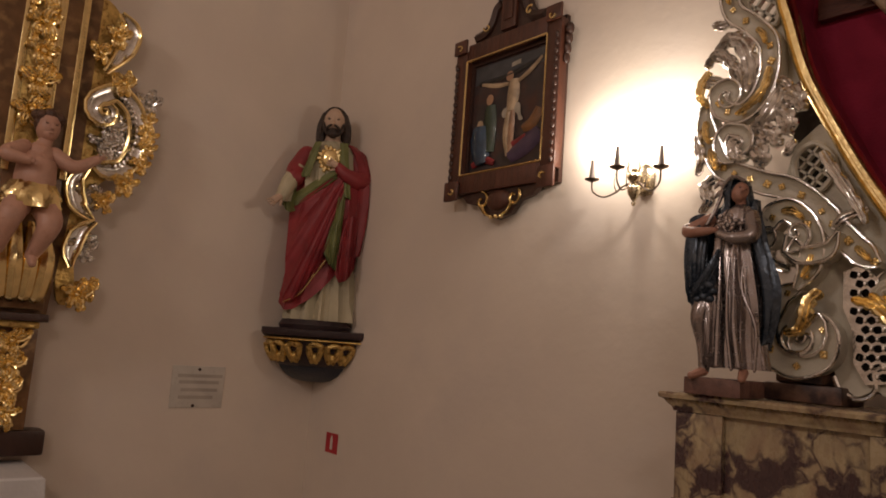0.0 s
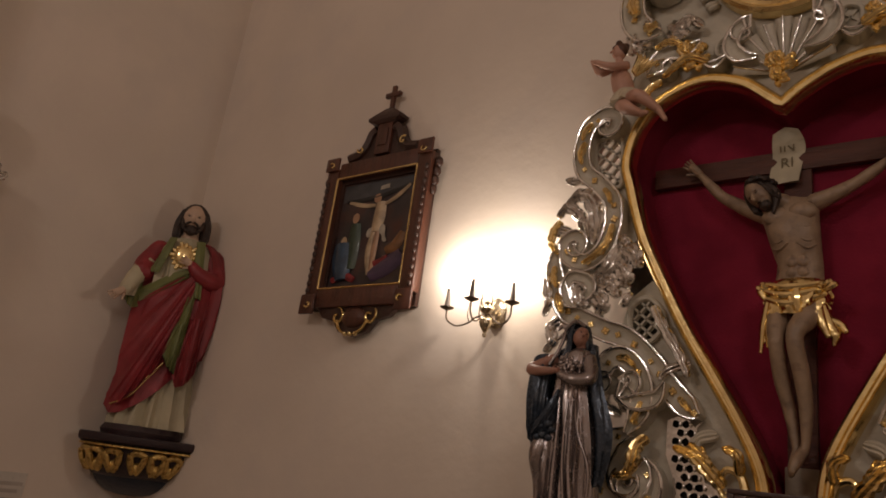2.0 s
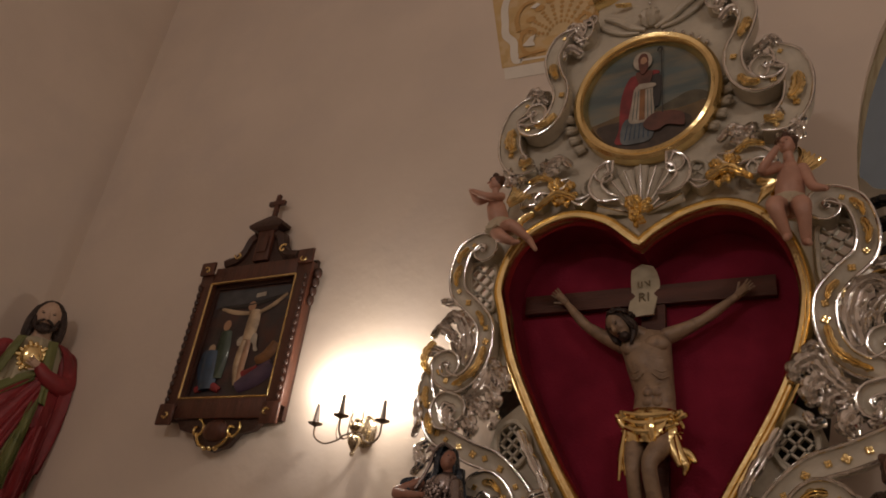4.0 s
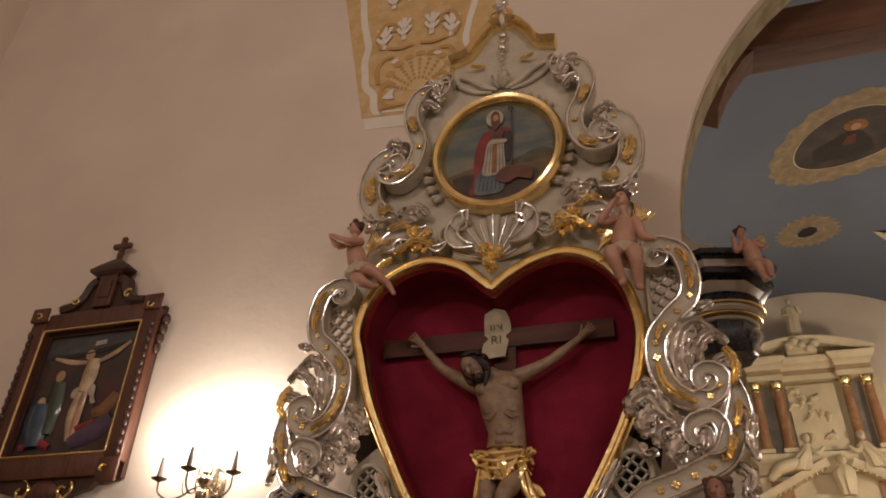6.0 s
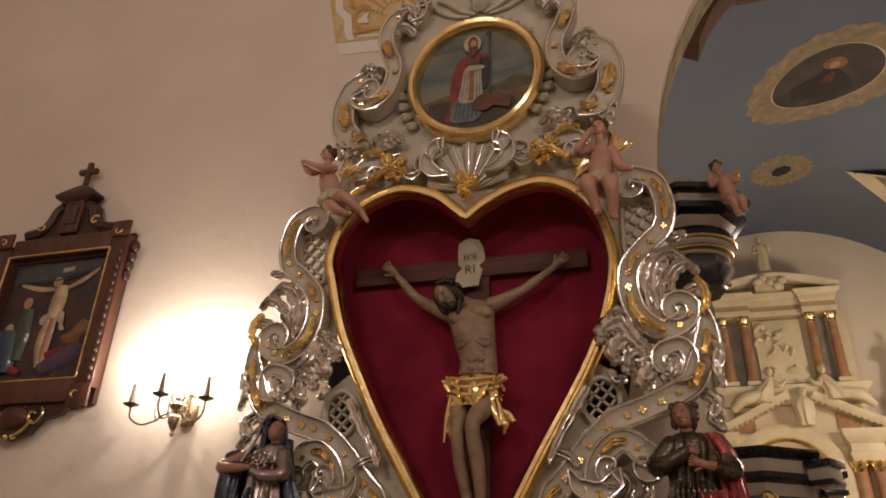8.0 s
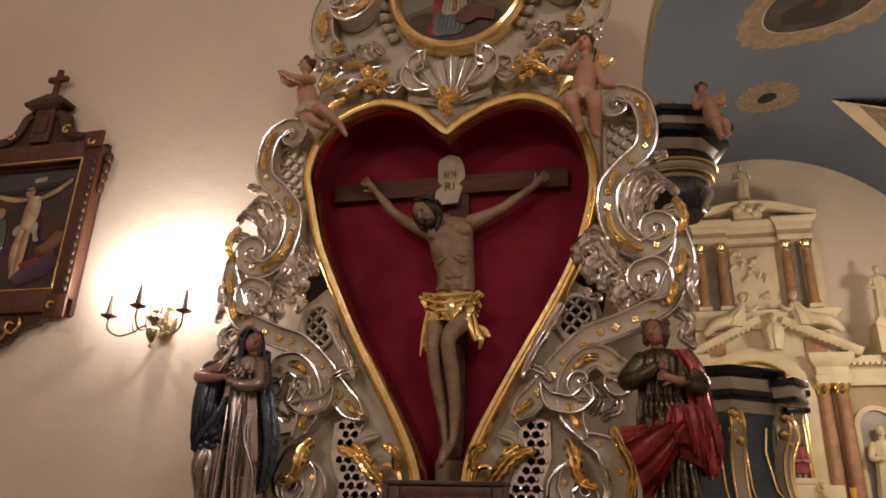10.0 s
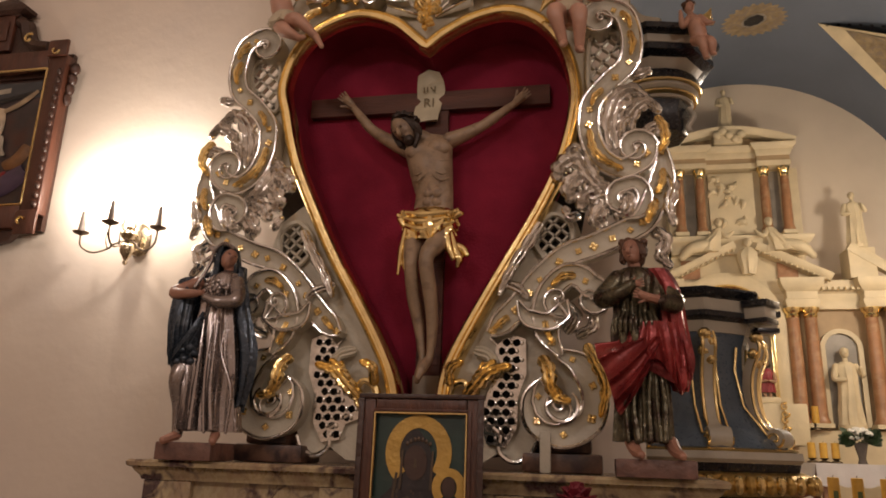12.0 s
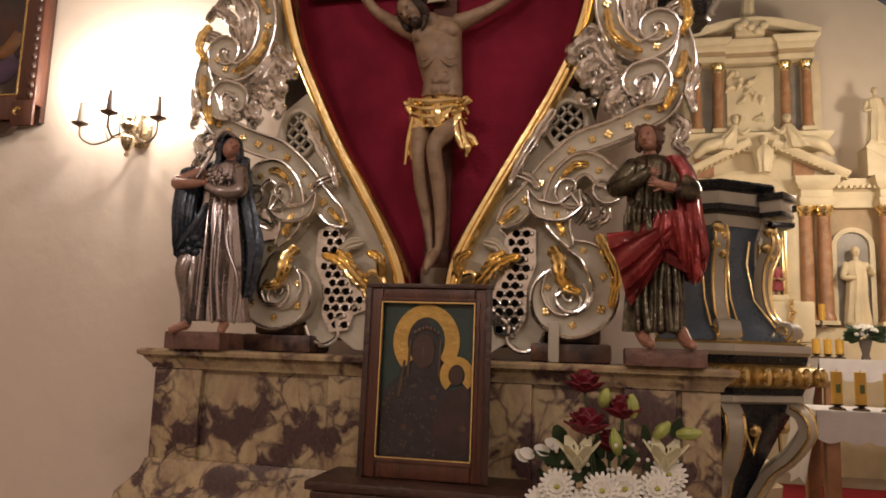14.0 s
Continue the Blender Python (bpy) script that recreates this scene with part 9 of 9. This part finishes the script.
def vault_patch(holder, name, outline, layer, mat, n_in=6):
    """A thin patch that follows the barrel; outline [(arc, y)] round the holder's place."""
    c = Vector((sum(p[0] for p in outline) / len(outline), sum(p[1] for p in outline) / len(outline)))
    rings = []
    for j in range(n_in + 1):
        f = j / n_in
        ring = []
        for x, y in outline:
            q = c + (Vector((x, y)) - c) * max(f, 0.01)
            a = q.x / CR
            r = CR - 0.003 - 0.004 * layer
            ring.append((r * math.sin(a), q.y, r * math.cos(a) - CR))
        rings.append(ring)
    return part(name, loft(B(), rings, cap=False), mat, holder)


def wavy(cx, cy, rx, ry, n, amp, teeth, skew=0.0):
    return [(cx + rx * (1 + amp * math.sin(teeth * a)) * math.cos(a), cy + ry * (1 + amp * math.sin(teeth * a)) * math.sin(a) - skew * rx * math.cos(a)) for a in np.linspace(0, math.tau, n + 1)[:-1]]


vault_patch(vault_art, "wreath", wavy(0.17, 0, 0.80, 0.74, 120, 0.03, 20, 0.30), 0, TAN)
vault_patch(vault_art, "pale_rim", wavy(0.17, 0, 0.540, 0.490, 60, 0, 1, 0.30), 1, STONE_CREAM)
vault_patch(vault_art, "canvas", wavy(0.17, 0, 0.528, 0.478, 60, 0, 1, 0.30), 2, material("vault_canvas", (0.055, 0.045, 0.038), 0.7, vary=0.4, scale=4))
vault_patch(vault_art, "painted_cloak", [(-0.14, 0.36), (0.20, 0.34), (0.46, 0.20), (0.40, 0.0), (0.26, -0.14), (0.14, -0.12), (0.02, 0.02), (-0.16, 0.14)], 3, P_DARK)
vault_patch(vault_art, "painted_dress", [(0.12, 0.10), (0.26, 0.08), (0.24, -0.08), (0.16, -0.06)], 4, P_BROWN)
vault_patch(vault_art, "painted_halo", wavy(0.22, -0.22, 0.12, 0.10, 24, 0, 1), 3, P_OCHRE)
vault_patch(vault_art, "painted_head", wavy(0.22, -0.20, 0.05, 0.06, 20, 0, 1), 4, P_FLESH)
vault_patch(vault_rose, "sunburst", wavy(-0.04, 0, 0.38, 0.36, 120, 0.08, 24), 0, TAN)
vault_patch(vault_rose, "rosette", wavy(-0.04, 0, 0.145, 0.15, 40, 0, 1, 0.2), 1, GREY_MARBLE)
vault_patch(vault_rose, "rosette_core", wavy(-0.04, 0, 0.115, 0.115, 40, 0.06, 8, 0.2), 2, P_DARK)
lun = thing("vault_lunette", "cream painted lunette with a dotted border", "ceiling painting", (CX, 10.9, CZ + CR), kind="structure")
vault_patch(lun, "field", [(0.72, -0.10), (2.4, -0.95), (2.4, 0.75)], 0, STONE_CREAM)
vault_patch(lun, "inner_field", [(1.05, -0.10), (2.35, -0.75), (2.35, 0.55)], 1, TAN)
for s, (x1, y1) in ((1, (2.4, -0.95)), (-1, (2.4, 0.75))):
    for k in range(14):
        f = (k + 0.3) / 14
        vault_patch(lun, "dot", wavy(0.80 + (x1 - 0.80) * f, -0.10 + (y1 + 0.04 * s + 0.10) * f, 0.022, 0.022, 8, 0, 1), 2, P_DARK, 1)
edge = thing("vault_border", "cream dotted border along the vault's edge", "ceiling painting", (CX, 5.75, CZ + CR), kind="structure")
vault_patch(edge, "border_strip", [(-2.3, -0.62), (-1.2, -0.62), (-0.9, -0.45), (-1.2, -0.25), (-2.3, 0.25)], 0, WHITE_WALL)
for k in range(10):
    vault_patch(edge, "dot", wavy(-2.2 + 0.12 * k, 0.12 - 0.045 * k, 0.028, 0.028, 8, 0, 1), 1, P_DARK, 1)
# brace under the beam's end
brace = part("beam_brace", loft(B(), [[(x + dx, y, z + dz) for dx, y, dz in ((-0.06, 5.16, 0.05), (0.07, 5.16, -0.03), (0.07, 5.34, -0.03), (-0.06, 5.34, 0.05))] for x, z in ((0.99, 4.70), (1.07, 4.88), (1.18, 5.03), (1.32, 5.14))]), BEAM)
tagged(brace, "slanting red-brown timber brace under the beam", "beam")
